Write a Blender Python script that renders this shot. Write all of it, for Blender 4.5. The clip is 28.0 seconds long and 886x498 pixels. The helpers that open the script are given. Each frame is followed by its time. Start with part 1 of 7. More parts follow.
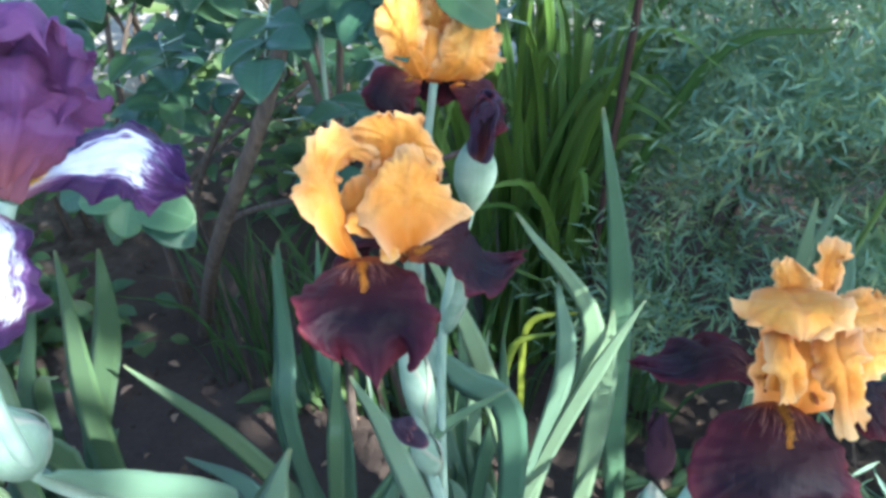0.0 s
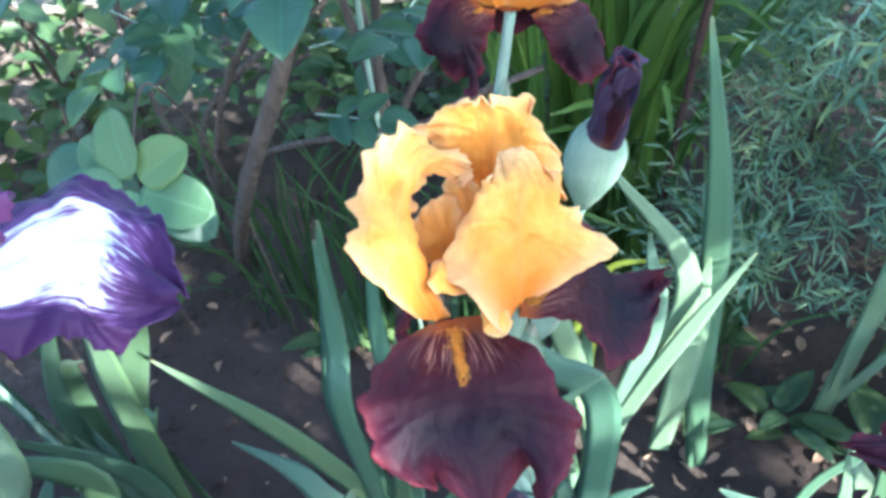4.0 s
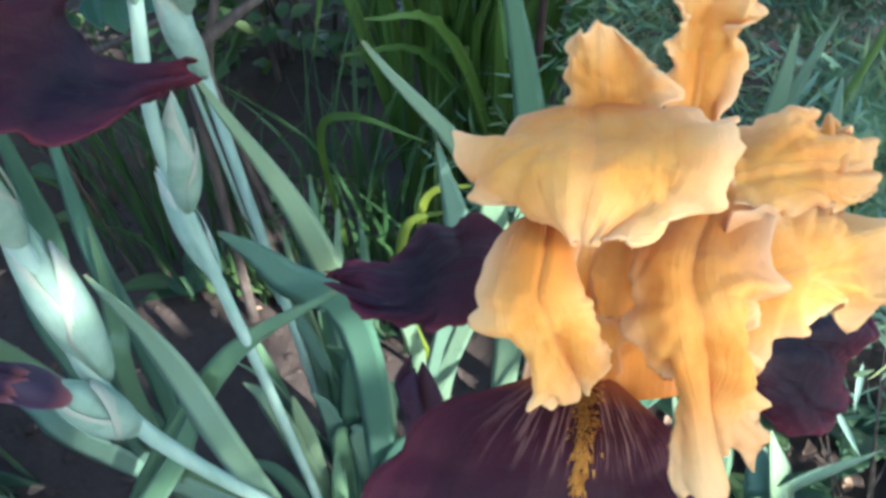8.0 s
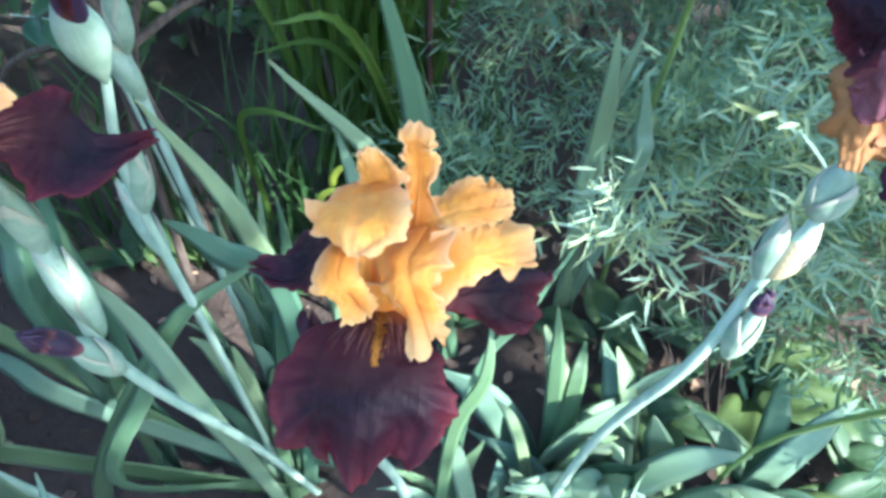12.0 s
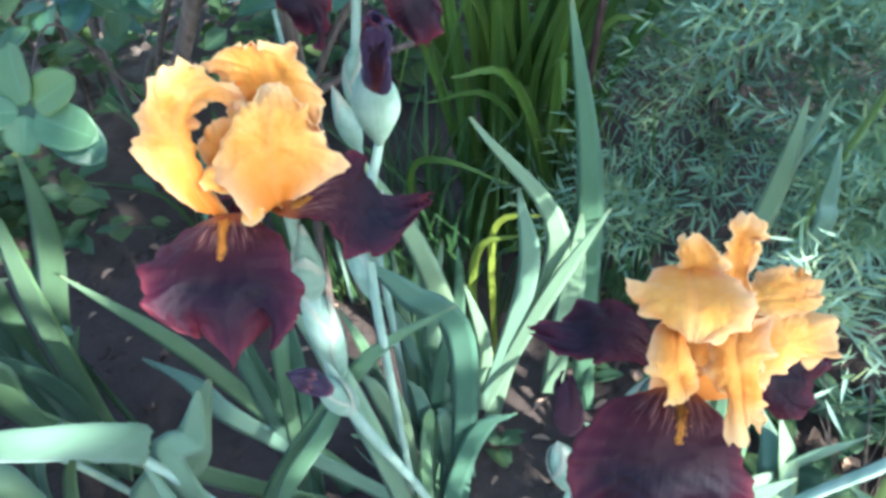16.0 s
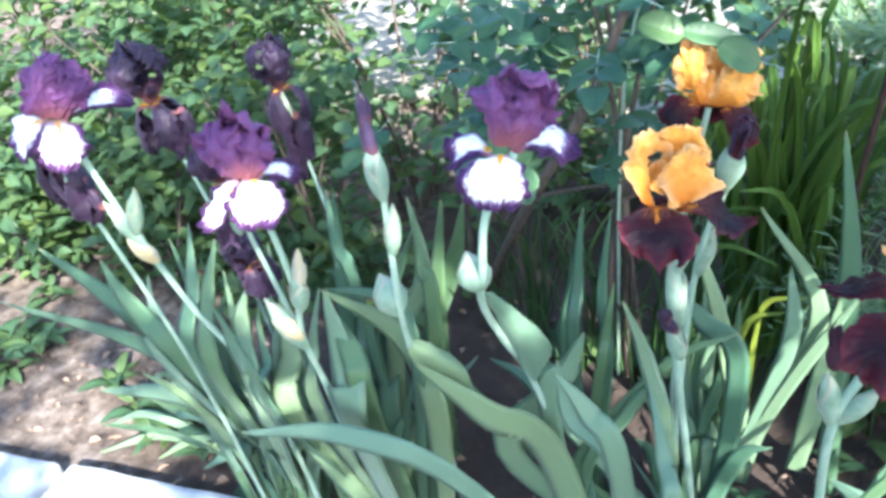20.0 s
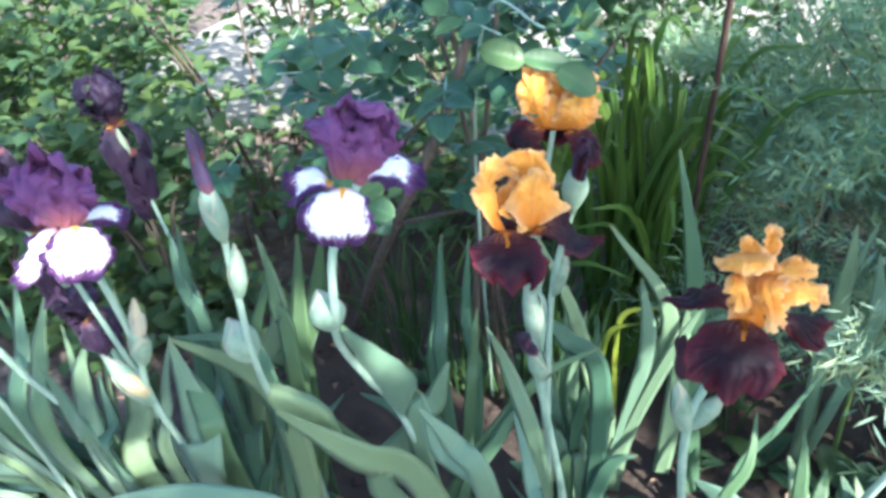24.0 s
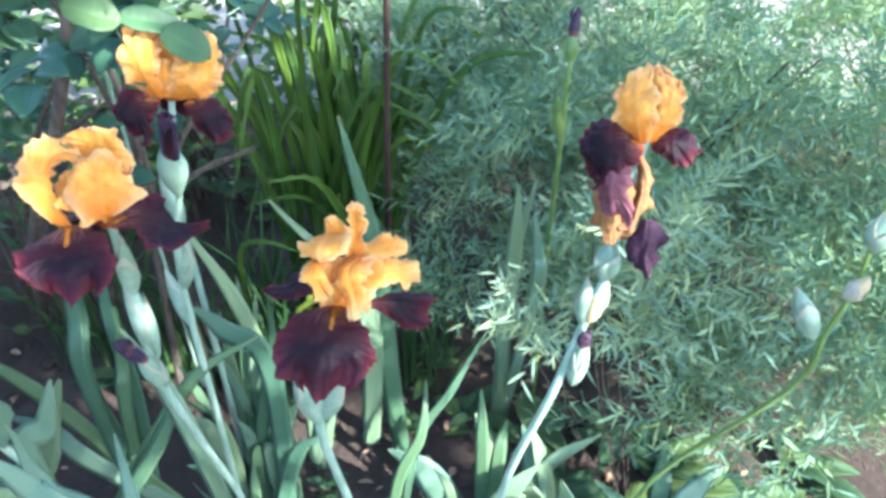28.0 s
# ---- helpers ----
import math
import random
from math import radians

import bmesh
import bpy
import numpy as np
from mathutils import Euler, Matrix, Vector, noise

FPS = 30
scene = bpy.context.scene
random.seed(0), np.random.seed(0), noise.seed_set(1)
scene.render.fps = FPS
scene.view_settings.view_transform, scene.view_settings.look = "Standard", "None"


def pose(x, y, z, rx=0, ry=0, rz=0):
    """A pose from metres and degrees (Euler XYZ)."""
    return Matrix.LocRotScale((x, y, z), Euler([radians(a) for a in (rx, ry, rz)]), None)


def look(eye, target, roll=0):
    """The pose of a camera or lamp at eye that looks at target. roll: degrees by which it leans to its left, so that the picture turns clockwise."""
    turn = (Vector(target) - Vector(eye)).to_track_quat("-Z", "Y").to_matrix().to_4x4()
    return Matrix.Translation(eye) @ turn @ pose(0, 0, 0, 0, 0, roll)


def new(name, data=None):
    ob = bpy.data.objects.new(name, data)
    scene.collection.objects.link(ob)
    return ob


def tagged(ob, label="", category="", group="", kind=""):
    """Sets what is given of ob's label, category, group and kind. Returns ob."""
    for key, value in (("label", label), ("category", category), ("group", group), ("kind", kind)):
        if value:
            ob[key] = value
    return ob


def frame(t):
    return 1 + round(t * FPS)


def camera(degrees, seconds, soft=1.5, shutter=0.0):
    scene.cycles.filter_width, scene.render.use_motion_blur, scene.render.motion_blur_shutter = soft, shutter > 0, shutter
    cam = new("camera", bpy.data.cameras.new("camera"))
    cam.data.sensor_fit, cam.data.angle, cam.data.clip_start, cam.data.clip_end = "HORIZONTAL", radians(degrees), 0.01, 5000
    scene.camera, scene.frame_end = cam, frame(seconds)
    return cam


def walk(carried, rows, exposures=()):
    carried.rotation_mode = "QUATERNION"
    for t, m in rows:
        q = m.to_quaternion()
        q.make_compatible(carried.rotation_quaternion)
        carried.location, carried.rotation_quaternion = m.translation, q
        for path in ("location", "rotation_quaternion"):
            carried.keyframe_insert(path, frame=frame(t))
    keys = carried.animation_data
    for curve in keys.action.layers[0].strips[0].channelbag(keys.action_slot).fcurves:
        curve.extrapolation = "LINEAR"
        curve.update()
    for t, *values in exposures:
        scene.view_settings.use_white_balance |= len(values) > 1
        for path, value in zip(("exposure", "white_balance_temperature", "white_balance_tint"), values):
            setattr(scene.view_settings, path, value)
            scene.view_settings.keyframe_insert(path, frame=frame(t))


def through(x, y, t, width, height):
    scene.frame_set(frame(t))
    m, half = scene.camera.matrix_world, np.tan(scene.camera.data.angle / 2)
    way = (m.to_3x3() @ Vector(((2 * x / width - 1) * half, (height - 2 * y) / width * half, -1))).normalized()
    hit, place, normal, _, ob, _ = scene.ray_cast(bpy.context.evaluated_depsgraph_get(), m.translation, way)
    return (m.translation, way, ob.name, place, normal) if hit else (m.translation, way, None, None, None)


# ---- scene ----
cam = camera(63.7, 28.0, soft=3.4)
ROWS = [  # seconds, eye x y z, yaw, pitch, roll
    (0.0, 0.260, 0.649, 1.133, 8.83, -35.51, -2.47),
    (0.5, 0.266, 0.712, 1.114, 12.55, -37.70, -1.79),
    (1.0, 0.285, 0.767, 1.117, 15.40, -40.00, -4.42),
    (1.5, 0.231, 0.801, 1.099, 12.43, -41.52, -3.27),
    (2.0, 0.195, 0.812, 1.071, 10.70, -40.98, -1.12),
    (2.5, 0.184, 0.813, 1.084, 12.56, -40.96, -3.50),
    (4.5, 0.225, 0.795, 1.106, 14.07, -44.51, -10.39),
    (5.0, 0.278, 0.789, 1.104, 15.62, -44.28, -13.67),
    (5.5, 0.331, 0.784, 1.086, 13.14, -46.43, -13.10),
    (6.0, 0.368, 0.786, 1.076, 8.76, -49.01, -10.25),
    (6.5, 0.387, 0.794, 1.063, 7.48, -49.88, -8.62),
    (7.0, 0.391, 0.831, 1.001, 8.10, -41.28, -3.41),
    (7.5, 0.378, 0.840, 0.959, 9.63, -42.28, -4.00),
    (8.0, 0.383, 0.838, 0.975, 9.52, -45.44, -2.96),
    (8.5, 0.395, 0.807, 1.031, 8.63, -47.96, -3.59),
    (9.0, 0.401, 0.801, 1.055, 6.90, -49.65, -3.64),
    (9.5, 0.404, 0.784, 1.060, 7.74, -51.42, -2.42),
    (10.0, 0.411, 0.764, 1.078, 7.42, -50.80, -3.73),
    (10.5, 0.415, 0.750, 1.088, 4.91, -51.15, -1.98),
    (11.0, 0.429, 0.744, 1.110, 7.47, -49.58, -5.55),
    (11.5, 0.435, 0.738, 1.117, 3.18, -49.09, -1.80),
    (13.5, 0.406, 0.754, 1.089, 2.93, -53.56, 2.98),
    (14.0, 0.355, 0.752, 1.110, 11.40, -50.08, -1.75),
    (14.5, 0.356, 0.747, 1.133, 11.72, -49.30, -4.54),
    (15.0, 0.325, 0.750, 1.134, 11.32, -46.21, -5.43),
    (15.5, 0.309, 0.745, 1.140, 12.37, -46.41, -4.70),
    (16.0, 0.326, 0.734, 1.140, 11.47, -46.67, -3.76),
    (16.5, 0.329, 0.741, 1.138, 14.37, -47.44, -3.47),
    (17.0, 0.314, 0.741, 1.136, 16.00, -48.57, -3.52),
    (17.5, 0.302, 0.743, 1.145, 16.25, -46.48, -1.62),
    (18.0, 0.305, 0.735, 1.151, 17.69, -47.34, -2.26),
    (18.5, 0.355, 0.670, 1.202, 15.97, -42.39, -0.25),
    (19.0, 0.371, 0.541, 1.241, 25.47, -40.24, -6.72),
    (19.5, 0.321, 0.375, 1.268, 24.23, -35.81, -5.33),
    (20.0, 0.300, 0.314, 1.283, 31.68, -32.82, -8.47),
    (20.5, 0.286, 0.284, 1.293, 35.29, -30.83, -8.57),
    (22.5, 0.269, 0.270, 1.289, 32.01, -29.54, -5.07),
    (23.0, 0.283, 0.294, 1.278, 25.68, -30.57, -4.86),
    (23.5, 0.296, 0.315, 1.276, 22.57, -31.31, -5.07),
    (24.0, 0.314, 0.346, 1.274, 19.77, -31.97, -5.75),
    (24.5, 0.348, 0.371, 1.270, 17.50, -32.75, -5.83),
    (25.0, 0.372, 0.386, 1.270, 15.59, -33.26, -5.88),
    (25.5, 0.395, 0.399, 1.261, 12.50, -33.55, -5.11),
    (26.0, 0.427, 0.413, 1.248, 7.91, -34.20, -4.21),
    (26.5, 0.455, 0.418, 1.246, 4.18, -34.31, -3.30),
    (27.0, 0.464, 0.423, 1.241, 2.49, -35.46, -1.08),
    (27.5, 0.476, 0.438, 1.245, 0.71, -35.82, 0.09),
    (28.0, 0.486, 0.453, 1.243, -0.76, -35.68, 1.25),
]


def heading(yaw, pitch, roll):
    a, b = radians(yaw), radians(pitch)
    return Vector((-math.sin(a) * math.cos(b), math.cos(a) * math.cos(b), math.sin(b)))


EXPOSURES = [(0.0, 2.17, 5600, 6), (1.0, 2.46, 5550, 6), (2.5, 2.66, 5500, 6), (5.0, 2.78, 5450, 6), (6.0, 2.45, 5500, 6), (7.0, 2.36, 5500, 6), (8.0, 2.25, 5550, 6), (9.0, 2.45, 5500, 6), (11.0, 2.45, 5450, 6), (14.0, 2.48, 5500, 6), (16.0, 2.55, 5500, 6), (18.0, 2.6, 5450, 6), (19.0, 2.8, 5600, 6), (20.0, 2.41, 5800, 6), (23.0, 2.10, 5800, 6), (25.0, 2.23, 5750, 6), (26.0, 2.22, 5700, 6), (28.0, 2.50, 5600, 6)]
walk(cam, [(t, look((x, y, z), Vector((x, y, z)) + heading(yaw, pitch, roll), roll)) for t, x, y, z, yaw, pitch, roll in ROWS], EXPOSURES)


# ==== place ====
# ---------------- light ----------------
SUN_DIR = Vector((0.62, -0.50, 0.60)).normalized()
world = bpy.data.worlds.new("world")
scene.world = world
world.use_nodes = True
wn = world.node_tree.nodes
wl = world.node_tree.links
sky = wn.new("ShaderNodeTexSky")
sky.sky_type = "NISHITA"
sky.sun_disc = False
sky.sun_elevation = math.asin(SUN_DIR.z)
sky.sun_rotation = math.atan2(SUN_DIR.x, SUN_DIR.y)
wl.new(sky.outputs["Color"], wn["Background"].inputs["Color"])
wn["Background"].inputs["Strength"].default_value = 0.14
sun = new("sun", bpy.data.lights.new("sun", "SUN"))
sun.data.energy = 4.5
sun.data.angle = radians(0.6)
sun.data.color = (1.0, 0.93, 0.82)
sun.matrix_world = look(SUN_DIR * 6, (0, 0, 0))


# ---------------- materials ----------------
class Mat:
    """A node material with a few short ways to wire it."""

    def __init__(self, name, rough=0.6, spec=0.4, sheen=0.0, sheen_tint=(1, 1, 1)):
        self.m = bpy.data.materials.new(name)
        self.m.use_nodes = True
        self.nt = self.m.node_tree
        self.p = self.nt.nodes["Principled BSDF"]
        self.p.inputs["Roughness"].default_value = rough
        self.p.inputs["Specular IOR Level"].default_value = spec
        if sheen:
            self.p.inputs["Sheen Weight"].default_value = sheen
            self.p.inputs["Sheen Roughness"].default_value = 0.4
            self.p.inputs["Sheen Tint"].default_value = (*sheen_tint, 1)

    def n(self, kind, **sets):
        node = self.nt.nodes.new(kind)
        for k, v in sets.items():
            node.inputs[k].default_value = v
        return node

    def link(self, a, b):
        self.nt.links.new(a, b)

    def uv(self):
        return self.n("ShaderNodeUVMap").outputs["UV"]

    def coords(self, what="Object"):
        return self.n("ShaderNodeTexCoord").outputs[what]

    def scaled(self, vec, s):
        node = self.n("ShaderNodeMapping")
        node.inputs["Scale"].default_value = s
        self.link(vec, node.inputs["Vector"])
        return node.outputs["Vector"]

    def noise(self, vec, scale, detail=4.0, rough=0.55, distort=0.0):
        node = self.n("ShaderNodeTexNoise", Scale=scale, Detail=detail, Roughness=rough, Distortion=distort)
        if vec is not None:
            self.link(vec, node.inputs["Vector"])
        return node.outputs["Fac"]

    def ramp(self, fac, stops):
        node = self.n("ShaderNodeValToRGB")
        e = node.color_ramp.elements
        while len(e) < len(stops):
            e.new(0.5)
        for el, (pos, col) in zip(e, stops):
            el.position = pos
            el.color = (*col, 1) if len(col) == 3 else col
        self.link(fac, node.inputs["Fac"])
        return node.outputs["Color"]

    def mix(self, fac, a, b, mode="MIX"):
        node = self.nt.nodes.new("ShaderNodeMix")
        node.data_type, node.blend_type = "RGBA", mode
        for sock, v in ((node.inputs[0], fac), (node.inputs[6], a), (node.inputs[7], b)):
            if isinstance(v, (int, float)):
                sock.default_value = v
            elif isinstance(v, tuple):
                sock.default_value = (*v, 1)
            else:
                self.link(v, sock)
        return node.outputs[2]

    def math(self, op, a, b=0.0, c=0.0, clamp=False):
        node = self.nt.nodes.new("ShaderNodeMath")
        node.operation, node.use_clamp = op, clamp
        for sock, v in zip(node.inputs, (a, b, c)):
            if isinstance(v, (int, float)):
                sock.default_value = v
            else:
                self.link(v, sock)
        return node.outputs[0]

    def split(self, vec):
        node = self.n("ShaderNodeSeparateXYZ")
        self.link(vec, node.inputs[0])
        return node.outputs

    def rand(self):
        return self.n("ShaderNodeObjectInfo").outputs["Random"]

    def island(self):
        return self.n("ShaderNodeNewGeometry").outputs["Random Per Island"]

    def bump(self, height, strength=0.3, distance=0.002):
        node = self.n("ShaderNodeBump", Strength=strength, Distance=distance)
        self.link(height, node.inputs["Height"])
        self.link(node.outputs["Normal"], self.p.inputs["Normal"])
        return node.outputs["Normal"]

    def color(self, c, through=0.0, tint=None):
        """Sets the base colour; through: the share of light that passes a thin leaf or petal."""
        if isinstance(c, tuple):
            self.p.inputs["Base Color"].default_value = (*c, 1)
        else:
            self.link(c, self.p.inputs["Base Color"])
        if through:
            tr = self.n("ShaderNodeBsdfTranslucent")
            if tint is not None:
                c = self.mix(1.0, c, tint, "MULTIPLY")
            if isinstance(c, tuple):
                tr.inputs["Color"].default_value = (*c, 1)
            else:
                self.link(c, tr.inputs["Color"])
            mx = self.n("ShaderNodeMixShader", Fac=through)
            self.link(self.p.outputs[0], mx.inputs[1])
            self.link(tr.outputs[0], mx.inputs[2])
            self.link(mx.outputs[0], self.nt.nodes["Material Output"].inputs["Surface"])
        return self.m


def edge_of_petal(m, soft=0.10):
    """0 in the middle of a petal, 1 at its rim, with an uneven line."""
    s = m.split(m.uv())
    v = m.math("ABSOLUTE", s[1])
    wob = m.noise(m.scaled(m.uv(), (5, 5, 1)), 1.6, 3)
    v = m.math("MULTIPLY", v, v)
    tip = m.math("MULTIPLY_ADD", s[0], 1.6, -0.6, clamp=True)
    tip = m.math("MULTIPLY", tip, tip)
    e = m.math("MAXIMUM", v, tip)
    return m.math("MULTIPLY_ADD", wob, soft * 2, m.math("SUBTRACT", e, soft)), s


def petal_veins(m, count=26.0):
    """Fine uneven lines running from a petal's base to its rim."""
    f = m.noise(m.scaled(m.uv(), (1.1, count * 0.55, 1)), 1.0, 4, 0.6, 0.35)
    return m.math("MULTIPLY_ADD", f, 2.4, -0.7, clamp=True)


def crepe(m, veins, strength=0.35):
    """Bump of a thin crinkled petal: veins over a fine crepe."""
    c = m.noise(m.coords(), 230, 4, 0.6)
    m.bump(m.math("MULTIPLY_ADD", veins, 0.35, c), strength, 0.0012)


def make_orange():
    m = Mat("petal_apricot", 0.55, 0.25, 0.12, (1, 0.85, 0.6))
    e, s = edge_of_petal(m)
    vein = petal_veins(m, 34)
    blotch = m.noise(m.coords(), 55, 5, 0.6)
    c = m.ramp(blotch, [(0.28, (0.80, 0.295, 0.030)), (0.50, (0.88, 0.415, 0.062)), (0.72, (0.93, 0.54, 0.14))])
    c = m.mix(m.math("MULTIPLY", vein, 0.12), c, (0.76, 0.29, 0.04))
    base = m.ramp(s[0], [(0.0, (1, 1, 1)), (0.45, (0, 0, 0))])
    c = m.mix(base, c, (0.66, 0.20, 0.014))
    rib = m.ramp(m.math("ABSOLUTE", s[1]), [(0.0, (0.42, 0.42, 0.42)), (0.13, (0, 0, 0))])
    c = m.mix(rib, c, (0.72, 0.30, 0.07))
    # rim painted paler for the light that thin petal edges catch
    c = m.mix(m.math("MULTIPLY", m.math("POWER", m.math("MAXIMUM", e, 0.0), 2.0), 0.55, clamp=True), c, (0.94, 0.68, 0.36))
    crepe(m, vein, 0.6)
    return m.color(c, 0.30, (1.0, 0.76, 0.42))


def make_maroon():
    m = Mat("petal_maroon_velvet", 0.55, 0.20, 0.03, (0.7, 0.5, 0.9))
    e, s = edge_of_petal(m, 0.16)
    vein = petal_veins(m, 40)
    blotch = m.noise(m.coords(), 40, 4)
    e = m.math("ADD", e, m.math("MULTIPLY_ADD", blotch, 0.4, -0.2))
    c = m.ramp(e, [(0.12, (0.007, 0.0018, 0.006)), (0.45, (0.020, 0.0030, 0.010)), (0.76, (0.062, 0.008, 0.018)), (1.0, (0.150, 0.024, 0.034))])
    c = m.mix(m.math("MULTIPLY", vein, 0.40), c, (0.008, 0.002, 0.006))
    red = m.ramp(s[0], [(0.15, (0.65, 0.65, 0.65)), (0.60, (0, 0, 0))])
    c = m.mix(red, c, (0.085, 0.010, 0.010))
    streak = m.noise(m.scaled(m.uv(), (3.0, 24, 1)), 1.3, 4, 0.6, 0.3)
    mark = m.ramp(streak, [(0.52, (0, 0, 0)), (0.60, (1, 1, 1))])
    near = m.ramp(s[0], [(0.08, (0.8, 0.8, 0.8)), (0.34, (0, 0, 0))])
    wide = m.ramp(m.math("ABSOLUTE", s[1]), [(0.35, (1, 1, 1)), (0.85, (0, 0, 0))])
    c = m.mix(m.math("MULTIPLY", mark, m.math("MULTIPLY", near, wide)), c, (0.58, 0.30, 0.20))
    throat = m.ramp(s[0], [(0.03, (1, 1, 1)), (0.12, (0, 0, 0))])
    c = m.mix(throat, c, (0.34, 0.09, 0.02))
    crepe(m, vein, 0.6)
    return m.color(c, 0.20, (1, 0.35, 0.35))


def make_violet(name, dark, light, through=0.2):
    m = Mat(name, 0.5, 0.3, 0.10, (0.8, 0.6, 1.0))
    e, s = edge_of_petal(m, 0.12)
    c = m.mix(m.noise(m.coords(), 30, 4), dark, light)
    c = m.mix(m.math("MULTIPLY", petal_veins(m), 0.3), c, tuple(0.6 * x for x in dark))
    base = m.ramp(s[0], [(0.0, (0.8, 0.8, 0.8)), (0.30, (0, 0, 0))])
    c = m.mix(base, c, (0.35, 0.12, 0.10))
    m.bump(petal_veins(m), 0.3, 0.001)
    return m.color(c, through, (1, 0.6, 0.9))


def make_plicata(name, rim_from):
    m = Mat(name, 0.55, 0.25, 0.1)
    e, s = edge_of_petal(m, 0.34)
    vein = petal_veins(m, 40)
    rim = m.math("MULTIPLY_ADD", vein, 0.26, e)
    c = m.ramp(rim, [(rim_from, (0.86, 0.84, 0.85)), (rim_from + 0.16, (0.15, 0.060, 0.18)), (min(rim_from + 0.34, 1.0), (0.040, 0.011, 0.058))])
    haft = m.ramp(s[0], [(0.02, (1, 1, 1)), (0.22, (0, 0, 0))])
    c = m.mix(haft, c, (0.36, 0.16, 0.20))
    m.bump(vein, 0.25, 0.001)
    return m.color(c, 0.15)


def make_blade(name, dark, light, dry=(0.30, 0.25, 0.12), through=0.22, rough=0.42, dry_at=1.0, sheen=0.0):
    """A strap leaf: veins along it, a bloom of wax, a dry tip."""
    m = Mat(name, rough, 0.45, sheen, (0.8, 1.0, 1.0))
    s = m.split(m.uv())
    long = m.noise(m.scaled(m.uv(), (1.5, 14, 1)), 3.0, 5)
    w = m.n("ShaderNodeTexWave", Scale=1.0, Distortion=0.4, Detail=1.0)
    w.wave_type, w.bands_direction = "BANDS", "Y"
    m.link(m.scaled(m.uv(), (0.05, 7, 1)), w.inputs["Vector"])
    c = m.mix(long, dark, light)
    c = m.mix(m.math("MULTIPLY", w.outputs["Fac"], 0.22), c, tuple(0.62 * x for x in dark))
    c = m.mix(m.math("MULTIPLY", m.rand(), 0.6), c, tuple(x * y for x, y in zip(light, (1.30, 1.05, 0.62))))
    blot = m.ramp(m.noise(m.coords(), 22, 5, 0.65), [(0.66, (0, 0, 0)), (0.74, (1, 1, 1))])
    c = m.mix(m.math("MULTIPLY", blot, 0.25), c, (0.30, 0.27, 0.13))
    tip = m.math("MULTIPLY_ADD", m.noise(m.scaled(m.uv(), (3, 9, 1)), 2.0), 0.06, s[0])
    tip = m.math("SUBTRACT", tip, dry_at)
    c = m.mix(m.math("MULTIPLY", tip, 14.0, clamp=True), c, dry)
    m.bump(w.outputs["Fac"], 0.35, 0.0006)
    return m.color(c, through, (1.0, 1.0, 0.55))


def make_stem():
    m = Mat("stem_waxy_green", 0.42, 0.45)
    c = m.ramp(m.noise(m.scaled(m.coords(), (30, 30, 7)), 3, 4), [(0.3, (0.24, 0.37, 0.275)), (0.7, (0.41, 0.53, 0.42))])
    m.bump(m.noise(m.scaled(m.coords(), (400, 400, 30)), 1, 2), 0.2, 0.0005)
    return m.color(c, 0.08)


def make_spathe():
    m = Mat("spathe_green_papery", 0.45, 0.4)
    s = m.split(m.uv())
    vein = petal_veins(m, 30)
    c = m.ramp(m.noise(m.coords(), 60, 4), [(0.3, (0.23, 0.35, 0.245)), (0.7, (0.41, 0.53, 0.41))])
    c = m.mix(m.math("MULTIPLY", vein, 0.30), c, (0.15, 0.26, 0.15))
    rim = m.math("MULTIPLY_ADD", m.noise(m.coords(), 90, 3), 0.30, m.math("MAXIMUM", s[0], m.math("MULTIPLY", m.math("ABSOLUTE", s[1]), 0.84)))
    c = m.mix(m.ramp(rim, [(0.96, (0, 0, 0)), (1.10, (1, 1, 1))]), c, (0.42, 0.44, 0.33))
    m.bump(vein, 0.4, 0.0008)
    return m.color(c, 0.25)


def make_leaf(name, dark, light, rough=0.45, through=0.3, spec=0.45, per_island=False):
    m = Mat(name, rough, spec)
    s = m.split(m.uv())
    r = m.island() if per_island else m.rand()
    c = m.mix(m.noise(m.coords(), 45, 4), dark, light)
    c = m.mix(m.math("MULTIPLY", m.math("POWER", r, 2.0), 0.7), c, tuple(x * y for x, y in zip(light, (1.45, 1.15, 0.6))))
    rib = m.math("ABSOLUTE", s[1])
    c = m.mix(m.ramp(rib, [(0.0, (0.30, 0.30, 0.30)), (0.09, (0, 0, 0))]), c, tuple(min(1, 1.6 * x) for x in light))
    w = m.n("ShaderNodeTexWave", Scale=1.0, Distortion=0.6)
    w.wave_type, w.bands_direction = "BANDS", "X"
    m.link(m.scaled(m.uv(), (2.2, 0.4, 1)), w.inputs["Vector"])
    m.bump(w.outputs["Fac"], 0.14, 0.0012)
    return m.color(c, through, (1.0, 1.0, 0.45))


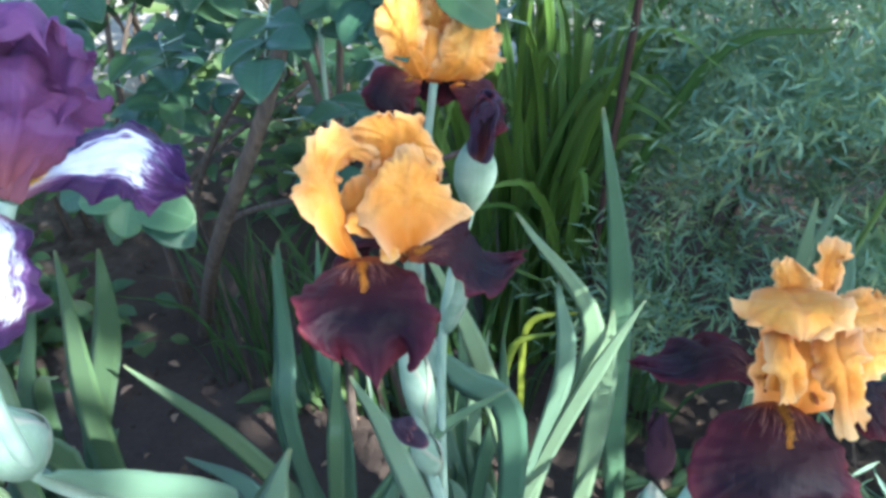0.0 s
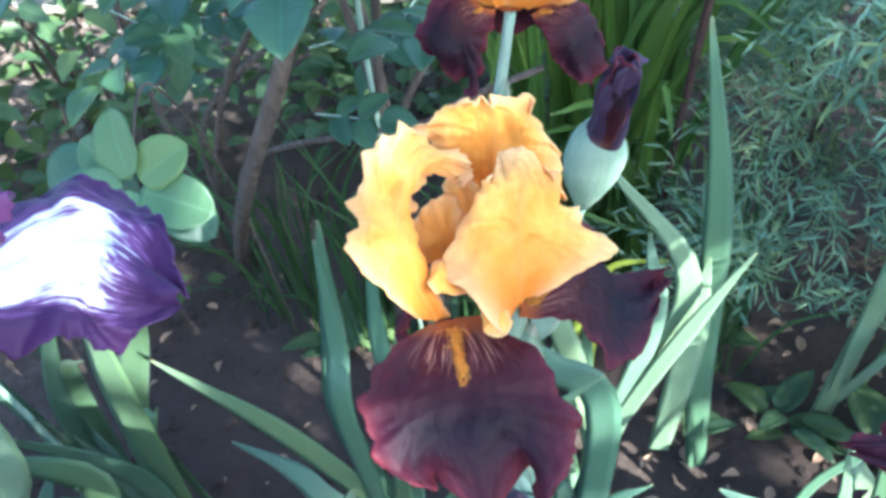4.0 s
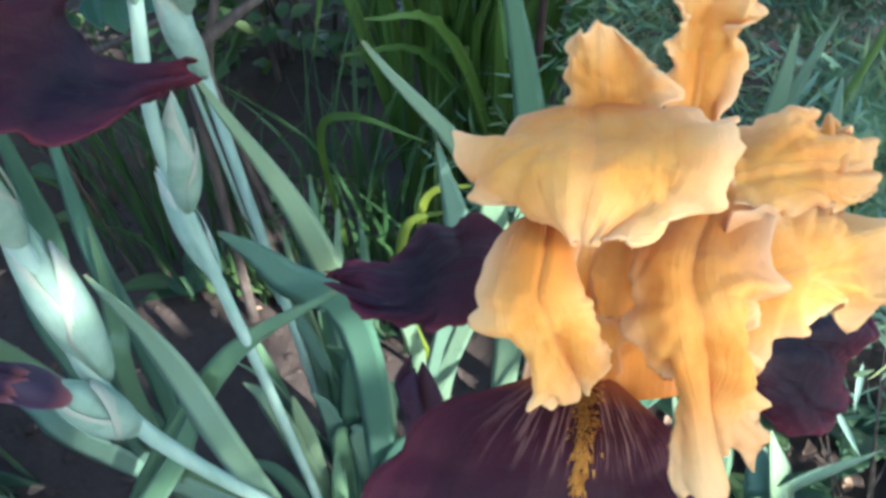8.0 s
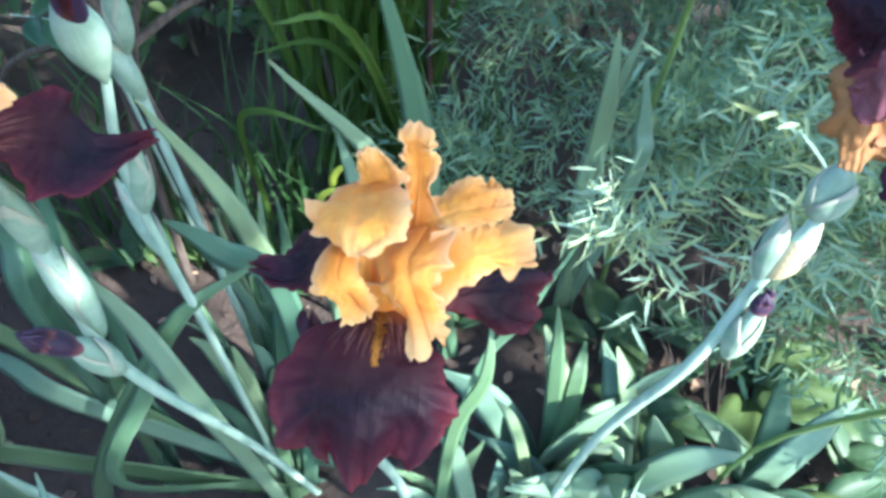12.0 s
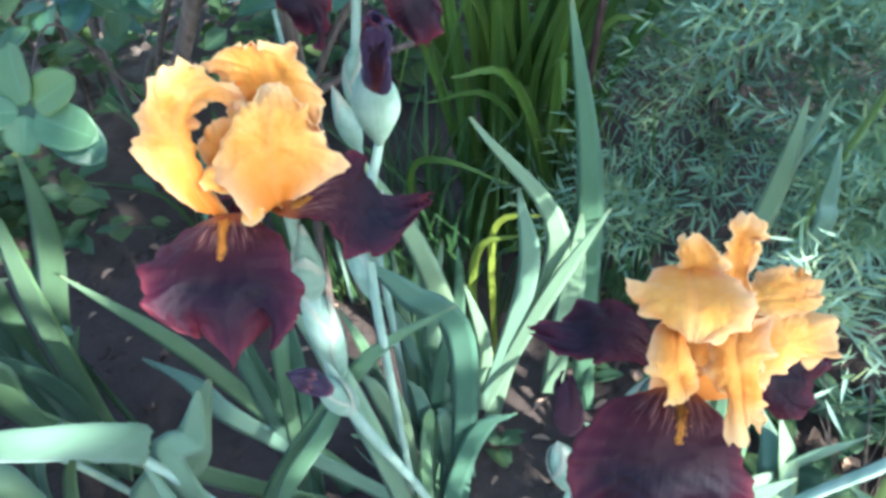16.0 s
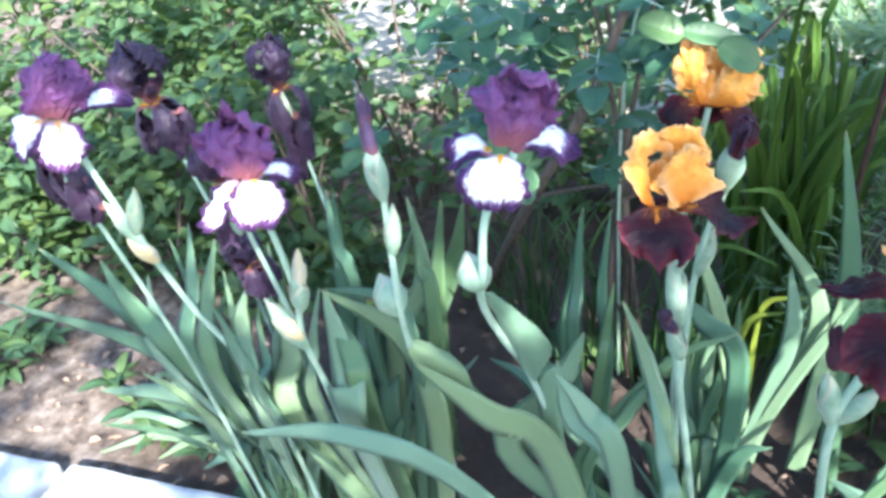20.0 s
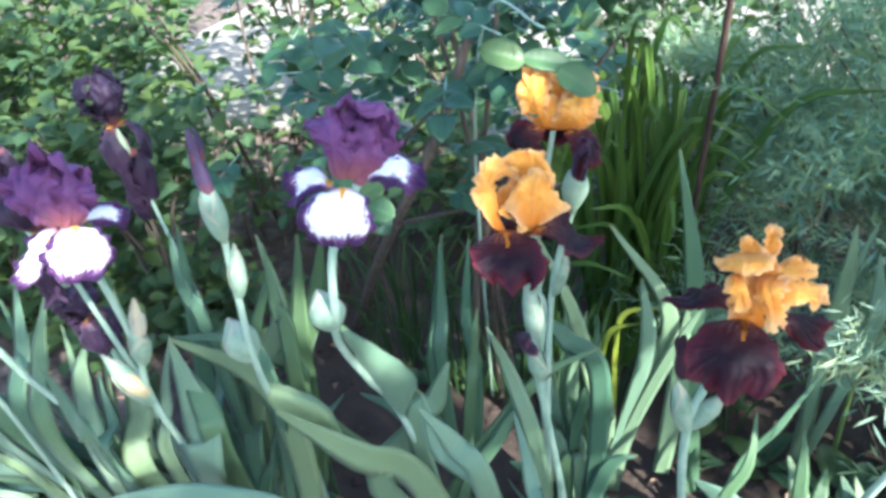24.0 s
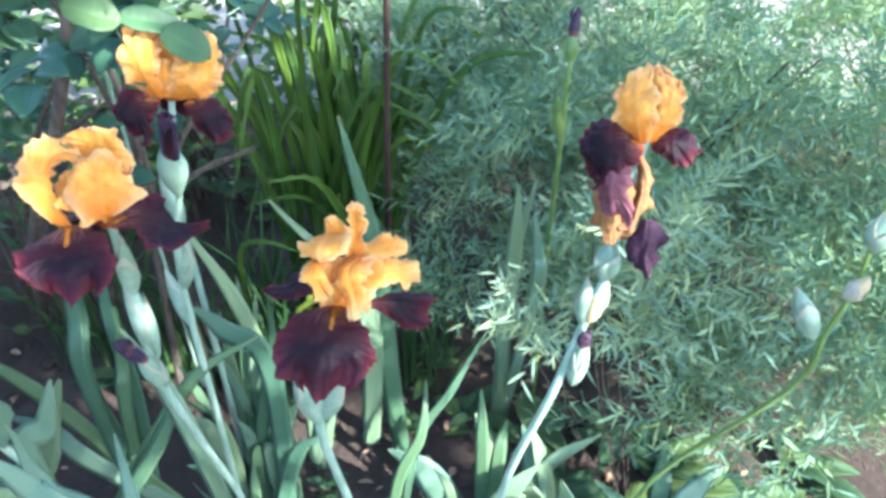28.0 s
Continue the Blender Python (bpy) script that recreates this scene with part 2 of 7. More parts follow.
def make_soil():
    m = Mat("garden_soil", 0.95, 0.15)
    co = m.coords()
    big = m.noise(co, 3.5, 5, 0.6)
    fine = m.noise(co, 70, 6, 0.7)
    mid = m.noise(co, 17, 5, 0.6)
    c = m.ramp(big, [(0.3, (0.035, 0.025, 0.022)), (0.55, (0.062, 0.045, 0.038)), (0.75, (0.105, 0.078, 0.062))])
    c = m.mix(m.math("MULTIPLY", fine, 0.5), c, (0.13, 0.10, 0.08))
    # paler mottled left end: sun dapple put into the soil colour
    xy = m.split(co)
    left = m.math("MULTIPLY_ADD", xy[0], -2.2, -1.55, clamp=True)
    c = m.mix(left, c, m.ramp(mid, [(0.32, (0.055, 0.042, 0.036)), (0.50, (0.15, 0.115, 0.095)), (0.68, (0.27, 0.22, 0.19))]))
    h = m.math("MULTIPLY_ADD", fine, 0.5, mid)
    m.bump(h, 0.9, 0.02)
    return m.color(c)


def make_stone(name, dark, light, scale=25.0):
    m = Mat(name, 0.9, 0.2)
    co = m.coords()
    c = m.ramp(m.noise(co, scale, 6, 0.65), [(0.3, dark), (0.7, light)])
    c = m.mix(m.math("MULTIPLY", m.noise(co, scale / 8, 3), 0.4), c, tuple(0.7 * x for x in dark))
    m.bump(m.noise(co, scale * 4, 5, 0.7), 0.6, 0.004)
    return m.color(c)


def make_bark(name, dark, light):
    m = Mat(name, 0.9, 0.2)
    co = m.scaled(m.coords(), (60, 60, 9))
    f = m.noise(co, 1.5, 5, 0.65)
    m.bump(f, 0.8, 0.004)
    return m.color(m.ramp(f, [(0.3, dark), (0.7, light)]))


def make_hair(name, a, b):
    m = Mat(name, 0.7, 0.2)
    return m.color(m.mix(m.island(), a, b), 0.25)


ORANGE, MAROON = make_orange(), make_maroon()
PLICATA = make_plicata("petal_white_with_violet_rim", 0.62)
PLICATA_SIDE = make_plicata("petal_white_with_broad_violet_rim", 0.30)
VIOLET = make_violet("petal_plum_violet", (0.085, 0.022, 0.098), (0.29, 0.11, 0.29), 0.3)
BLACKISH = make_violet("petal_blackish_violet", (0.016, 0.008, 0.022), (0.045, 0.024, 0.054), 0.06)
BUD_VIOLET = make_violet("bud_grey_violet", (0.045, 0.025, 0.065), (0.12, 0.075, 0.15))
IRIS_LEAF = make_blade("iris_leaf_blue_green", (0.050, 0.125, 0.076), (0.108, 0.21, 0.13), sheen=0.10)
FRESH = make_blade("stem_fresh_green", (0.10, 0.20, 0.060), (0.19, 0.31, 0.11), sheen=0.10)
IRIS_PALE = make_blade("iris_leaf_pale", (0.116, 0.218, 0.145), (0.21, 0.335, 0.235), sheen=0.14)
LILY_LEAF = make_blade("daylily_leaf_green", (0.050, 0.132, 0.026), (0.118, 0.23, 0.046), through=0.40)
GRASS_LEAF = make_blade("grass_blade_dark", (0.025, 0.075, 0.025), (0.06, 0.14, 0.05), through=0.25)
YELLOWING = make_blade("yellowing_leaf", (0.17, 0.28, 0.04), (0.30, 0.40, 0.08), through=0.35)
STEM, SPATHE = make_stem(), make_spathe()
ROSE_LEAF = make_leaf("rose_leaf_dark", (0.026, 0.08, 0.045), (0.06, 0.14, 0.08), 0.40)
ROSE_PALE = make_leaf("rose_leaf_young_and_lit", (0.06, 0.14, 0.06), (0.115, 0.215, 0.105), 0.40)
BUSH_LEAF = make_leaf("bush_leaf_green", (0.042, 0.098, 0.046), (0.100, 0.172, 0.080), 0.45, 0.42, per_island=True)
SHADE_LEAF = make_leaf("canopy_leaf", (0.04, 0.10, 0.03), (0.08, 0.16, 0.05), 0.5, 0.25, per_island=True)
# sunlit copy of the silver leaf, its light put into the colour
SILVER_SUN = make_leaf("silver_leaf_sunlit", (0.19, 0.31, 0.22), (0.32, 0.43, 0.33), 0.7, 0.35, 0.2, per_island=True)
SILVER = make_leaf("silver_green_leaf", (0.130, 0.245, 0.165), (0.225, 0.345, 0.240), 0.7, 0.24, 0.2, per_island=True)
WEED = make_leaf("weed_leaf", (0.038, 0.09, 0.045), (0.085, 0.155, 0.075), 0.5, 0.35)
SOIL = make_soil()
KERB = make_stone("kerb_concrete", (0.36, 0.38, 0.41), (0.54, 0.56, 0.59))
PEBBLE = make_stone("clod_and_pebble", (0.16, 0.11, 0.085), (0.36, 0.27, 0.21), 40)
DRY = make_leaf("dry_leaf_litter", (0.28, 0.17, 0.11), (0.45, 0.32, 0.24), 0.8, 0.2)
PATHWAY = make_stone("pale_path", (0.24, 0.22, 0.18), (0.40, 0.36, 0.30), 8)
BARK = make_bark("bark_grey_brown", (0.06, 0.045, 0.038), (0.16, 0.125, 0.10))
RUST = make_bark("rusty_rod", (0.035, 0.02, 0.018), (0.085, 0.05, 0.04))
WALL = make_stone("grey_plaster", (0.30, 0.31, 0.32), (0.42, 0.43, 0.44), 12)
BEARD_ORANGE = make_hair("beard_orange", (0.58, 0.20, 0.02), (0.78, 0.36, 0.06))
BEARD_YELLOW = make_hair("beard_yellow", (0.85, 0.42, 0.04), (0.90, 0.60, 0.12))
DRIED = make_leaf("withered_petal", (0.018, 0.010, 0.020), (0.05, 0.02, 0.04), 0.75, 0.1, 0.2)
DRIED_GOLD = make_leaf("withered_petal_gold", (0.10, 0.032, 0.040), (0.33, 0.19, 0.080), 0.7, 0.25, 0.2)
DRIED_MAUVE = make_leaf("withered_petal_mauve", (0.045, 0.016, 0.036), (0.17, 0.075, 0.125), 0.7, 0.2, 0.2)
PAPER = make_leaf("dry_papery_bract", (0.33, 0.33, 0.27), (0.46, 0.44, 0.37), 0.8, 0.08, 0.2)


# ---------------- building ----------------
def empty(name, at, label, category, group="", kind=""):
    ob = new(name)
    ob.location = at
    ob.empty_display_size = 0.02
    return tagged(ob, label, category, group, kind)


def part(name, mesh, mat, parent=None, label=""):
    """Links a mesh given in world coordinates as one object; under a parent it keeps its place."""
    if not isinstance(mesh, bpy.types.Mesh):
        me = bpy.data.meshes.new(name)
        mesh.to_mesh(me)
        mesh.free()
        mesh = me
    if mat is not None and not mesh.materials:
        mesh.materials.append(mat)
    ob = new(name, mesh)
    if parent is not None:
        ob.parent = parent
        p = parent
        off = Vector((0, 0, 0))
        while p is not None:
            off += p.location
            p = p.parent
        ob.location = -off
    if label:
        ob["label"] = label
    return ob


def thick(ob, t):
    mod = ob.modifiers.new("thickness", "SOLIDIFY")
    mod.thickness, mod.offset = t, 0
    return ob


def sheet_mesh(name, P, U, V, wrap=False):
    """A smooth mesh from a grid of points P[i, j], with U, V as its UV."""
    nu, nv = P.shape[:2]
    idx = np.arange(nu * nv).reshape(nu, nv)
    nxt = np.roll(idx, -1, 1) if wrap else idx[:, 1:]
    cur = idx if wrap else idx[:, :-1]
    quads = np.stack([cur[:-1], nxt[:-1], nxt[1:], cur[1:]], -1).reshape(-1, 4)
    return poly_mesh(name, P.reshape(-1, 3), quads, np.stack([U, V], -1).reshape(-1, 2))


def poly_mesh(name, verts, quads, uv):
    me = bpy.data.meshes.new(name)
    me.vertices.add(len(verts))
    me.vertices.foreach_set("co", np.asarray(verts, np.float32).ravel())
    quads = np.asarray(quads, np.int32)
    k = quads.shape[1]
    me.loops.add(quads.size)
    me.loops.foreach_set("vertex_index", quads.ravel())
    me.polygons.add(len(quads))
    me.polygons.foreach_set("loop_start", np.arange(0, quads.size, k, dtype=np.int32))
    me.update(calc_edges=True)
    me.polygons.foreach_set("use_smooth", np.ones(len(quads), bool))
    layer = me.uv_layers.new(name="UVMap")
    layer.data.foreach_set("uv", np.asarray(uv, np.float32)[quads.ravel()].ravel())
    me.validate()
    return me


def curve_points(pts, n):
    """n points on a smooth line through pts (Catmull-Rom)."""
    p = np.asarray(pts, float)
    p = np.vstack([2 * p[0] - p[1], p, 2 * p[-1] - p[-2]])
    k = len(p) - 3
    out = []
    for s in np.linspace(0, k, n):
        i = min(int(s), k - 1)
        f = s - i
        a, b, c, d = p[i : i + 4]
        out.append(0.5 * (2 * b + (c - a) * f + (2 * a - 5 * b + 4 * c - d) * f**2 + (3 * b - 3 * c + d - a) * f**3))
    return np.array(out)


def unit(v):
    v = np.asarray(v, float)
    return v / (np.linalg.norm(v, axis=-1, keepdims=True) + 1e-12)


def tube_mesh(name, pts, radii, sides=10, n=18, flat=1.0):
    """A round, tapering stem along a line."""
    c = curve_points(pts, n)
    r = np.interp(np.linspace(0, 1, n), np.linspace(0, 1, len(radii)), radii)
    t = unit(np.gradient(c, axis=0))
    a = unit(np.cross(t, (0.31, 0.9, 0.2)))
    b = np.cross(t, a)
    ang = np.linspace(0, 2 * np.pi, sides, endpoint=False)
    P = c[:, None] + r[:, None, None] * (np.cos(ang)[None, :, None] * a[:, None] + flat * np.sin(ang)[None, :, None] * b[:, None])
    U, V = np.meshgrid(np.linspace(0, 1, n), ang / np.pi - 1, indexing="ij")
    return sheet_mesh(name, P, U, V, True)


def blade_mesh(name, pts, width, face=(0, -1, 0.2), n=16, fold=0.10, twist=0.0, wave=0.0, seed=0, tip=0.35):
    """A sword leaf: a lens-shaped section swept along a line, tapering to a point."""
    c = curve_points(pts, n)
    u = np.linspace(0, 1, n)
    t = unit(np.gradient(c, axis=0))
    side = unit(np.cross(t, np.asarray(face, float)))
    nrm = np.cross(side, t)
    ang = twist * u
    s2 = side * np.cos(ang)[:, None] + nrm * np.sin(ang)[:, None]
    n2 = nrm * np.cos(ang)[:, None] - side * np.sin(ang)[:, None]
    w = width * np.clip((1.02 - u) / tip, 0, 1) ** 0.75 * (0.82 + 0.18 * np.sin(np.pi * np.clip(u * 1.2, 0, 1)))
    rnd = random.Random(seed)
    ph = rnd.random() * 6.28
    c = c + n2 * (wave * np.sin(u * 9 + ph) * u)[:, None]
    v = np.array([-1, -0.5, 0, 0.5, 1, 0.5, 0, -0.5])
    lens = np.array([0, 0.6, 1.0, 0.6, 0, -0.6, -1.0, -0.6]) * 0.035
    P = c[:, None] + (s2[:, None] * v[None, :, None] * 0.5 + n2[:, None] * (lens + fold * (np.abs(v) - 0.4) * 0.5)[None, :, None]) * w[:, None, None]
    U, V = np.meshgrid(u, v, indexing="ij")
    return sheet_mesh(name, P, U, V, True)


def ruffles(P, UU, VV, amp, waves, seed):
    """Relief of a petal: pleats that run in from a frilled rim, curls, slow swells, a midrib, crepe-like crinkles. waves: curls per decimetre."""
    rnd = random.Random(seed)
    off = Vector((rnd.random() * 60, rnd.random() * 60, rnd.random() * 60))
    out, edge = np.zeros_like(UU), np.zeros_like(UU)
    # the petal's length and half its width set how many pleats its rim holds
    size_u = np.linalg.norm(np.diff(P[:, P.shape[1] // 2], axis=0), axis=1).sum() / 0.0098
    size_v = 0.5 * np.linalg.norm(np.diff(P, axis=1), axis=2).sum(1).mean() / 0.0098
    for idx in np.ndindex(UU.shape):
        u, v = UU[idx], VV[idx]
        p = Vector(P[idx])
        tip = max(0.0, (u - 0.35) / 0.65)
        rho = (abs(v) ** 4 * min(1.0, u * 2.2 + 0.05) + tip**5) ** 0.25
        # the place on the rim straight out from the petal's heart
        du, dv = u - 0.40, v
        k = 1.0 / max(abs(dv), du / 0.60, -du / 0.40, 1e-4)
        rim = Vector(((0.40 + du * k) * size_u, dv * k * size_v, 0.0)) + off
        pleat = noise.noise(rim) + 0.22 * noise.noise(rim * 2.1)
        curl = noise.noise(p * waves * 8.0 + off) + 0.28 * rho * noise.noise(p * waves * 38.0 + off)
        swell = noise.noise(p * 32.0 + off) + 0.75 * noise.noise(p * 78.0 + off)
        crinkle = noise.noise(p * 170.0 + off) + 0.6 * noise.noise(p * 390.0 + off)
        fold = noise.noise(Vector((v * 1.9 + off.x, u * 1.2, off.y)))
        rib = math.exp(-((v / 0.09) ** 2)) * (1 - u * 0.6)
        base = min(1.0, 3 * u)
        out[idx] = amp * (1.5 * rho**3.5 * curl + 2.0 * rho**2.3 * base * pleat + 1.15 * fold * min(1.0, 1.6 * u) + 0.95 * swell * base + 0.22 * crinkle * base - 0.24 * rib)
        edge[idx] = rho**5 * (1.0 * pleat + 0.45 * noise.noise(p * waves * 23.0 + off)) + rho**12 * 0.3 * noise.noise(rim * 4.3)
    return out, edge


def petal_points(path, widths, cup=0.3, ruffle=0.12, waves=8.0, seed=0, nu=30, nv=27, curl=0.0, flare=0.0):
    """A ruffled petal in the plane of x (out) and z (up), with y across it. flare: how far its lower rims roll back."""
    c2 = curve_points([(r, 0, z) for r, z in path], nu)
    u = np.linspace(0, 1, nu)
    v = np.linspace(-1, 1, nv)
    t = unit(np.gradient(c2, axis=0))
    nrm = np.stack([-t[:, 2], 0 * u, t[:, 0]], 1)
    w = np.interp(u, np.linspace(0, 1, len(widths)), widths)
    w = np.convolve(np.pad(w, 2, "edge"), np.ones(5) / 5, "valid")
    w = w * np.sqrt(np.clip((1.004 - u) / 0.12, 0, 1))
    UU, VV = np.meshgrid(u, v, indexing="ij")
    W = w[:, None]
    P = c2[:, None] + np.zeros_like(VV)[..., None]
    P[..., 1] += VV * W
    wavy, edge = ruffles(P, UU, VV, ruffle * max(widths), waves, seed)
    hump = np.exp(-(((UU - 0.5) / 0.22) ** 2))
    out = wavy + W * VV**2 * (cup * np.clip(UU * 3, 0, 1) - flare * hump)
    P = c2[:, None] + nrm[:, None] * out[..., None]
    P[..., 1] += VV * W * (1 + 0.16 * edge) * np.cos(np.clip(np.abs(VV) * abs(cup) * 0.9, 0, 1.2))
    tipw = np.clip((UU - 0.7) / 0.3, 0, 1) ** 2
    P -= t[:, None] * (tipw * W * (0.16 * (np.abs(VV) - 0.2) + 0.10 * edge))[..., None]
    if curl:
        P += nrm[:, None] * (curl * tipw * max(widths))[..., None]
    return P, UU, VV


def lofted(left, mid, right, at, amp=0.0034, waves=9.0, seed=0, nu=76, nv=59, lobes=0.0):
    """A petal spread between its midrib and its two rims, then frilled."""
    L, M, R = (curve_points(c, nu) for c in (left, mid, right))
    u, v = np.linspace(0, 1, nu), np.linspace(-1, 1, nv)
    UU, VV = np.meshgrid(u, v, indexing="ij")
    # the corners of the tip are rounded off
    x = VV[..., None] * np.sqrt(1 - 0.60 * np.clip((UU - 0.70) / 0.30, 0, 1) ** 3)[..., None]
    P = L[:, None] * x * (x - 1) / 2 + M[:, None] * (1 - x * x) + R[:, None] * x * (x + 1) / 2
    wavy, edge = ruffles(P, UU, VV, amp, waves, seed)
    along, across = unit(np.gradient(P, axis=0)), unit(np.gradient(P, axis=1))
    n = unit(np.cross(along, across))
    tip = np.clip((UU - 0.72) / 0.28, 0, 1)[..., None] ** 2
    P = P + n * wavy[..., None] + across * (x * np.abs(x) ** 3 * 1.7 * amp * edge[..., None])
    P = P + along * tip * (0.9 * amp * edge[..., None] - 0.8 * amp * x**4)
    if lobes:
        # the lower rim of a fall hangs in lobes: a tongue, two notches, two side lobes that curl
        rnd = random.Random(seed)
        ph = rnd.uniform(-0.5, 0.5)
        low = np.clip((UU - 0.45) / 0.55, 0, 1)[..., None] ** 2
        P = P + along * low * lobes * 0.75 * np.cos(7.5 * x + ph) + n * low * lobes * 0.9 * np.sin(6.8 * x + 2.0 + ph)
    return P + np.asarray(at, float), UU, VV


def placed(P, at, azimuth, lean=None):
    a = radians(azimuth)
    M = np.array([[math.cos(a), -math.sin(a), 0], [math.sin(a), math.cos(a), 0], [0, 0, 1]])
    Q = P @ M.T
    if lean is not None:
        q = Vector((0, 0, 1)).rotation_difference(Vector(lean)).to_matrix()
        Q = Q @ np.array(q).T
    return Q + np.asarray(at, float)


STANDARD = [(0.0, 0.0), (0.018, 0.020), (0.034, 0.040), (0.036, 0.062), (0.024, 0.082), (0.006, 0.088)]
STANDARD_W = [0.007, 0.015, 0.029, 0.036, 0.036, 0.028]
FALL = [(0.0, 0.0), (0.020, 0.008), (0.038, 0.004), (0.054, -0.012), (0.066, -0.034), (0.072, -0.058)]
FALL_W = [0.009, 0.014, 0.024, 0.038, 0.041, 0.030]


def scaled_path(path, k):
    return [(r * k, z * k) for r, z in path]


def hairs(at, azimuth, lean, path, k, seed, mat, parent, count=150, span=(0.06, 0.42), length=0.005):
    """The beard: a strip of short fuzzy hairs on a fall."""
    rnd = random.Random(seed)
    c = curve_points([(r, 0, z) for r, z in scaled_path(path, k)], 60)
    t = unit(np.gradient(c, axis=0))
    V, F = [], []
    for i in range(count * 3):
        s = span[0] + (span[1] - span[0]) * rnd.random() ** 0.8
        j = int(s * 59)
        nrm = np.array([-t[j, 2], 0, t[j, 0]])
        b = c[j] + np.array([0, rnd.gauss(0, 0.0018 * k), 0]) + nrm * 0.0004
        d = unit(0.6 * nrm + t[j] * rnd.uniform(0.4, 1.4) + np.array([0, rnd.uniform(-0.7, 0.7), 0]))
        h = length * k * rnd.uniform(0.6, 1.2) * (1.15 - 0.6 * s)
        a = unit(np.cross(d, (0.3, 0.5, 0.8))) * 0.00032 * k
        e = np.cross(d, a)
        o = len(V)
        V += [b + a, b - 0.5 * a + 0.87 * e, b - 0.5 * a - 0.87 * e, b + d * h]
        F += [(o, o + 1, o + 3), (o + 1, o + 2, o + 3), (o + 2, o, o + 3)]
    P = placed(np.array(V), at, azimuth, lean)
    return part("beard", poly_mesh("beard", P, F, np.zeros((len(P), 2))), mat, parent, "fuzzy orange beard" if mat is BEARD_ORANGE else "fuzzy yellow beard")


def flower(plant, at, lean, size, falls, standards, fall_mat, std_mat, beard_mat, seed, fine=True, hand=(), lobed=0.0105):
    """An iris bloom. falls: (azimuth, path or None, width factor, cup, curl); standards: (azimuth, path or None, width factor, cup)."""
    nu, nv = (46, 35) if fine else (36, 27)
    for i, (az, path, wf, cup, curl) in enumerate(falls):
        path = path or FALL
        P, U, V = petal_points(scaled_path(path, size), [w * size * wf for w in FALL_W], cup, 0.11, 6.0, seed + i, nu, nv, curl)
        fall = part("fall", sheet_mesh("fall", placed(P, at, az, lean), U, V), PLICATA_SIDE if i and fall_mat is PLICATA else fall_mat, plant)
        thick(fall, 0.0007)
        hairs(at, az, lean, path, size, seed + i, beard_mat, fall, 150 if fine else 60, (0.06, 0.36) if fall_mat is PLICATA else (0.05, 0.18), 0.0035)
        # style arm over the haft
        arm = [(0.0, 0.004), (0.012, 0.018), (0.024, 0.024), (0.030, 0.030), (0.030, 0.036)]
        P, U, V = petal_points(scaled_path(arm, size), [0.004 * size, 0.006 * size, 0.008 * size, 0.010 * size, 0.008 * size], -0.5, 0.2, 5.0, seed + 20 + i, 14, 11)
        thick(part("style_arm", sheet_mesh("style_arm", placed(P, at, az, lean), U, V), std_mat, plant), 0.0008)
    for i, (az, path, wf, cup) in enumerate(standards):
        P, U, V = petal_points(scaled_path(path or STANDARD, size), [w * size * wf for w in STANDARD_W], cup, 0.21, 10.0, seed + 40 + i, nu, nv, 0.0, 0.35)
        thick(part("standard", sheet_mesh("standard", placed(P, at, az, lean), U, V), std_mat, plant), 0.0007)
    for i, (name, left, mid, right, amp, waves) in enumerate(hand):
        front = mid[-1][1] < mid[0][1] - 0.03
        lobes = 0.0 if name != "fall" or fall_mat is PLICATA else lobed if front else 0.5 * lobed
        P, U, V = lofted(left, mid, right, at, amp, waves, seed + 60 + i, lobes=lobes)
        mat = std_mat if name != "fall" else PLICATA_SIDE if fall_mat is PLICATA and not front else fall_mat
        ob = thick(part(name, sheet_mesh(name, P, U, V), mat, plant), 0.0007)
        if name == "fall":
            beard_on(ob, P[::6, P.shape[1] // 2], (0, 0, 0), seed + i, beard_mat, 600 if front else 200, (0.05, 0.38) if front else (0.03, 0.15))


def beard_on(fall, mid, at, seed, mat, count=600, span=(0.06, 0.46)):
    """A fuzzy beard lying along the midrib of a spread fall."""
    rnd = random.Random(seed)
    c = curve_points(mid, 600) + np.asarray(at, float)
    t = unit(np.gradient(c, axis=0))
    V, F = [], []
    for _ in range(count):
        s = span[0] + (span[1] - span[0]) * rnd.random() ** 1.15
        j = int(s * 599)
        side = unit(np.cross(t[j], (0, 0, 1)))
        up = np.cross(side, t[j])
        q = (s - span[0]) / (span[1] - span[0])
        b = c[j] + side * rnd.gauss(0, 0.0016 * (1.2 - 0.7 * q)) + up * rnd.uniform(0.0, 0.0008)
        d = unit(0.55 * up + t[j] * rnd.uniform(0.5, 1.5) + side * rnd.uniform(-0.6, 0.6))
        h = rnd.uniform(0.0018, 0.0036) * (1.1 - 0.5 * q)
        a = unit(np.cross(d, (0.3, 0.5, 0.8))) * 0.00030
        e = np.cross(d, a)
        o = len(V)
        V += [b + a, b - 0.5 * a + 0.87 * e, b - 0.5 * a - 0.87 * e, b + d * h]
        F += [(o, o + 1, o + 3), (o + 1, o + 2, o + 3), (o + 2, o, o + 3)]
    return part("beard", poly_mesh("beard", np.array(V), F, np.zeros((len(V), 2))), mat, fall, "fuzzy orange beard" if mat is BEARD_ORANGE else "fuzzy yellow beard")


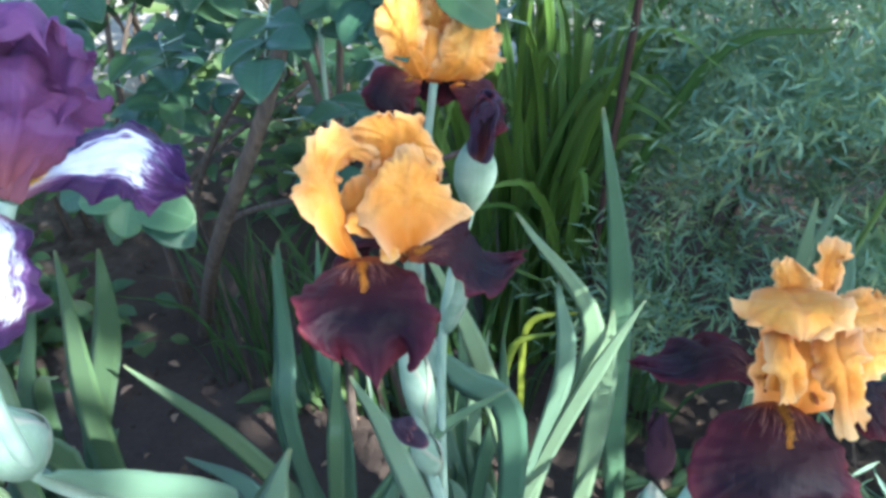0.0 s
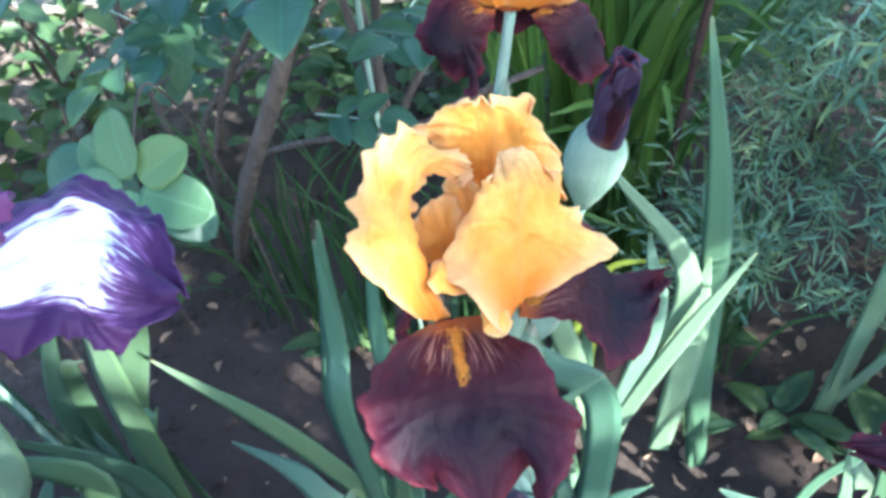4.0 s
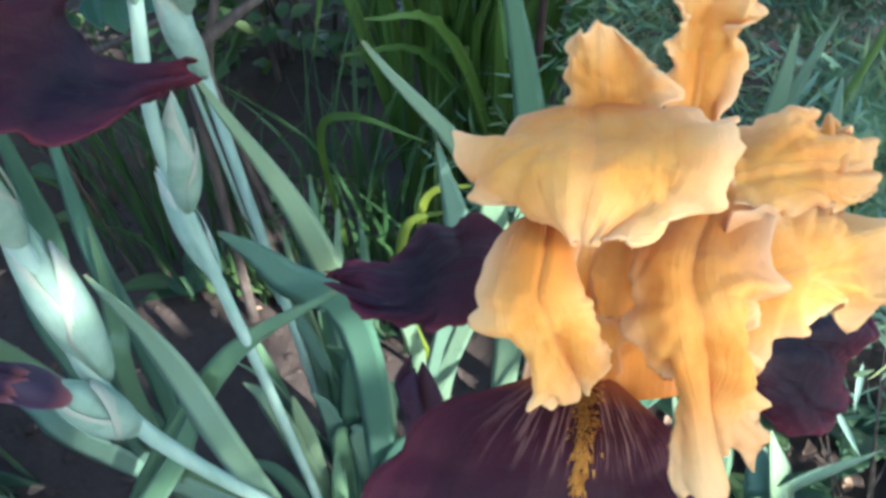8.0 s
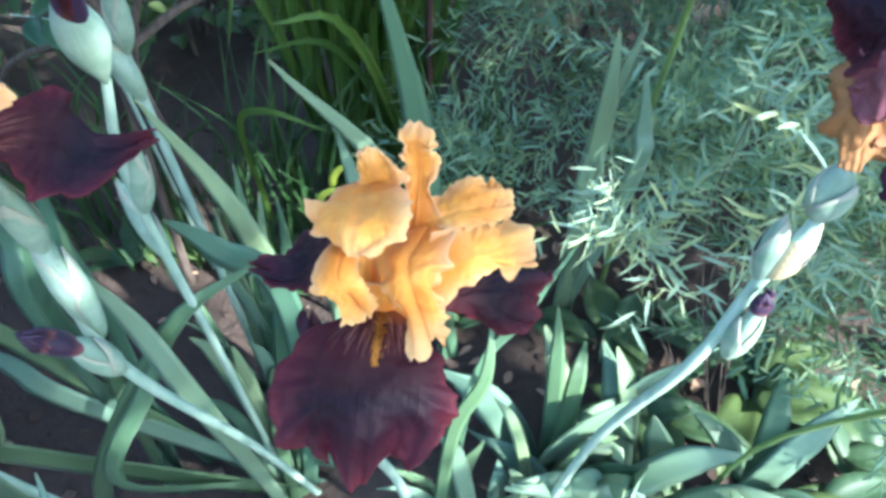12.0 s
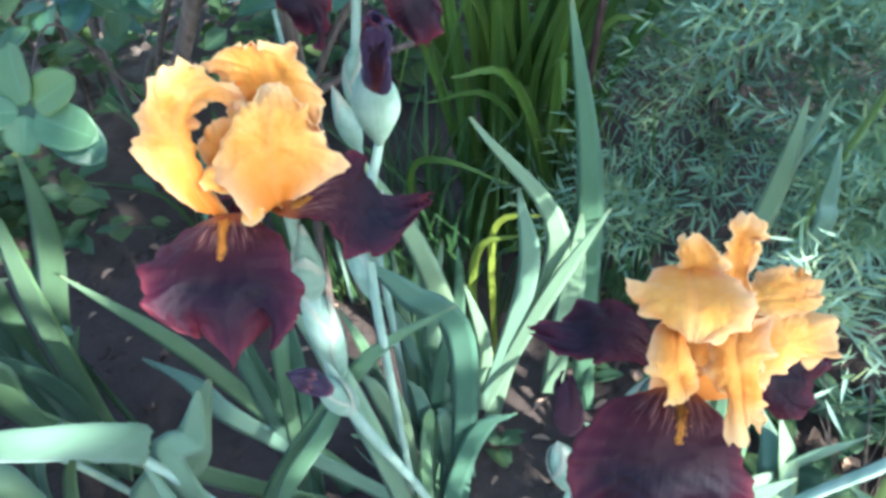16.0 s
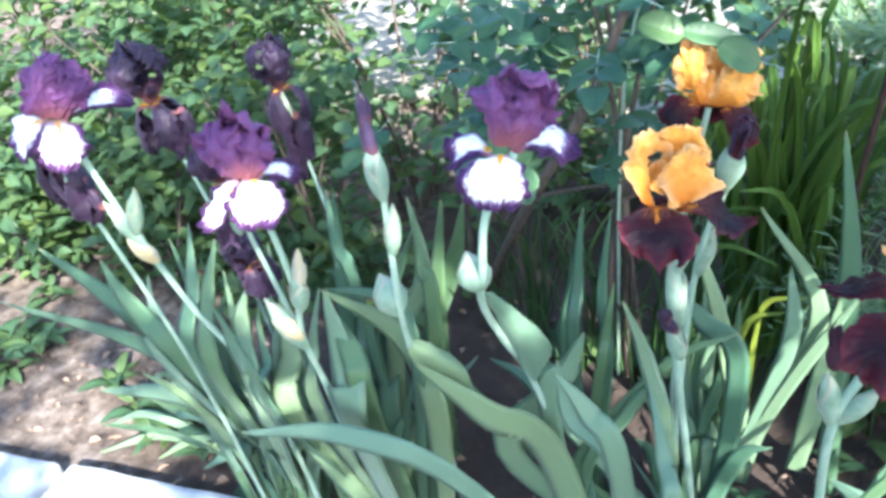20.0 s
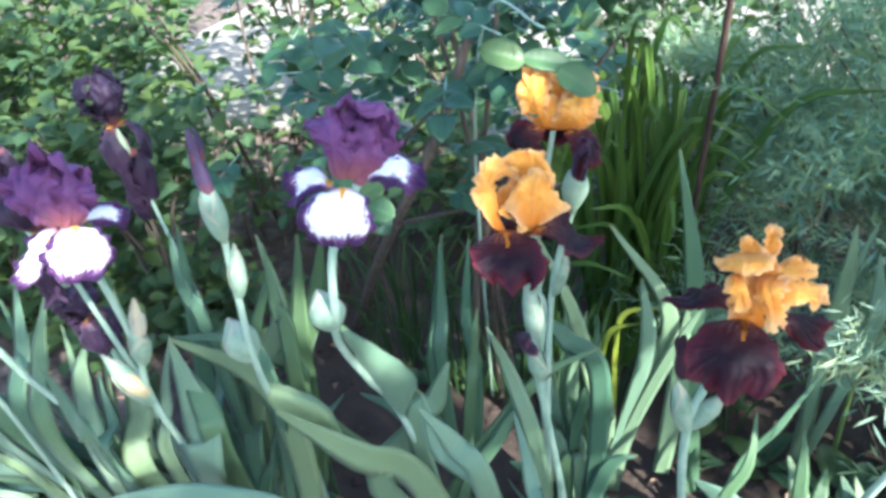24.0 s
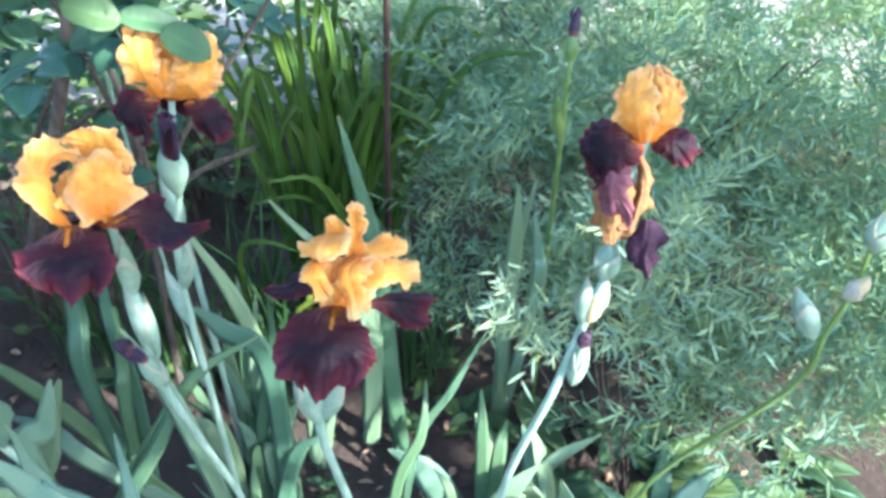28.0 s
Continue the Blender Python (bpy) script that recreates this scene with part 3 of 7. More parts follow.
def pod(plant, base, tip, radius, mat, name="spathe", label="", n=16, sides=16, bulge=0.45, seed=0, bracts=2):
    """A plump pointed sheath or bud from base to tip, wrapped in lapped bracts with slanting lips."""
    radius = radius * (0.88 if name == "spathe" else 1.0)
    b, t = np.asarray(base, float), np.asarray(tip, float)
    d = t - b
    ax = unit(d)
    a = unit(np.cross(ax, (0.35, 0.8, 0.15)))
    c = np.cross(ax, a)
    u = np.linspace(0, 1, n)
    rnd = random.Random(seed)

    def profile(q):
        return np.maximum(radius * np.sin(np.pi * np.clip(q, 0, 1) ** (0.693 / -math.log(bulge))) ** 0.85 + 0.0018 * (1 - q), 0.0004)

    ang = np.linspace(0, 2 * np.pi, sides, endpoint=False)
    turn = rnd.random() * 6
    spiral = 1 + 0.10 * np.sin(2 * (ang[None, :] + 2.0 * u[:, None]) + turn) + 0.04 * np.sin(3 * ang[None, :] - 4 * u[:, None])
    R = profile(u)[:, None] * spiral
    P = b + d * u[:, None, None] + R[..., None] * (np.cos(ang)[None, :, None] * a + 0.8 * np.sin(ang)[None, :, None] * c)
    U, V = np.meshgrid(u, 0.6 * np.sin(ang), indexing="ij")
    ob = part(name, sheet_mesh(name, P, U * 0.9, V, True), mat, plant, label)
    for k in range(bracts if name == "spathe" else 0):
        mid_a = turn + 3.0 * k + rnd.uniform(-0.4, 0.4)
        top = (0.98, 0.72)[k % 2]
        v = np.linspace(-1, 1, 11)
        uu = np.linspace(0, 1, 13)
        UU, VV = np.meshgrid(uu, v, indexing="ij")
        # the lip slants down to both sides of the point
        reach = top * (1 - 0.55 * np.abs(VV) ** 1.6)
        q = UU * reach
        gap = 1.02 + 0.03 * k + 0.05 * UU**3
        an = mid_a + VV * 1.75
        rr = profile(np.minimum(q, 0.93)) * gap + 0.0006
        Q = b + d * q[..., None] + rr[..., None] * (np.cos(an)[..., None] * a + 0.85 * np.sin(an)[..., None] * c)
        thick(part("bract", sheet_mesh("bract", Q, UU, VV), mat, ob), 0.0006)
    return ob


def bud(plant, base, tip, radius, mat, label, seed=0):
    """A furled bud: a twisted spindle with loose petal tips."""
    ob = pod(plant, base, tip, radius, mat, "bud", label, 22, 18, 0.40, seed)
    b, t = np.asarray(base, float), np.asarray(tip, float)
    d = t - b
    rnd = random.Random(seed)
    for k in range(2):
        ax = unit(d)
        s = unit(np.cross(ax, (rnd.uniform(-1, 1), rnd.uniform(-1, 1), 0.2)))
        p0 = b + d * 0.55 + s * radius * 0.6
        p1 = b + d * 0.85 + s * radius * 0.9
        p2 = b + d * 1.02 + s * radius * 0.55
        thick(part("bud_petal", blade_mesh("bud_petal", [p0, p1, p2], radius * 1.3, s, 8, 0.5, tip=0.6, seed=seed), mat, ob), 0.0006)
    return ob


def ovate_points(length, width, n=7, m=5, cup=0.15, droop=0.15):
    """A pointed oval leaflet along x, flat in xy."""
    u = np.linspace(0, 1, n)
    v = np.linspace(-1, 1, m)
    U, V = np.meshgrid(u, v, indexing="ij")
    w = width * np.sin(np.pi * u**0.8) ** 0.75 * 0.5 + 0.0003
    P = np.stack([U * length, V * w[:, None], cup * width * np.abs(V) * np.sin(np.pi * U) - droop * length * U**2], -1)
    return P, U, V


def leaf_cloud(name, items, n=5, m=3, cup=0.2, droop=0.2):
    """Many leaflets in one mesh. items: rows of (place, direction, up, length, width)."""
    P0, U, V = ovate_points(1.0, 1.0, n, m, cup, droop)
    flat = P0.reshape(-1, 3)
    k = len(flat)
    idx = np.arange(k).reshape(n, m)
    q0 = np.stack([idx[:-1, :-1], idx[:-1, 1:], idx[1:, 1:], idx[1:, :-1]], -1).reshape(-1, 4)
    at = np.array([i[0] for i in items], float)
    x = unit(np.array([i[1] for i in items], float))
    up = np.array([i[2] for i in items], float)
    y = unit(np.cross(up, x))
    z = np.cross(x, y)
    L = np.array([i[3] for i in items], float)[:, None, None]
    Wd = np.array([i[4] for i in items], float)[:, None, None]
    verts = at[:, None] + x[:, None] * (flat[None, :, :1] * L) + y[:, None] * (flat[None, :, 1:2] * Wd) + z[:, None] * (flat[None, :, 2:] * Wd)
    quads = (q0[None] + (np.arange(len(items)) * k)[:, None, None]).reshape(-1, 4)
    uv = np.tile(np.stack([U, V], -1).reshape(-1, 2), (len(items), 1))
    return poly_mesh(name, verts.reshape(-1, 3), quads, uv)


# ---------------- ground and setting ----------------
def soil_height(x, y):
    v = Vector((x * 2.1, y * 2.1, 0.3))
    return 0.018 * noise.noise(v) + 0.012 * noise.noise(v * 4.0) + 0.007 * noise.noise(v * 11.0)


def build_ground():
    def axis(lo, hi, step, far):
        near = np.arange(lo, hi + step / 2, step)
        out = [near[-1] + far * (k / 8) ** 2 for k in range(1, 9)]
        neg = [near[0] - far * (k / 8) ** 2 for k in range(8, 0, -1)]
        return np.concatenate([neg, near, out])

    xs, ys = axis(-2.6, 1.9, 0.025, 300.0), axis(0.2, 2.6, 0.025, 300.0)
    X, Y = np.meshgrid(xs, ys, indexing="ij")
    Z = np.zeros_like(X)
    for i in range(len(xs)):
        for j in range(len(ys)):
            if abs(X[i, j]) < 4 and abs(Y[i, j]) < 4:
                Z[i, j] = soil_height(X[i, j], Y[i, j])
    P = np.stack([X, Y, Z], -1)
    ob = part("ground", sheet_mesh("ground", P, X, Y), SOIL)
    tagged(ob, "dark crumbly garden soil with pale patches, painted sun dapple at left", "ground", kind="structure")
    # the sheet is wound so that its upper side faces up
    bm = bmesh.new()
    bm.from_mesh(ob.data)
    if sum(f.normal.z for f in bm.faces) < 0:
        bmesh.ops.reverse_faces(bm, faces=bm.faces)
    bm.to_mesh(ob.data)
    bm.free()


build_ground()


def rounded_block(sx, sy, sz, r, seed=0, rough=0.004):
    """A worn block with rounded edges, its middle bottom at the origin."""
    bm = bmesh.new()
    bmesh.ops.create_cube(bm, size=1)
    bmesh.ops.scale(bm, vec=(sx, sy, sz), verts=bm.verts)
    bmesh.ops.bevel(bm, geom=bm.edges[:], offset=r, segments=2, affect="EDGES", profile=0.6)
    bmesh.ops.subdivide_edges(bm, edges=[e for e in bm.edges if e.calc_length() > 0.05], cuts=5, use_grid_fill=True)
    for v in bm.verts:
        v.co += noise.noise_vector(v.co * 14 + Vector((seed, 0, 0))) * rough
        v.co.z += sz / 2
    return bm


for i, along in enumerate((-1.59, -1.06, -0.53, 0.0, 0.53)):
    ob = part("kerb_stone", rounded_block(0.50, 0.14, 0.13, 0.014, i), KERB)
    a = math.atan2(0.103, 0.614)
    ob.matrix_world = pose(-0.875 + along * math.cos(a), 0.822 + along * math.sin(a) - (0.0 if i % 2 else 0.008), -0.058, 0, 1.5 * (-1) ** i, math.degrees(a) + (-1) ** i)
    tagged(ob, "pale weathered concrete kerb stone edging the flower bed", "kerb stone", "kerb stones", "structure")

ob = part("pathway", rounded_block(7.4, 5.0, 0.04, 0.01, 3, 0.0), PATHWAY)
ob.location = (0.8, 5.6, 0.01)
tagged(ob, "pale sunlit garden path behind the shrubs", "path", kind="structure")
ob = part("house_wall", rounded_block(0.3, 9.0, 3.0, 0.02, 7, 0.0), WALL)
ob.location = (-7.6, 5.0, 0.0)
tagged(ob, "grey plastered wall beyond the shrubs", "wall", kind="structure")


def clod_cloud(name, count, seed, region, sizes, mat, label, category):
    """Loose lumps lying on the soil, in one mesh."""
    rnd = random.Random(seed)
    bm = bmesh.new()
    bmesh.ops.create_icosphere(bm, subdivisions=1, radius=1)
    base = np.array([v.co[:] for v in bm.verts])
    tris = np.array([[v.index for v in f.verts] for f in bm.faces])
    bm.free()
    V, F = [], []
    for i in range(count):
        x, y = rnd.uniform(region[0], region[1]), rnd.uniform(region[2], region[3])
        s = rnd.uniform(*sizes) * (0.5 + rnd.random() ** 2)
        k = base * np.array([rnd.uniform(0.7, 1.3), rnd.uniform(0.7, 1.3), rnd.uniform(0.45, 0.8)])
        k = k * (1 + 0.35 * np.array([[noise.noise(Vector(p) * 1.7 + Vector((i, 0, 0)))] for p in base]))
        F.append(tris + len(V) * 12)
        V.append(k * s + np.array([x, y, soil_height(x, y) + 0.2 * s]))
    ob = part(name, poly_mesh(name, np.concatenate(V), np.concatenate(F), np.zeros((len(V) * 12, 2))), mat)
    ob.data.polygons.foreach_set("use_smooth", np.zeros(len(ob.data.polygons), bool))
    return tagged(ob, label, category, kind="stuff")


clod_cloud("soil_clods", 1600, 5, (-1.9, 1.3, 0.9, 2.1), (0.004, 0.012), SOIL, "small dark clods of dug garden soil", "soil")
clod_cloud("pebbles", 70, 6, (-1.6, 1.2, 0.95, 1.9), (0.004, 0.010), PEBBLE, "pale reddish pebbles and dry crumbs on the soil", "pebbles")


def litter(name, count, seed, region, mat, label, category, size=(0.015, 0.035), rise=0.006):
    rnd = random.Random(seed)
    items = []
    for _ in range(count):
        x, y = rnd.uniform(region[0], region[1]), rnd.uniform(region[2], region[3])
        a = rnd.random() * 6.28
        L = rnd.uniform(*size)
        items.append(((x, y, soil_height(x, y) + rise * rnd.random() + 0.003), (math.cos(a), math.sin(a), rnd.uniform(-0.1, 0.4)), (rnd.uniform(-0.4, 0.4), rnd.uniform(-0.4, 0.4), 1), L, L * rnd.uniform(0.3, 0.6)))
    ob = part(name, leaf_cloud(name, items, 5, 3, 0.5, 0.1), mat)
    return tagged(ob, label, category, kind="stuff")


litter("leaf_litter", 130, 8, (-1.5, 1.2, 0.95, 1.9), DRY, "dry brown fallen leaves and petals on the soil", "leaf litter")
litter("leaf_litter", 90, 10, (-1.9, -0.7, 0.9, 1.3), DRY, "dry brown fallen leaves and petals on the soil", "leaf litter")
litter("leaf_litter", 60, 9, (0.35, 0.9, 1.25, 1.75), DRY, "dry brown fallen leaves and petals on the soil", "leaf litter")


# ---------------- irises ----------------
def leaves_of(plant, root, rows, mat=None, seed=0, face=(0.1, -1, 0.45), loose=0.4):
    """Sword leaves of one plant. rows: width, then three points from below to the tip."""
    rnd = random.Random(seed)
    for i, (w, b, m, t) in enumerate(rows):
        r = (root[0] + rnd.uniform(-0.03, 0.03), root[1] + rnd.uniform(-0.03, 0.03), -0.01)
        pts = [r, b, m, t] if b[2] > 0.06 else [b, m, t]
        f = (face[0] + rnd.uniform(-loose, loose), face[1], face[2] + rnd.uniform(-loose, loose) * 0.5)
        mesh = blade_mesh("leaf", pts, w, f, 20, 0.12, rnd.uniform(-loose, loose), 0.003, seed + i)
        part("leaf", mesh, mat or (IRIS_PALE if rnd.random() < 0.35 else IRIS_LEAF), plant)


def fan(plant, root, count, height, spread, seed, mat=None, width=(0.018, 0.030), lean=(0, 0), name="leaf"):
    """A loose fan of upright leaves round a root."""
    rnd = random.Random(seed)
    for i in range(count):
        a = rnd.random() * 6.28
        h = height * rnd.uniform(0.55, 1.05)
        s = spread * rnd.uniform(0.2, 1.0)
        dx, dy = math.cos(a) * s + lean[0], math.sin(a) * s * 0.7 + lean[1]
        x, y = root[0] + rnd.uniform(-0.05, 0.05), root[1] + rnd.uniform(-0.05, 0.05)
        pts = [(x, y, -0.01), (x + dx * 0.25, y + dy * 0.25, h * 0.45), (x + dx * 0.6, y + dy * 0.6, h * 0.8), (x + dx, y + dy, h * rnd.uniform(0.8, 1.02))]
        mesh = blade_mesh(name, pts, rnd.uniform(*width), (rnd.uniform(-0.6, 0.6), -1, 0.4), 14, 0.12, rnd.uniform(-0.6, 0.6), 0.003, seed + i)
        part(name, mesh, mat or (IRIS_PALE if rnd.random() < 0.25 else IRIS_LEAF), plant)


def stalk(plant, pts, r0=0.0065, r1=0.0045, name="stem", mat=None):
    return part(name, tube_mesh(name, pts, [r0, (r0 + r1) / 2, r1], 10, 28, 0.85), mat or STEM, plant)


ORANGE_LABEL = "bearded iris with apricot standards and velvety maroon falls"

# the bloom in the middle of the bed
iris_a = empty("iris_plant", (0.22, 1.17, 0.0), ORANGE_LABEL, "iris", "orange irises")
A0 = (0.183, 1.008, 0.866)
stalk(iris_a, [(0.222, 1.172, -0.01), (0.204, 1.095, 0.33), (0.186, 1.012, 0.645), (0.178, 1.018, 0.76), A0])
flower(
    iris_a, A0, (-0.02, -0.10, 1), 1.0, [(150, None, 0.75, -0.4, 0.0)], [], MAROON, ORANGE, BEARD_ORANGE, 11,
    hand=(
        ("standard",
         [(-0.040, -0.025, 0.019), (-0.048, -0.031, 0.041), (-0.060, -0.025, 0.059), (-0.057, -0.012, 0.071), (-0.052, 0.004, 0.082), (-0.042, 0.017, 0.081), (-0.026, 0.029, 0.069)],
         [(-0.033, -0.020, 0.012), (-0.038, -0.021, 0.033), (-0.040, -0.017, 0.049), (-0.043, -0.010, 0.063), (-0.039, 0.001, 0.072), (-0.031, 0.014, 0.072), (-0.020, 0.020, 0.063)],
         [(-0.027, -0.016, 0.010), (-0.032, -0.014, 0.021), (-0.041, -0.002, 0.037), (-0.042, 0.007, 0.048), (-0.038, 0.014, 0.056), (-0.027, 0.019, 0.057), (-0.014, 0.021, 0.050)], 0.0044, 10.5),
        ("standard",
         [(-0.003, -0.034, 0.021), (-0.016, -0.028, 0.036), (-0.022, -0.017, 0.050), (-0.020, -0.006, 0.059), (-0.010, 0.002, 0.059), (-0.013, 0.013, 0.063)],
         [(0.002, -0.013, 0.017), (0.002, -0.009, 0.036), (0.002, -0.004, 0.050), (0.002, 0.002, 0.059), (0.001, 0.010, 0.066), (-0.004, 0.019, 0.071)],
         [(0.009, -0.009, 0.016), (0.028, -0.002, 0.027), (0.037, 0.005, 0.032), (0.027, 0.010, 0.044), (0.017, 0.020, 0.050), (0.009, 0.028, 0.054)], 0.0044, 10.5),
        ("standard",
         [(-0.023, 0.010, 0.012), (-0.028, 0.027, 0.038), (-0.038, 0.030, 0.061), (-0.039, 0.031, 0.074), (-0.028, 0.036, 0.079)],
         [(-0.012, 0.012, 0.012), (-0.012, 0.033, 0.038), (-0.010, 0.038, 0.064), (-0.012, 0.040, 0.076), (-0.014, 0.039, 0.082)],
         [(0.005, 0.014, 0.012), (0.015, 0.028, 0.031), (0.017, 0.037, 0.049), (0.009, 0.042, 0.065), (-0.002, 0.042, 0.076)], 0.0040, 10.5),
        ("standard_lobe",
         [(-0.011, -0.019, 0.022), (-0.013, -0.026, 0.021), (-0.010, -0.031, 0.019)],
         [(-0.007, -0.020, 0.025), (-0.007, -0.028, 0.024), (-0.005, -0.034, 0.020)],
         [(-0.002, -0.015, 0.021), (-0.002, -0.024, 0.021), (-0.002, -0.032, 0.020)], 0.0016, 8.0),
        ("standard_lobe",
         [(0.009, 0.023, 0.047), (0.009, 0.022, 0.056), (0.014, 0.021, 0.062)],
         [(0.014, 0.020, 0.046), (0.015, 0.016, 0.055), (0.016, 0.016, 0.061)],
         [(0.020, 0.018, 0.047), (0.020, 0.015, 0.053), (0.018, 0.014, 0.057)], 0.0020, 9.0),
        ("style_arm",
         [(-0.040, 0.001, 0.025), (-0.044, 0.006, 0.035), (-0.040, 0.012, 0.046)],
         [(-0.031, -0.001, 0.026), (-0.031, 0.004, 0.039), (-0.035, 0.012, 0.050)],
         [(-0.022, 0.003, 0.026), (-0.024, 0.012, 0.039), (-0.027, 0.019, 0.050)], 0.0020, 6.5),
        ("style_arm",
         [(-0.030, 0.011, 0.028), (-0.030, 0.018, 0.042), (-0.032, 0.020, 0.052)],
         [(-0.020, 0.008, 0.028), (-0.021, 0.016, 0.044), (-0.024, 0.020, 0.054)],
         [(-0.013, 0.011, 0.027), (-0.014, 0.019, 0.040), (-0.016, 0.023, 0.050)], 0.0018, 6.5),
        ("style_arm",
         [(-0.022, -0.007, 0.033), (-0.030, -0.014, 0.039), (-0.034, -0.020, 0.037)],
         [(-0.020, -0.012, 0.030), (-0.027, -0.021, 0.038), (-0.032, -0.024, 0.037)],
         [(-0.019, -0.015, 0.024), (-0.024, -0.021, 0.029), (-0.030, -0.024, 0.033)], 0.0014, 6.5),
        ("fall",
         [(-0.035, -0.020, 0.009), (-0.054, -0.036, 0.007), (-0.054, -0.065, 0.010), (-0.048, -0.080, 0.004), (-0.037, -0.087, -0.010)],
         [(-0.026, -0.020, 0.013), (-0.019, -0.043, 0.015), (-0.017, -0.060, 0.009), (-0.013, -0.073, 0.000), (-0.009, -0.081, -0.019)],
         [(-0.014, -0.016, 0.011), (0.010, -0.035, 0.011), (0.022, -0.052, 0.004), (0.024, -0.066, -0.008), (0.020, -0.075, -0.020)], 0.0030, 5.0),
        ("fall",
         [(0.002, -0.001, 0.010), (0.015, 0.033, 0.008), (0.028, 0.052, 0.002), (0.039, 0.045, -0.021), (0.070, 0.054, -0.027)],
         [(0.001, -0.006, 0.006), (0.021, 0.011, 0.003), (0.036, 0.024, -0.010), (0.051, 0.031, -0.024), (0.073, 0.050, -0.031)],
         [(0.001, -0.011, 0.005), (0.022, -0.010, 0.000), (0.039, -0.025, -0.008), (0.056, -0.002, -0.023), (0.069, 0.042, -0.032)], 0.0026, 5.5),
    ),
)
pod(iris_a, (0.186, 1.012, 0.690), (0.170, 1.028, 0.800), 0.0125, SPATHE, seed=1)
pod(iris_a, (0.178, 1.018, 0.775), (0.190, 1.005, 0.858), 0.0100, SPATHE, seed=2)
pod(iris_a, (0.190, 1.005, 0.655), (0.184, 0.985, 0.728), 0.0125, SPATHE, seed=3)
bud(iris_a, (0.186, 0.990, 0.708), (0.168, 0.972, 0.752), 0.0095, BLACKISH, "furled blackish-violet bud", 4)
leaves_of(iris_a, (0.20, 1.17), [
    (0.028, (0.028, 1.160, 0.285), (-0.088, 1.170, 0.467), (-0.193, 1.174, 0.570)),
    (0.036, (-0.154, 1.050, 0.446), (-0.197, 1.050, 0.571), (-0.298, 1.050, 0.590)),
    (0.046, (-0.047, 1.000, 0.373), (0.005, 1.020, 0.513), (0.061, 1.028, 0.642)),
    (0.030, (-0.019, 1.150, 0.315), (-0.084, 1.160, 0.387), (-0.178, 1.200, 0.379)),
    (0.024, (-0.001, 1.060, 0.196), (0.137, 1.130, 0.501), (0.244, 1.189, 0.562)),
    (0.022, (0.051, 1.060, 0.294), (0.110, 1.100, 0.445), (0.157, 1.150, 0.521)),
    (0.028, (0.165, 1.100, 0.397), (0.126, 1.120, 0.532), (0.087, 1.130, 0.627)),
], seed=21, loose=0.15)
leaves_of(iris_a, (0.02, 1.19), [
    (0.026, (-0.027, 1.200, 0.409), (-0.018, 1.220, 0.575), (0.000, 1.220, 0.722)),
    (0.024, (0.003, 1.150, 0.484), (0.000, 1.180, 0.597), (0.002, 1.200, 0.718)),
    (0.020, (0.044, 1.150, 0.439), (0.049, 1.170, 0.519), (0.059, 1.180, 0.618)),
    (0.020, (0.049, 1.180, 0.431), (0.034, 1.200, 0.579), (0.043, 1.220, 0.725)),
], seed=23)
fan(iris_a, (0.18, 1.20), 10, 0.42, 0.14, 25)

# the stem with the big bud behind it
iris_b = empty("iris_plant", (0.165, 1.20, 0.0), "budded iris stem, furled dark purple bud in pale green spathe", "iris", "orange irises")
stalk(iris_b, [(0.160, 1.200, -0.01), (0.168, 1.165, 0.42), (0.178, 1.135, 0.64), (0.192, 1.112, 0.76), (0.212, 1.106, 0.842)], 0.006, 0.0035)
pod(iris_b, (0.211, 1.106, 0.836), (0.220, 1.086, 0.914), 0.0165, SPATHE, bulge=0.56, seed=5, bracts=0)
furled = bud(iris_b, (0.217, 1.094, 0.872), (0.227, 1.078, 0.944), 0.0074, BLACKISH, "furled crumpled dark purple bloom past its best", 6)
for k in range(4):
    P, U, V = petal_points([(0.0, 0.0), (0.007, 0.014), (0.009, 0.030), (0.007, 0.046), (0.003, 0.058), (0.006, 0.064)], [0.004, 0.008, 0.009, 0.009, 0.008, 0.006], 0.8, 0.30, 12.0, 600 + k, 26, 17)
    thick(part("bud_petal", sheet_mesh("bud_petal", placed(P, (0.2185, 1.0915, 0.884), 90 * k + 20, (0.12, -0.20, 1)), U, V), MAROON if k % 2 else BLACKISH, furled), 0.0007)
pod(iris_b, (0.176, 1.140, 0.620), (0.150, 1.160, 0.700), 0.0105, SPATHE, seed=7)
pod(iris_b, (0.186, 1.122, 0.700), (0.205, 1.118, 0.785), 0.0100, SPATHE, seed=8)
leaves_of(iris_b, (0.20, 1.22), [
    (0.026, (0.195, 1.280, 0.153), (0.189, 1.300, 0.372), (0.211, 1.300, 0.545)),
    (0.026, (0.160, 1.280, 0.157), (0.154, 1.300, 0.362), (0.143, 1.320, 0.496)),
    (0.028, (0.247, 1.220, 0.320), (0.203, 1.250, 0.549), (0.142, 1.250, 0.711)),
    (0.036, (0.247, 1.200, 0.473), (0.192, 1.200, 0.561), (0.149, 1.200, 0.604)),
    (0.022, (0.201, 1.250, 0.299), (0.228, 1.280, 0.433), (0.229, 1.300, 0.537)),
    (0.020, (0.170, 1.300, 0.306), (0.174, 1.320, 0.450), (0.171, 1.350, 0.538)),
], seed=31)
fan(iris_b, (0.20, 1.25), 8, 0.45, 0.12, 33)

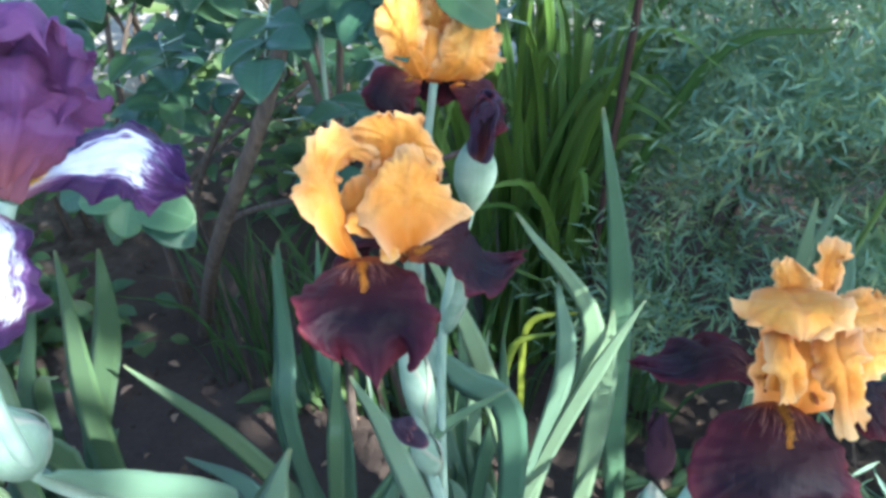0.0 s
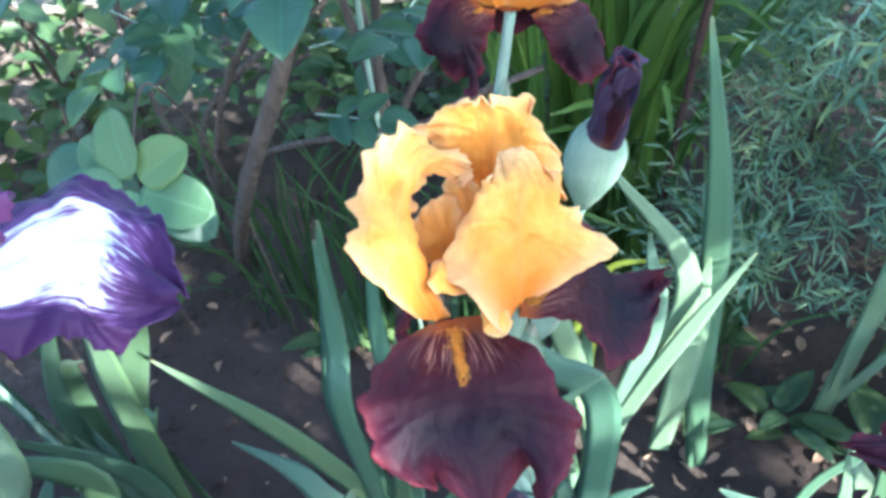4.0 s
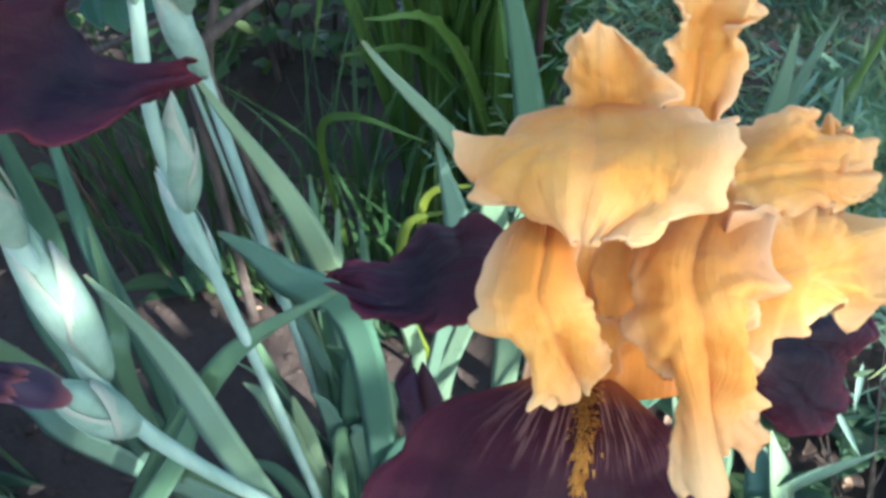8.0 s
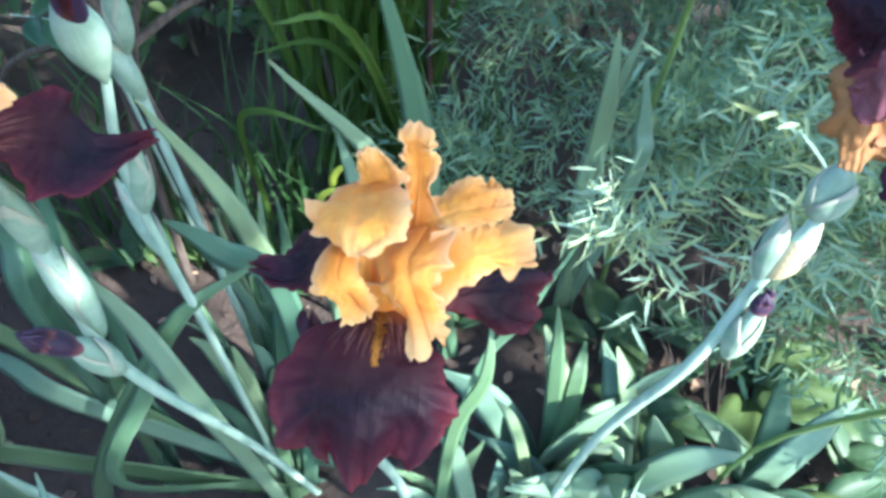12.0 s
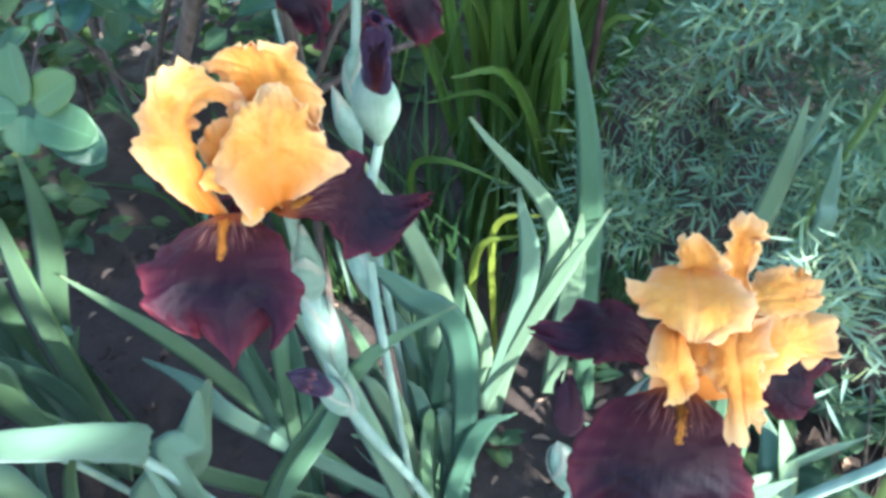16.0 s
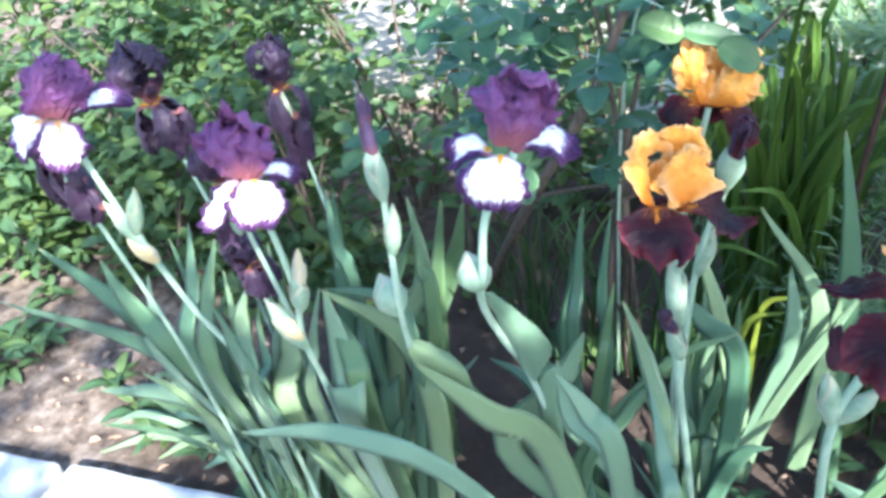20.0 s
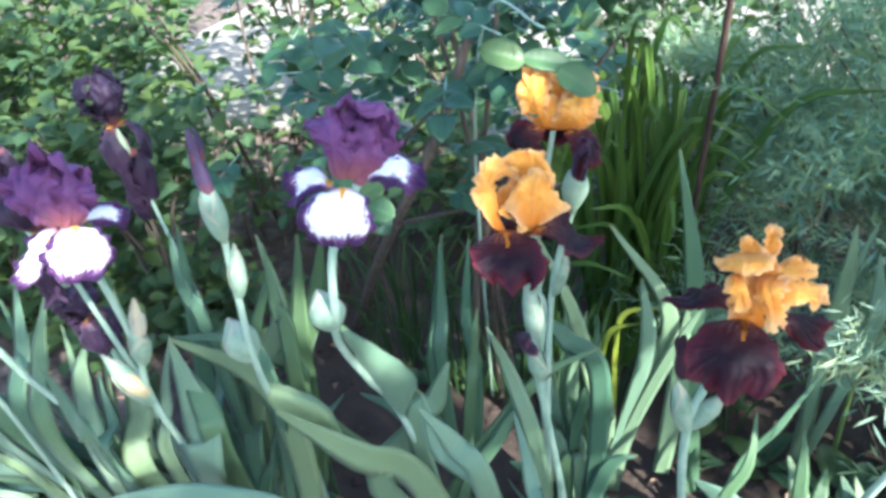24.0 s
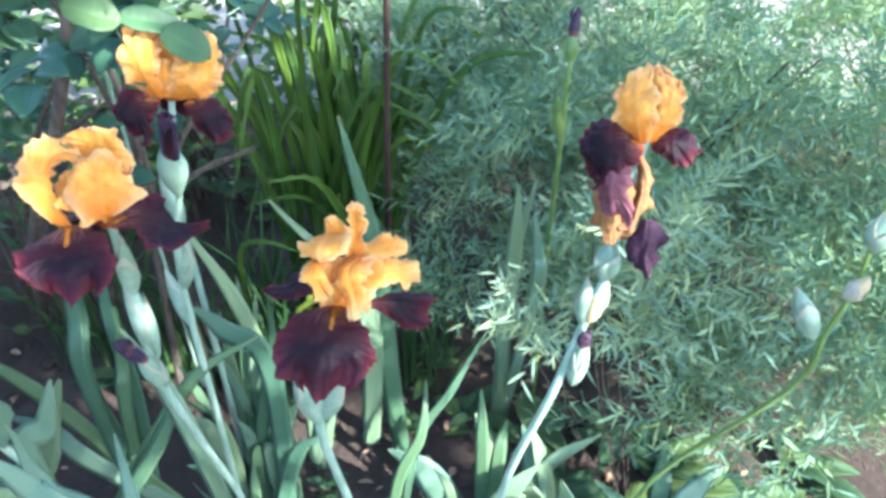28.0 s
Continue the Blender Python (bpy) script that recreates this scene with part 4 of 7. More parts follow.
# the bloom at the back, half under the rose leaves
iris_e = empty("iris_plant", (0.14, 1.31, 0.0), "apricot and maroon bearded iris half hidden under rose leaves", "iris", "orange irises")
E0 = (0.163, 1.262, 0.878)
stalk(iris_e, [(0.140, 1.310, -0.01), (0.136, 1.295, 0.40), (0.136, 1.275, 0.72), (0.152, 1.266, 0.81), E0], 0.006, 0.004)
flower(
    iris_e, E0, (0.05, -0.05, 1), 1.0, [(95, None, 0.8, -0.3, 0.0)], [], MAROON, ORANGE, BEARD_ORANGE, 51, False,
    hand=(
        ("standard",
         [(-0.021, -0.005, 0.008), (-0.037, -0.013, 0.032), (-0.047, -0.002, 0.056), (-0.045, 0.018, 0.077)],
         [(-0.009, -0.006, 0.006), (-0.019, -0.016, 0.037), (-0.024, -0.003, 0.063), (-0.025, 0.023, 0.081)],
         [(-0.002, 0.002, 0.005), (-0.006, -0.004, 0.036), (-0.008, 0.012, 0.061), (-0.010, 0.033, 0.072)], 0.0062, 12.0),
        ("standard",
         [(-0.007, 0.000, 0.005), (0.003, -0.004, 0.026), (0.012, 0.009, 0.045), (0.022, 0.038, 0.069)],
         [(0.012, 0.000, 0.002), (0.030, -0.003, 0.022), (0.037, 0.014, 0.048), (0.041, 0.045, 0.073)],
         [(0.025, 0.010, 0.000), (0.049, 0.009, 0.005), (0.059, 0.027, 0.025), (0.053, 0.053, 0.052)], 0.0062, 12.0),
        ("standard",
         [(-0.028, 0.004, 0.008), (-0.031, 0.028, 0.038), (-0.025, 0.043, 0.060)],
         [(-0.008, 0.010, 0.003), (-0.010, 0.039, 0.037), (-0.010, 0.055, 0.062)],
         [(0.013, 0.018, 0.002), (0.012, 0.043, 0.033), (0.007, 0.054, 0.054)], 0.0030, 9.0),
        ("style_arm",
         [(-0.011, -0.007, 0.013), (-0.014, 0.000, 0.035), (-0.012, 0.007, 0.046)],
         [(-0.004, -0.006, 0.012), (-0.002, 0.000, 0.035), (-0.002, 0.009, 0.049)],
         [(0.003, -0.002, 0.011), (0.006, 0.006, 0.031), (0.005, 0.013, 0.043)], 0.0016, 6.5),
        ("fall",
         [(-0.023, -0.009, 0.013), (-0.041, -0.018, 0.022), (-0.060, -0.028, 0.005), (-0.061, -0.032, -0.015)],
         [(-0.017, -0.011, 0.009), (-0.028, -0.031, 0.008), (-0.036, -0.041, -0.006), (-0.036, -0.039, -0.025)],
         [(-0.009, -0.009, 0.006), (-0.011, -0.025, -0.002), (-0.016, -0.035, -0.023), (-0.023, -0.042, -0.044)], 0.0025, 6.0),
        ("fall",
         [(0.021, 0.004, 0.002), (0.048, 0.018, -0.004), (0.063, 0.019, -0.025), (0.065, 0.012, -0.051)],
         [(0.018, 0.001, -0.001), (0.039, -0.005, -0.006), (0.050, -0.008, -0.026), (0.058, -0.009, -0.051)],
         [(0.014, -0.001, -0.003), (0.024, -0.011, -0.013), (0.030, -0.014, -0.030), (0.042, -0.013, -0.049)], 0.0025, 6.0),
    ),
)
pod(iris_e, (0.136, 1.276, 0.690), (0.126, 1.262, 0.775), 0.0115, SPATHE, seed=9)
pod(iris_e, (0.140, 1.272, 0.745), (0.158, 1.255, 0.830), 0.0110, SPATHE, seed=10)

# the ragged open bloom
iris_c = empty("iris_plant", (0.39, 1.09, 0.0), "bearded iris with wide ragged apricot standards and velvety maroon falls", "iris", "orange irises")
C0 = (0.410, 0.964, 0.826)
stalk(iris_c, [(0.392, 1.092, -0.01), (0.378, 1.038, 0.37), (0.363, 0.974, 0.620), (0.380, 0.966, 0.730), C0])
flower(
    iris_c, C0, (0.0, -0.12, 1), 1.0, [], [], MAROON, ORANGE, BEARD_ORANGE, 71, lobed=0.006,
    hand=(
        ("standard",
         [(-0.029, 0.007, 0.056), (-0.038, -0.001, 0.058), (-0.046, -0.010, 0.058), (-0.038, -0.022, 0.057), (-0.025, -0.035, 0.060)],
         [(-0.016, 0.007, 0.060), (-0.016, -0.010, 0.066), (-0.016, -0.025, 0.069), (-0.017, -0.035, 0.069), (-0.019, -0.042, 0.066)],
         [(-0.001, 0.000, 0.064), (0.003, -0.015, 0.071), (0.004, -0.027, 0.076), (-0.001, -0.035, 0.069), (-0.011, -0.041, 0.066)], 0.0036, 9.0),
        ("standard",
         [(-0.019, -0.004, 0.053), (-0.021, 0.007, 0.063), (-0.022, 0.013, 0.071)],
         [(-0.010, -0.008, 0.053), (-0.013, 0.007, 0.064), (-0.015, 0.013, 0.074)],
         [(-0.001, -0.010, 0.056), (0.000, 0.004, 0.065), (-0.006, 0.010, 0.072)], 0.0042, 11.0),
        ("standard",
         [(-0.003, -0.005, 0.041), (0.001, 0.007, 0.062), (-0.001, 0.010, 0.075), (-0.002, 0.012, 0.086)],
         [(0.005, -0.005, 0.041), (0.007, 0.009, 0.061), (0.007, 0.012, 0.074), (0.007, 0.013, 0.087)],
         [(0.019, -0.005, 0.042), (0.013, 0.006, 0.058), (0.013, 0.010, 0.073), (0.017, 0.010, 0.086)], 0.0034, 10.0),
        ("standard",
         [(0.006, 0.007, 0.048), (0.017, 0.011, 0.049), (0.027, 0.018, 0.051), (0.043, 0.019, 0.046)],
         [(0.003, -0.006, 0.040), (0.015, 0.000, 0.046), (0.033, 0.006, 0.045), (0.052, 0.015, 0.041)],
         [(0.005, -0.015, 0.040), (0.018, -0.010, 0.045), (0.030, -0.005, 0.043), (0.049, 0.005, 0.036)], 0.0044, 12.0),
        ("standard",
         [(0.013, -0.015, 0.051), (0.027, -0.004, 0.044), (0.040, 0.005, 0.037), (0.054, 0.019, 0.028)],
         [(0.011, -0.028, 0.039), (0.028, -0.017, 0.036), (0.043, -0.006, 0.030), (0.059, 0.007, 0.021)],
         [(0.017, -0.038, 0.025), (0.027, -0.025, 0.025), (0.042, -0.014, 0.023), (0.063, -0.008, 0.011)], 0.0034, 9.0),
        ("standard",
         [(0.003, -0.011, 0.047), (-0.007, -0.025, 0.047), (-0.008, -0.037, 0.042), (0.001, -0.042, 0.032), (0.008, -0.049, 0.020)],
         [(0.011, -0.009, 0.048), (0.004, -0.030, 0.051), (0.005, -0.041, 0.047), (0.008, -0.046, 0.037), (0.013, -0.052, 0.018)],
         [(0.024, -0.010, 0.046), (0.019, -0.026, 0.044), (0.017, -0.034, 0.040), (0.016, -0.041, 0.030), (0.016, -0.047, 0.018)], 0.0038, 9.0),
        ("standard",
         [(-0.030, -0.025, 0.053), (-0.035, -0.044, 0.056), (-0.033, -0.048, 0.050), (-0.026, -0.048, 0.039), (-0.019, -0.046, 0.030)],
         [(-0.023, -0.026, 0.057), (-0.024, -0.045, 0.059), (-0.022, -0.049, 0.052), (-0.018, -0.048, 0.040), (-0.014, -0.047, 0.029)],
         [(-0.016, -0.025, 0.051), (-0.018, -0.039, 0.050), (-0.016, -0.042, 0.045), (-0.014, -0.043, 0.037), (-0.011, -0.044, 0.029)], 0.0034, 9.0),
        ("standard_lobe",
         [(0.036, 0.007, 0.044), (0.037, 0.015, 0.046), (0.038, 0.020, 0.049)],
         [(0.039, 0.006, 0.045), (0.040, 0.015, 0.047), (0.040, 0.021, 0.051)],
         [(0.043, 0.007, 0.043), (0.043, 0.015, 0.046), (0.042, 0.020, 0.048)], 0.0012, 8.0),
        ("standard",
         [(-0.026, -0.027, 0.002), (-0.025, -0.012, 0.018), (-0.022, -0.003, 0.039)],
         [(-0.003, -0.026, -0.003), (-0.003, -0.008, 0.014), (-0.004, 0.002, 0.040)],
         [(0.019, -0.024, 0.003), (0.021, -0.010, 0.018), (0.019, -0.002, 0.042)], 0.0020, 8.0),
        ("style_arm",
         [(-0.021, -0.023, 0.012), (-0.021, -0.020, 0.032), (-0.020, -0.016, 0.041)],
         [(-0.015, -0.025, 0.013), (-0.016, -0.023, 0.034), (-0.015, -0.017, 0.044)],
         [(-0.010, -0.022, 0.011), (-0.011, -0.020, 0.030), (-0.010, -0.014, 0.039)], 0.0014, 6.0),
        ("style_arm",
         [(-0.014, -0.029, 0.011), (-0.016, -0.028, 0.024), (-0.017, -0.027, 0.031)],
         [(-0.008, -0.031, 0.013), (-0.010, -0.031, 0.026), (-0.012, -0.029, 0.034)],
         [(-0.004, -0.028, 0.012), (-0.005, -0.027, 0.022), (-0.006, -0.027, 0.029)], 0.0014, 6.0),
        ("fall",
         [(-0.022, -0.025, 0.003), (-0.047, -0.037, 0.003), (-0.063, -0.059, -0.012), (-0.059, -0.071, -0.028), (-0.047, -0.079, -0.044)],
         [(-0.011, -0.020, 0.001), (-0.012, -0.045, 0.005), (-0.014, -0.061, -0.005), (-0.016, -0.075, -0.019), (-0.020, -0.085, -0.045)],
         [(0.001, -0.027, 0.000), (0.013, -0.038, -0.003), (0.024, -0.055, -0.013), (0.024, -0.065, -0.026), (0.015, -0.073, -0.039)], 0.0026, 5.0),
        ("fall",
         [(-0.015, -0.013, 0.011), (-0.035, 0.014, 0.016), (-0.056, 0.040, -0.009), (-0.069, 0.024, -0.014), (-0.086, 0.016, -0.011)],
         [(-0.016, -0.016, 0.009), (-0.033, -0.001, 0.013), (-0.049, 0.003, 0.006), (-0.065, 0.006, -0.005), (-0.085, 0.015, -0.012)],
         [(-0.018, -0.020, 0.006), (-0.034, -0.013, 0.006), (-0.051, -0.012, 0.000), (-0.065, -0.005, -0.007), (-0.083, 0.012, -0.013)], 0.0026, 5.5),
        ("fall",
         [(0.006, -0.018, 0.007), (0.019, -0.007, 0.000), (0.040, 0.010, -0.007), (0.062, 0.020, -0.022), (0.081, 0.028, -0.034)],
         [(0.007, -0.020, 0.005), (0.019, -0.016, 0.001), (0.035, -0.009, -0.002), (0.054, 0.000, -0.013), (0.072, 0.010, -0.030)],
         [(0.008, -0.023, 0.003), (0.021, -0.019, -0.004), (0.035, -0.013, -0.020), (0.054, -0.008, -0.039), (0.079, 0.005, -0.050)], 0.0028, 5.5),
    ),
)
pod(iris_c, (0.364, 0.976, 0.630), (0.346, 0.962, 0.722), 0.0130, SPATHE, seed=11)
pod(iris_c, (0.382, 0.966, 0.735), (0.404, 0.962, 0.815), 0.0105, SPATHE, seed=12)
pod(iris_c, (0.366, 0.974, 0.640), (0.398, 0.956, 0.722), 0.0100, SPATHE, seed=13)
bud(iris_c, (0.352, 0.972, 0.715), (0.350, 0.980, 0.772), 0.0085, DRIED, "shrivelled dark spent bloom", 14)
leaves_of(iris_c, (0.41, 1.08), [
    (0.018, (0.431, 1.120, 0.305), (0.469, 1.150, 0.403), (0.475, 1.194, 0.472)),
    (0.014, (0.458, 1.200, 0.301), (0.515, 1.220, 0.425), (0.568, 1.250, 0.527)),
], seed=41)
fan(iris_c, (0.44, 1.12), 5, 0.30, 0.12, 43)

# the bloom before the silver shrub
iris_d = empty("iris_plant", (0.57, 1.13, 0.0), "apricot and maroon bearded iris with a withered bloom below", "iris", "orange irises")
D0 = (0.697, 1.102, 0.914)
stalk(iris_d, [(0.565, 1.135, -0.01), (0.592, 1.098, 0.359), (0.630, 1.057, 0.591), (0.654, 1.066, 0.686), (0.672, 1.064, 0.778), (0.682, 1.082, 0.853), D0], 0.0062, 0.0042)
flower(
    iris_d, D0, (0.04, -0.06, 1), 0.76, [], [], MAROON, ORANGE, BEARD_ORANGE, 91,
    hand=(
        ("standard",
         [(-0.010, -0.001, 0.000), (-0.029, 0.002, 0.014), (-0.035, 0.012, 0.032), (-0.028, 0.030, 0.047), (-0.015, 0.042, 0.053)],
         [(-0.006, -0.006, 0.002), (-0.015, -0.011, 0.024), (-0.019, -0.003, 0.044), (-0.014, 0.021, 0.055), (-0.006, 0.037, 0.064)],
         [(0.000, -0.008, 0.003), (0.002, -0.013, 0.026), (0.003, -0.003, 0.045), (0.004, 0.018, 0.057), (0.003, 0.031, 0.062)], 0.0044, 11.0),
        ("standard",
         [(-0.003, -0.007, 0.003), (-0.007, -0.009, 0.024), (-0.005, 0.003, 0.042), (-0.001, 0.023, 0.055), (0.004, 0.038, 0.062)],
         [(0.004, -0.006, 0.003), (0.014, -0.009, 0.024), (0.017, 0.000, 0.042), (0.018, 0.023, 0.052), (0.015, 0.037, 0.059)],
         [(0.009, -0.002, 0.002), (0.029, 0.003, 0.011), (0.037, 0.013, 0.031), (0.037, 0.029, 0.045), (0.031, 0.040, 0.050)], 0.0044, 11.0),
        ("standard",
         [(-0.006, 0.008, -0.003), (-0.018, 0.031, 0.004), (-0.022, 0.051, 0.027), (-0.013, 0.058, 0.054)],
         [(0.003, 0.009, -0.003), (0.010, 0.037, 0.005), (0.012, 0.058, 0.028), (0.008, 0.062, 0.058)],
         [(0.010, 0.005, -0.001), (0.032, 0.023, 0.008), (0.038, 0.039, 0.033), (0.026, 0.050, 0.055)], 0.0042, 11.0),
        ("fall",
         [(-0.009, 0.003, 0.005), (-0.031, 0.003, 0.019), (-0.052, 0.001, 0.024), (-0.064, 0.000, 0.011), (-0.068, 0.001, -0.012)],
         [(-0.006, -0.005, 0.001), (-0.028, -0.021, 0.011), (-0.045, -0.028, 0.010), (-0.056, -0.027, -0.007), (-0.060, -0.019, -0.027)],
         [(-0.001, -0.006, -0.003), (-0.012, -0.029, -0.005), (-0.026, -0.039, -0.008), (-0.042, -0.041, -0.020), (-0.051, -0.035, -0.040)], 0.0034, 7.0),
        ("fall",
         [(0.007, 0.000, 0.006), (0.023, 0.002, 0.015), (0.038, -0.002, 0.013), (0.049, -0.007, -0.003)],
         [(0.005, -0.005, 0.003), (0.016, -0.015, 0.009), (0.029, -0.020, 0.004), (0.043, -0.022, -0.012)],
         [(0.004, -0.005, -0.002), (0.010, -0.017, -0.004), (0.020, -0.023, -0.008), (0.031, -0.020, -0.018)], 0.0030, 7.0),
    ),
    lobed=0.006,
)
pod(iris_d, (0.669, 1.063, 0.767), (0.671, 1.067, 0.817), 0.0135, SPATHE, seed=15)
pod(iris_d, (0.656, 1.067, 0.698), (0.654, 1.071, 0.764), 0.0105, SPATHE, seed=16)
pod(iris_d, (0.660, 1.062, 0.707), (0.676, 1.064, 0.763), 0.0095, PAPER, label="papery dry bract", seed=24)
pod(iris_d, (0.651, 1.050, 0.618), (0.660, 1.052, 0.688), 0.0105, SPATHE, seed=17)
bud(iris_d, (0.657, 1.049, 0.679), (0.656, 1.052, 0.702), 0.0070, BLACKISH, "small blackish-violet bud", 26)
for i, (nm, left, mid, right, amp, waves) in enumerate((
    ("withered_standard",
     [(-0.028, 0.000, -0.030), (-0.047, -0.015, -0.051), (-0.048, -0.028, -0.074), (-0.035, -0.038, -0.094)],
     [(-0.024, -0.008, -0.025), (-0.032, -0.030, -0.042), (-0.033, -0.043, -0.064), (-0.029, -0.047, -0.093)],
     [(-0.014, -0.002, -0.026), (-0.001, -0.021, -0.046), (-0.004, -0.035, -0.068), (-0.017, -0.044, -0.095)], 0.0034, 9.0),
    ("withered_fall",
     [(-0.034, -0.020, 0.000), (-0.047, -0.031, -0.018), (-0.051, -0.034, -0.038), (-0.043, -0.033, -0.056)],
     [(-0.029, -0.025, 0.001), (-0.037, -0.043, -0.013), (-0.038, -0.050, -0.034), (-0.028, -0.049, -0.060)],
     [(-0.022, -0.024, -0.002), (-0.020, -0.039, -0.018), (-0.021, -0.048, -0.039), (-0.016, -0.051, -0.067)], 0.0036, 9.0),
    ("withered_fall",
     [(-0.010, -0.003, -0.012), (-0.006, -0.015, -0.035), (-0.010, -0.029, -0.057), (-0.016, -0.038, -0.082)],
     [(-0.006, -0.010, -0.009), (-0.001, -0.025, -0.030), (-0.005, -0.039, -0.052), (-0.011, -0.045, -0.079)],
     [(-0.001, -0.006, -0.013), (0.007, -0.021, -0.034), (0.005, -0.034, -0.057), (-0.005, -0.043, -0.084)], 0.0034, 9.0),
    ("withered_fall",
     [(-0.001, -0.036, -0.071), (-0.009, -0.049, -0.088), (-0.007, -0.060, -0.106), (0.004, -0.067, -0.120)],
     [(0.005, -0.044, -0.065), (0.001, -0.062, -0.079), (-0.001, -0.071, -0.096), (0.006, -0.075, -0.115)],
     [(0.017, -0.042, -0.070), (0.021, -0.056, -0.081), (0.012, -0.062, -0.096), (0.011, -0.071, -0.117)], 0.0034, 9.0),
)):
    P, U, V = lofted(left, mid, right, D0, amp, waves, 95 + i)
    thick(part(nm, sheet_mesh(nm, P, U, V), (DRIED_GOLD, DRIED_MAUVE, DRIED_GOLD, DRIED)[i], iris_d), 0.0007)
fan(iris_d, (0.57, 1.15), 6, 0.36, 0.20, 47)

# the tall budded stem by the silver shrub
iris_t = empty("iris_plant", (0.70, 1.58, 0.0), "tall thin iris stem with a small violet bud at its tip", "iris", "budded iris stems")
stalk(iris_t, [(0.715, 1.590, -0.01), (0.692, 1.515, 0.45), (0.677, 1.442, 0.667), (0.664, 1.380, 0.850), (0.664, 1.384, 0.900)], 0.005, 0.003, mat=FRESH)
pod(iris_t, (0.664, 1.383, 0.888), (0.666, 1.390, 0.932), 0.0085, FRESH, seed=18)
bud(iris_t, (0.665, 1.388, 0.918), (0.668, 1.396, 0.958), 0.0070, BLACKISH, "small blackish-violet bud", 19)
pod(iris_t, (0.670, 1.405, 0.760), (0.652, 1.395, 0.842), 0.0085, FRESH, seed=20)
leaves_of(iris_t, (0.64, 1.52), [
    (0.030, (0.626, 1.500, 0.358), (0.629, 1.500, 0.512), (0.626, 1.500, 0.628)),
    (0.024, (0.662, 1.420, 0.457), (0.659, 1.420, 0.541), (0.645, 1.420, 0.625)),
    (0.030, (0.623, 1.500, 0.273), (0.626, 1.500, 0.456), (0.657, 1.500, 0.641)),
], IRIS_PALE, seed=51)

# the budded stem at the bed's right end
iris_u = empty("iris_plant", (0.80, 1.15, 0.0), "leaning iris stem with pale unopened spathes", "iris", "budded iris stems")
stalk(iris_u, [(0.800, 1.150, -0.01), (0.806, 1.120, 0.32), (0.896, 1.027, 0.637), (0.904, 1.019, 0.731), (0.909, 1.013, 0.800), (0.907, 1.014, 0.858), (0.906, 1.016, 0.904)], 0.0040, 0.0026, mat=FRESH)
pod(iris_u, (0.895, 1.021, 0.723), (0.865, 1.037, 0.782), 0.0115, SPATHE, seed=22)
pod(iris_u, (0.910, 1.012, 0.846), (0.906, 1.009, 0.893), 0.0125, SPATHE, seed=23)
pod(iris_u, (0.907, 1.014, 0.784), (0.912, 1.004, 0.821), 0.0090, PAPER, label="papery dry bract", seed=24)

# low clump of sword leaves, and the one behind on the left
clump_f = empty("iris_clump", (0.25, 1.385, 0.0), "flowerless iris fan with broad blue-green sword leaves", "iris leaves", "iris clumps")
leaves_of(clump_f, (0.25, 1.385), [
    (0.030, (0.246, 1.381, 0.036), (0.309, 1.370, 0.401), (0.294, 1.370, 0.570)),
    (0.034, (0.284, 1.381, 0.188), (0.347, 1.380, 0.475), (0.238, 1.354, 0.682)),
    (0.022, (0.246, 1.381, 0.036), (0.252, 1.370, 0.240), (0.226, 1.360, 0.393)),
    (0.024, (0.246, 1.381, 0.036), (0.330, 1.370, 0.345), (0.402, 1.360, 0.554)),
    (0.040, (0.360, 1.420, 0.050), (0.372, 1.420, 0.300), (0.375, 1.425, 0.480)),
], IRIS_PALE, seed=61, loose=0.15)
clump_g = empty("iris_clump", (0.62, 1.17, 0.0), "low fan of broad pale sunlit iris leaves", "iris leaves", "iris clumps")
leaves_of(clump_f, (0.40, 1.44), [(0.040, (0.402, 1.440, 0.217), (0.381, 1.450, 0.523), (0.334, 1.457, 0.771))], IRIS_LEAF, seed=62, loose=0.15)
# sunlit look of this clump comes partly from the paler leaf colour
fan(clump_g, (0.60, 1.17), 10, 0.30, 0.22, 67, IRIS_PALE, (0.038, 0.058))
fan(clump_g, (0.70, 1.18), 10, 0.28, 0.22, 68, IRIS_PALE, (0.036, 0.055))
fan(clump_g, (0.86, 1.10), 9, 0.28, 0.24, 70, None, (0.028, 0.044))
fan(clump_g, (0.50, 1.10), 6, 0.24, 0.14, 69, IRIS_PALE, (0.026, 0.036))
clump_k = empty("iris_clump", (-0.33, 1.2, 0.0), "iris fan with long upright sword leaves by the rose stems", "iris leaves", "iris clumps")
leaves_of(clump_k, (-0.33, 1.21), [
    (0.040, (-0.357, 1.240, 0.275), (-0.255, 1.240, 0.547), (-0.215, 1.231, 0.689)),
    (0.048, (-0.285, 1.170, 0.200), (-0.270, 1.190, 0.496), (-0.232, 1.190, 0.716)),
    (0.042, (-0.311, 1.180, 0.174), (-0.283, 1.150, 0.379), (-0.349, 1.100, 0.531)),
    (0.042, (-0.480, 1.250, 0.068), (-0.445, 1.250, 0.345), (-0.334, 1.250, 0.615)),
], None, seed=63, loose=0.1)
fan(clump_k, (-0.36, 1.22), 5, 0.50, 0.16, 65)

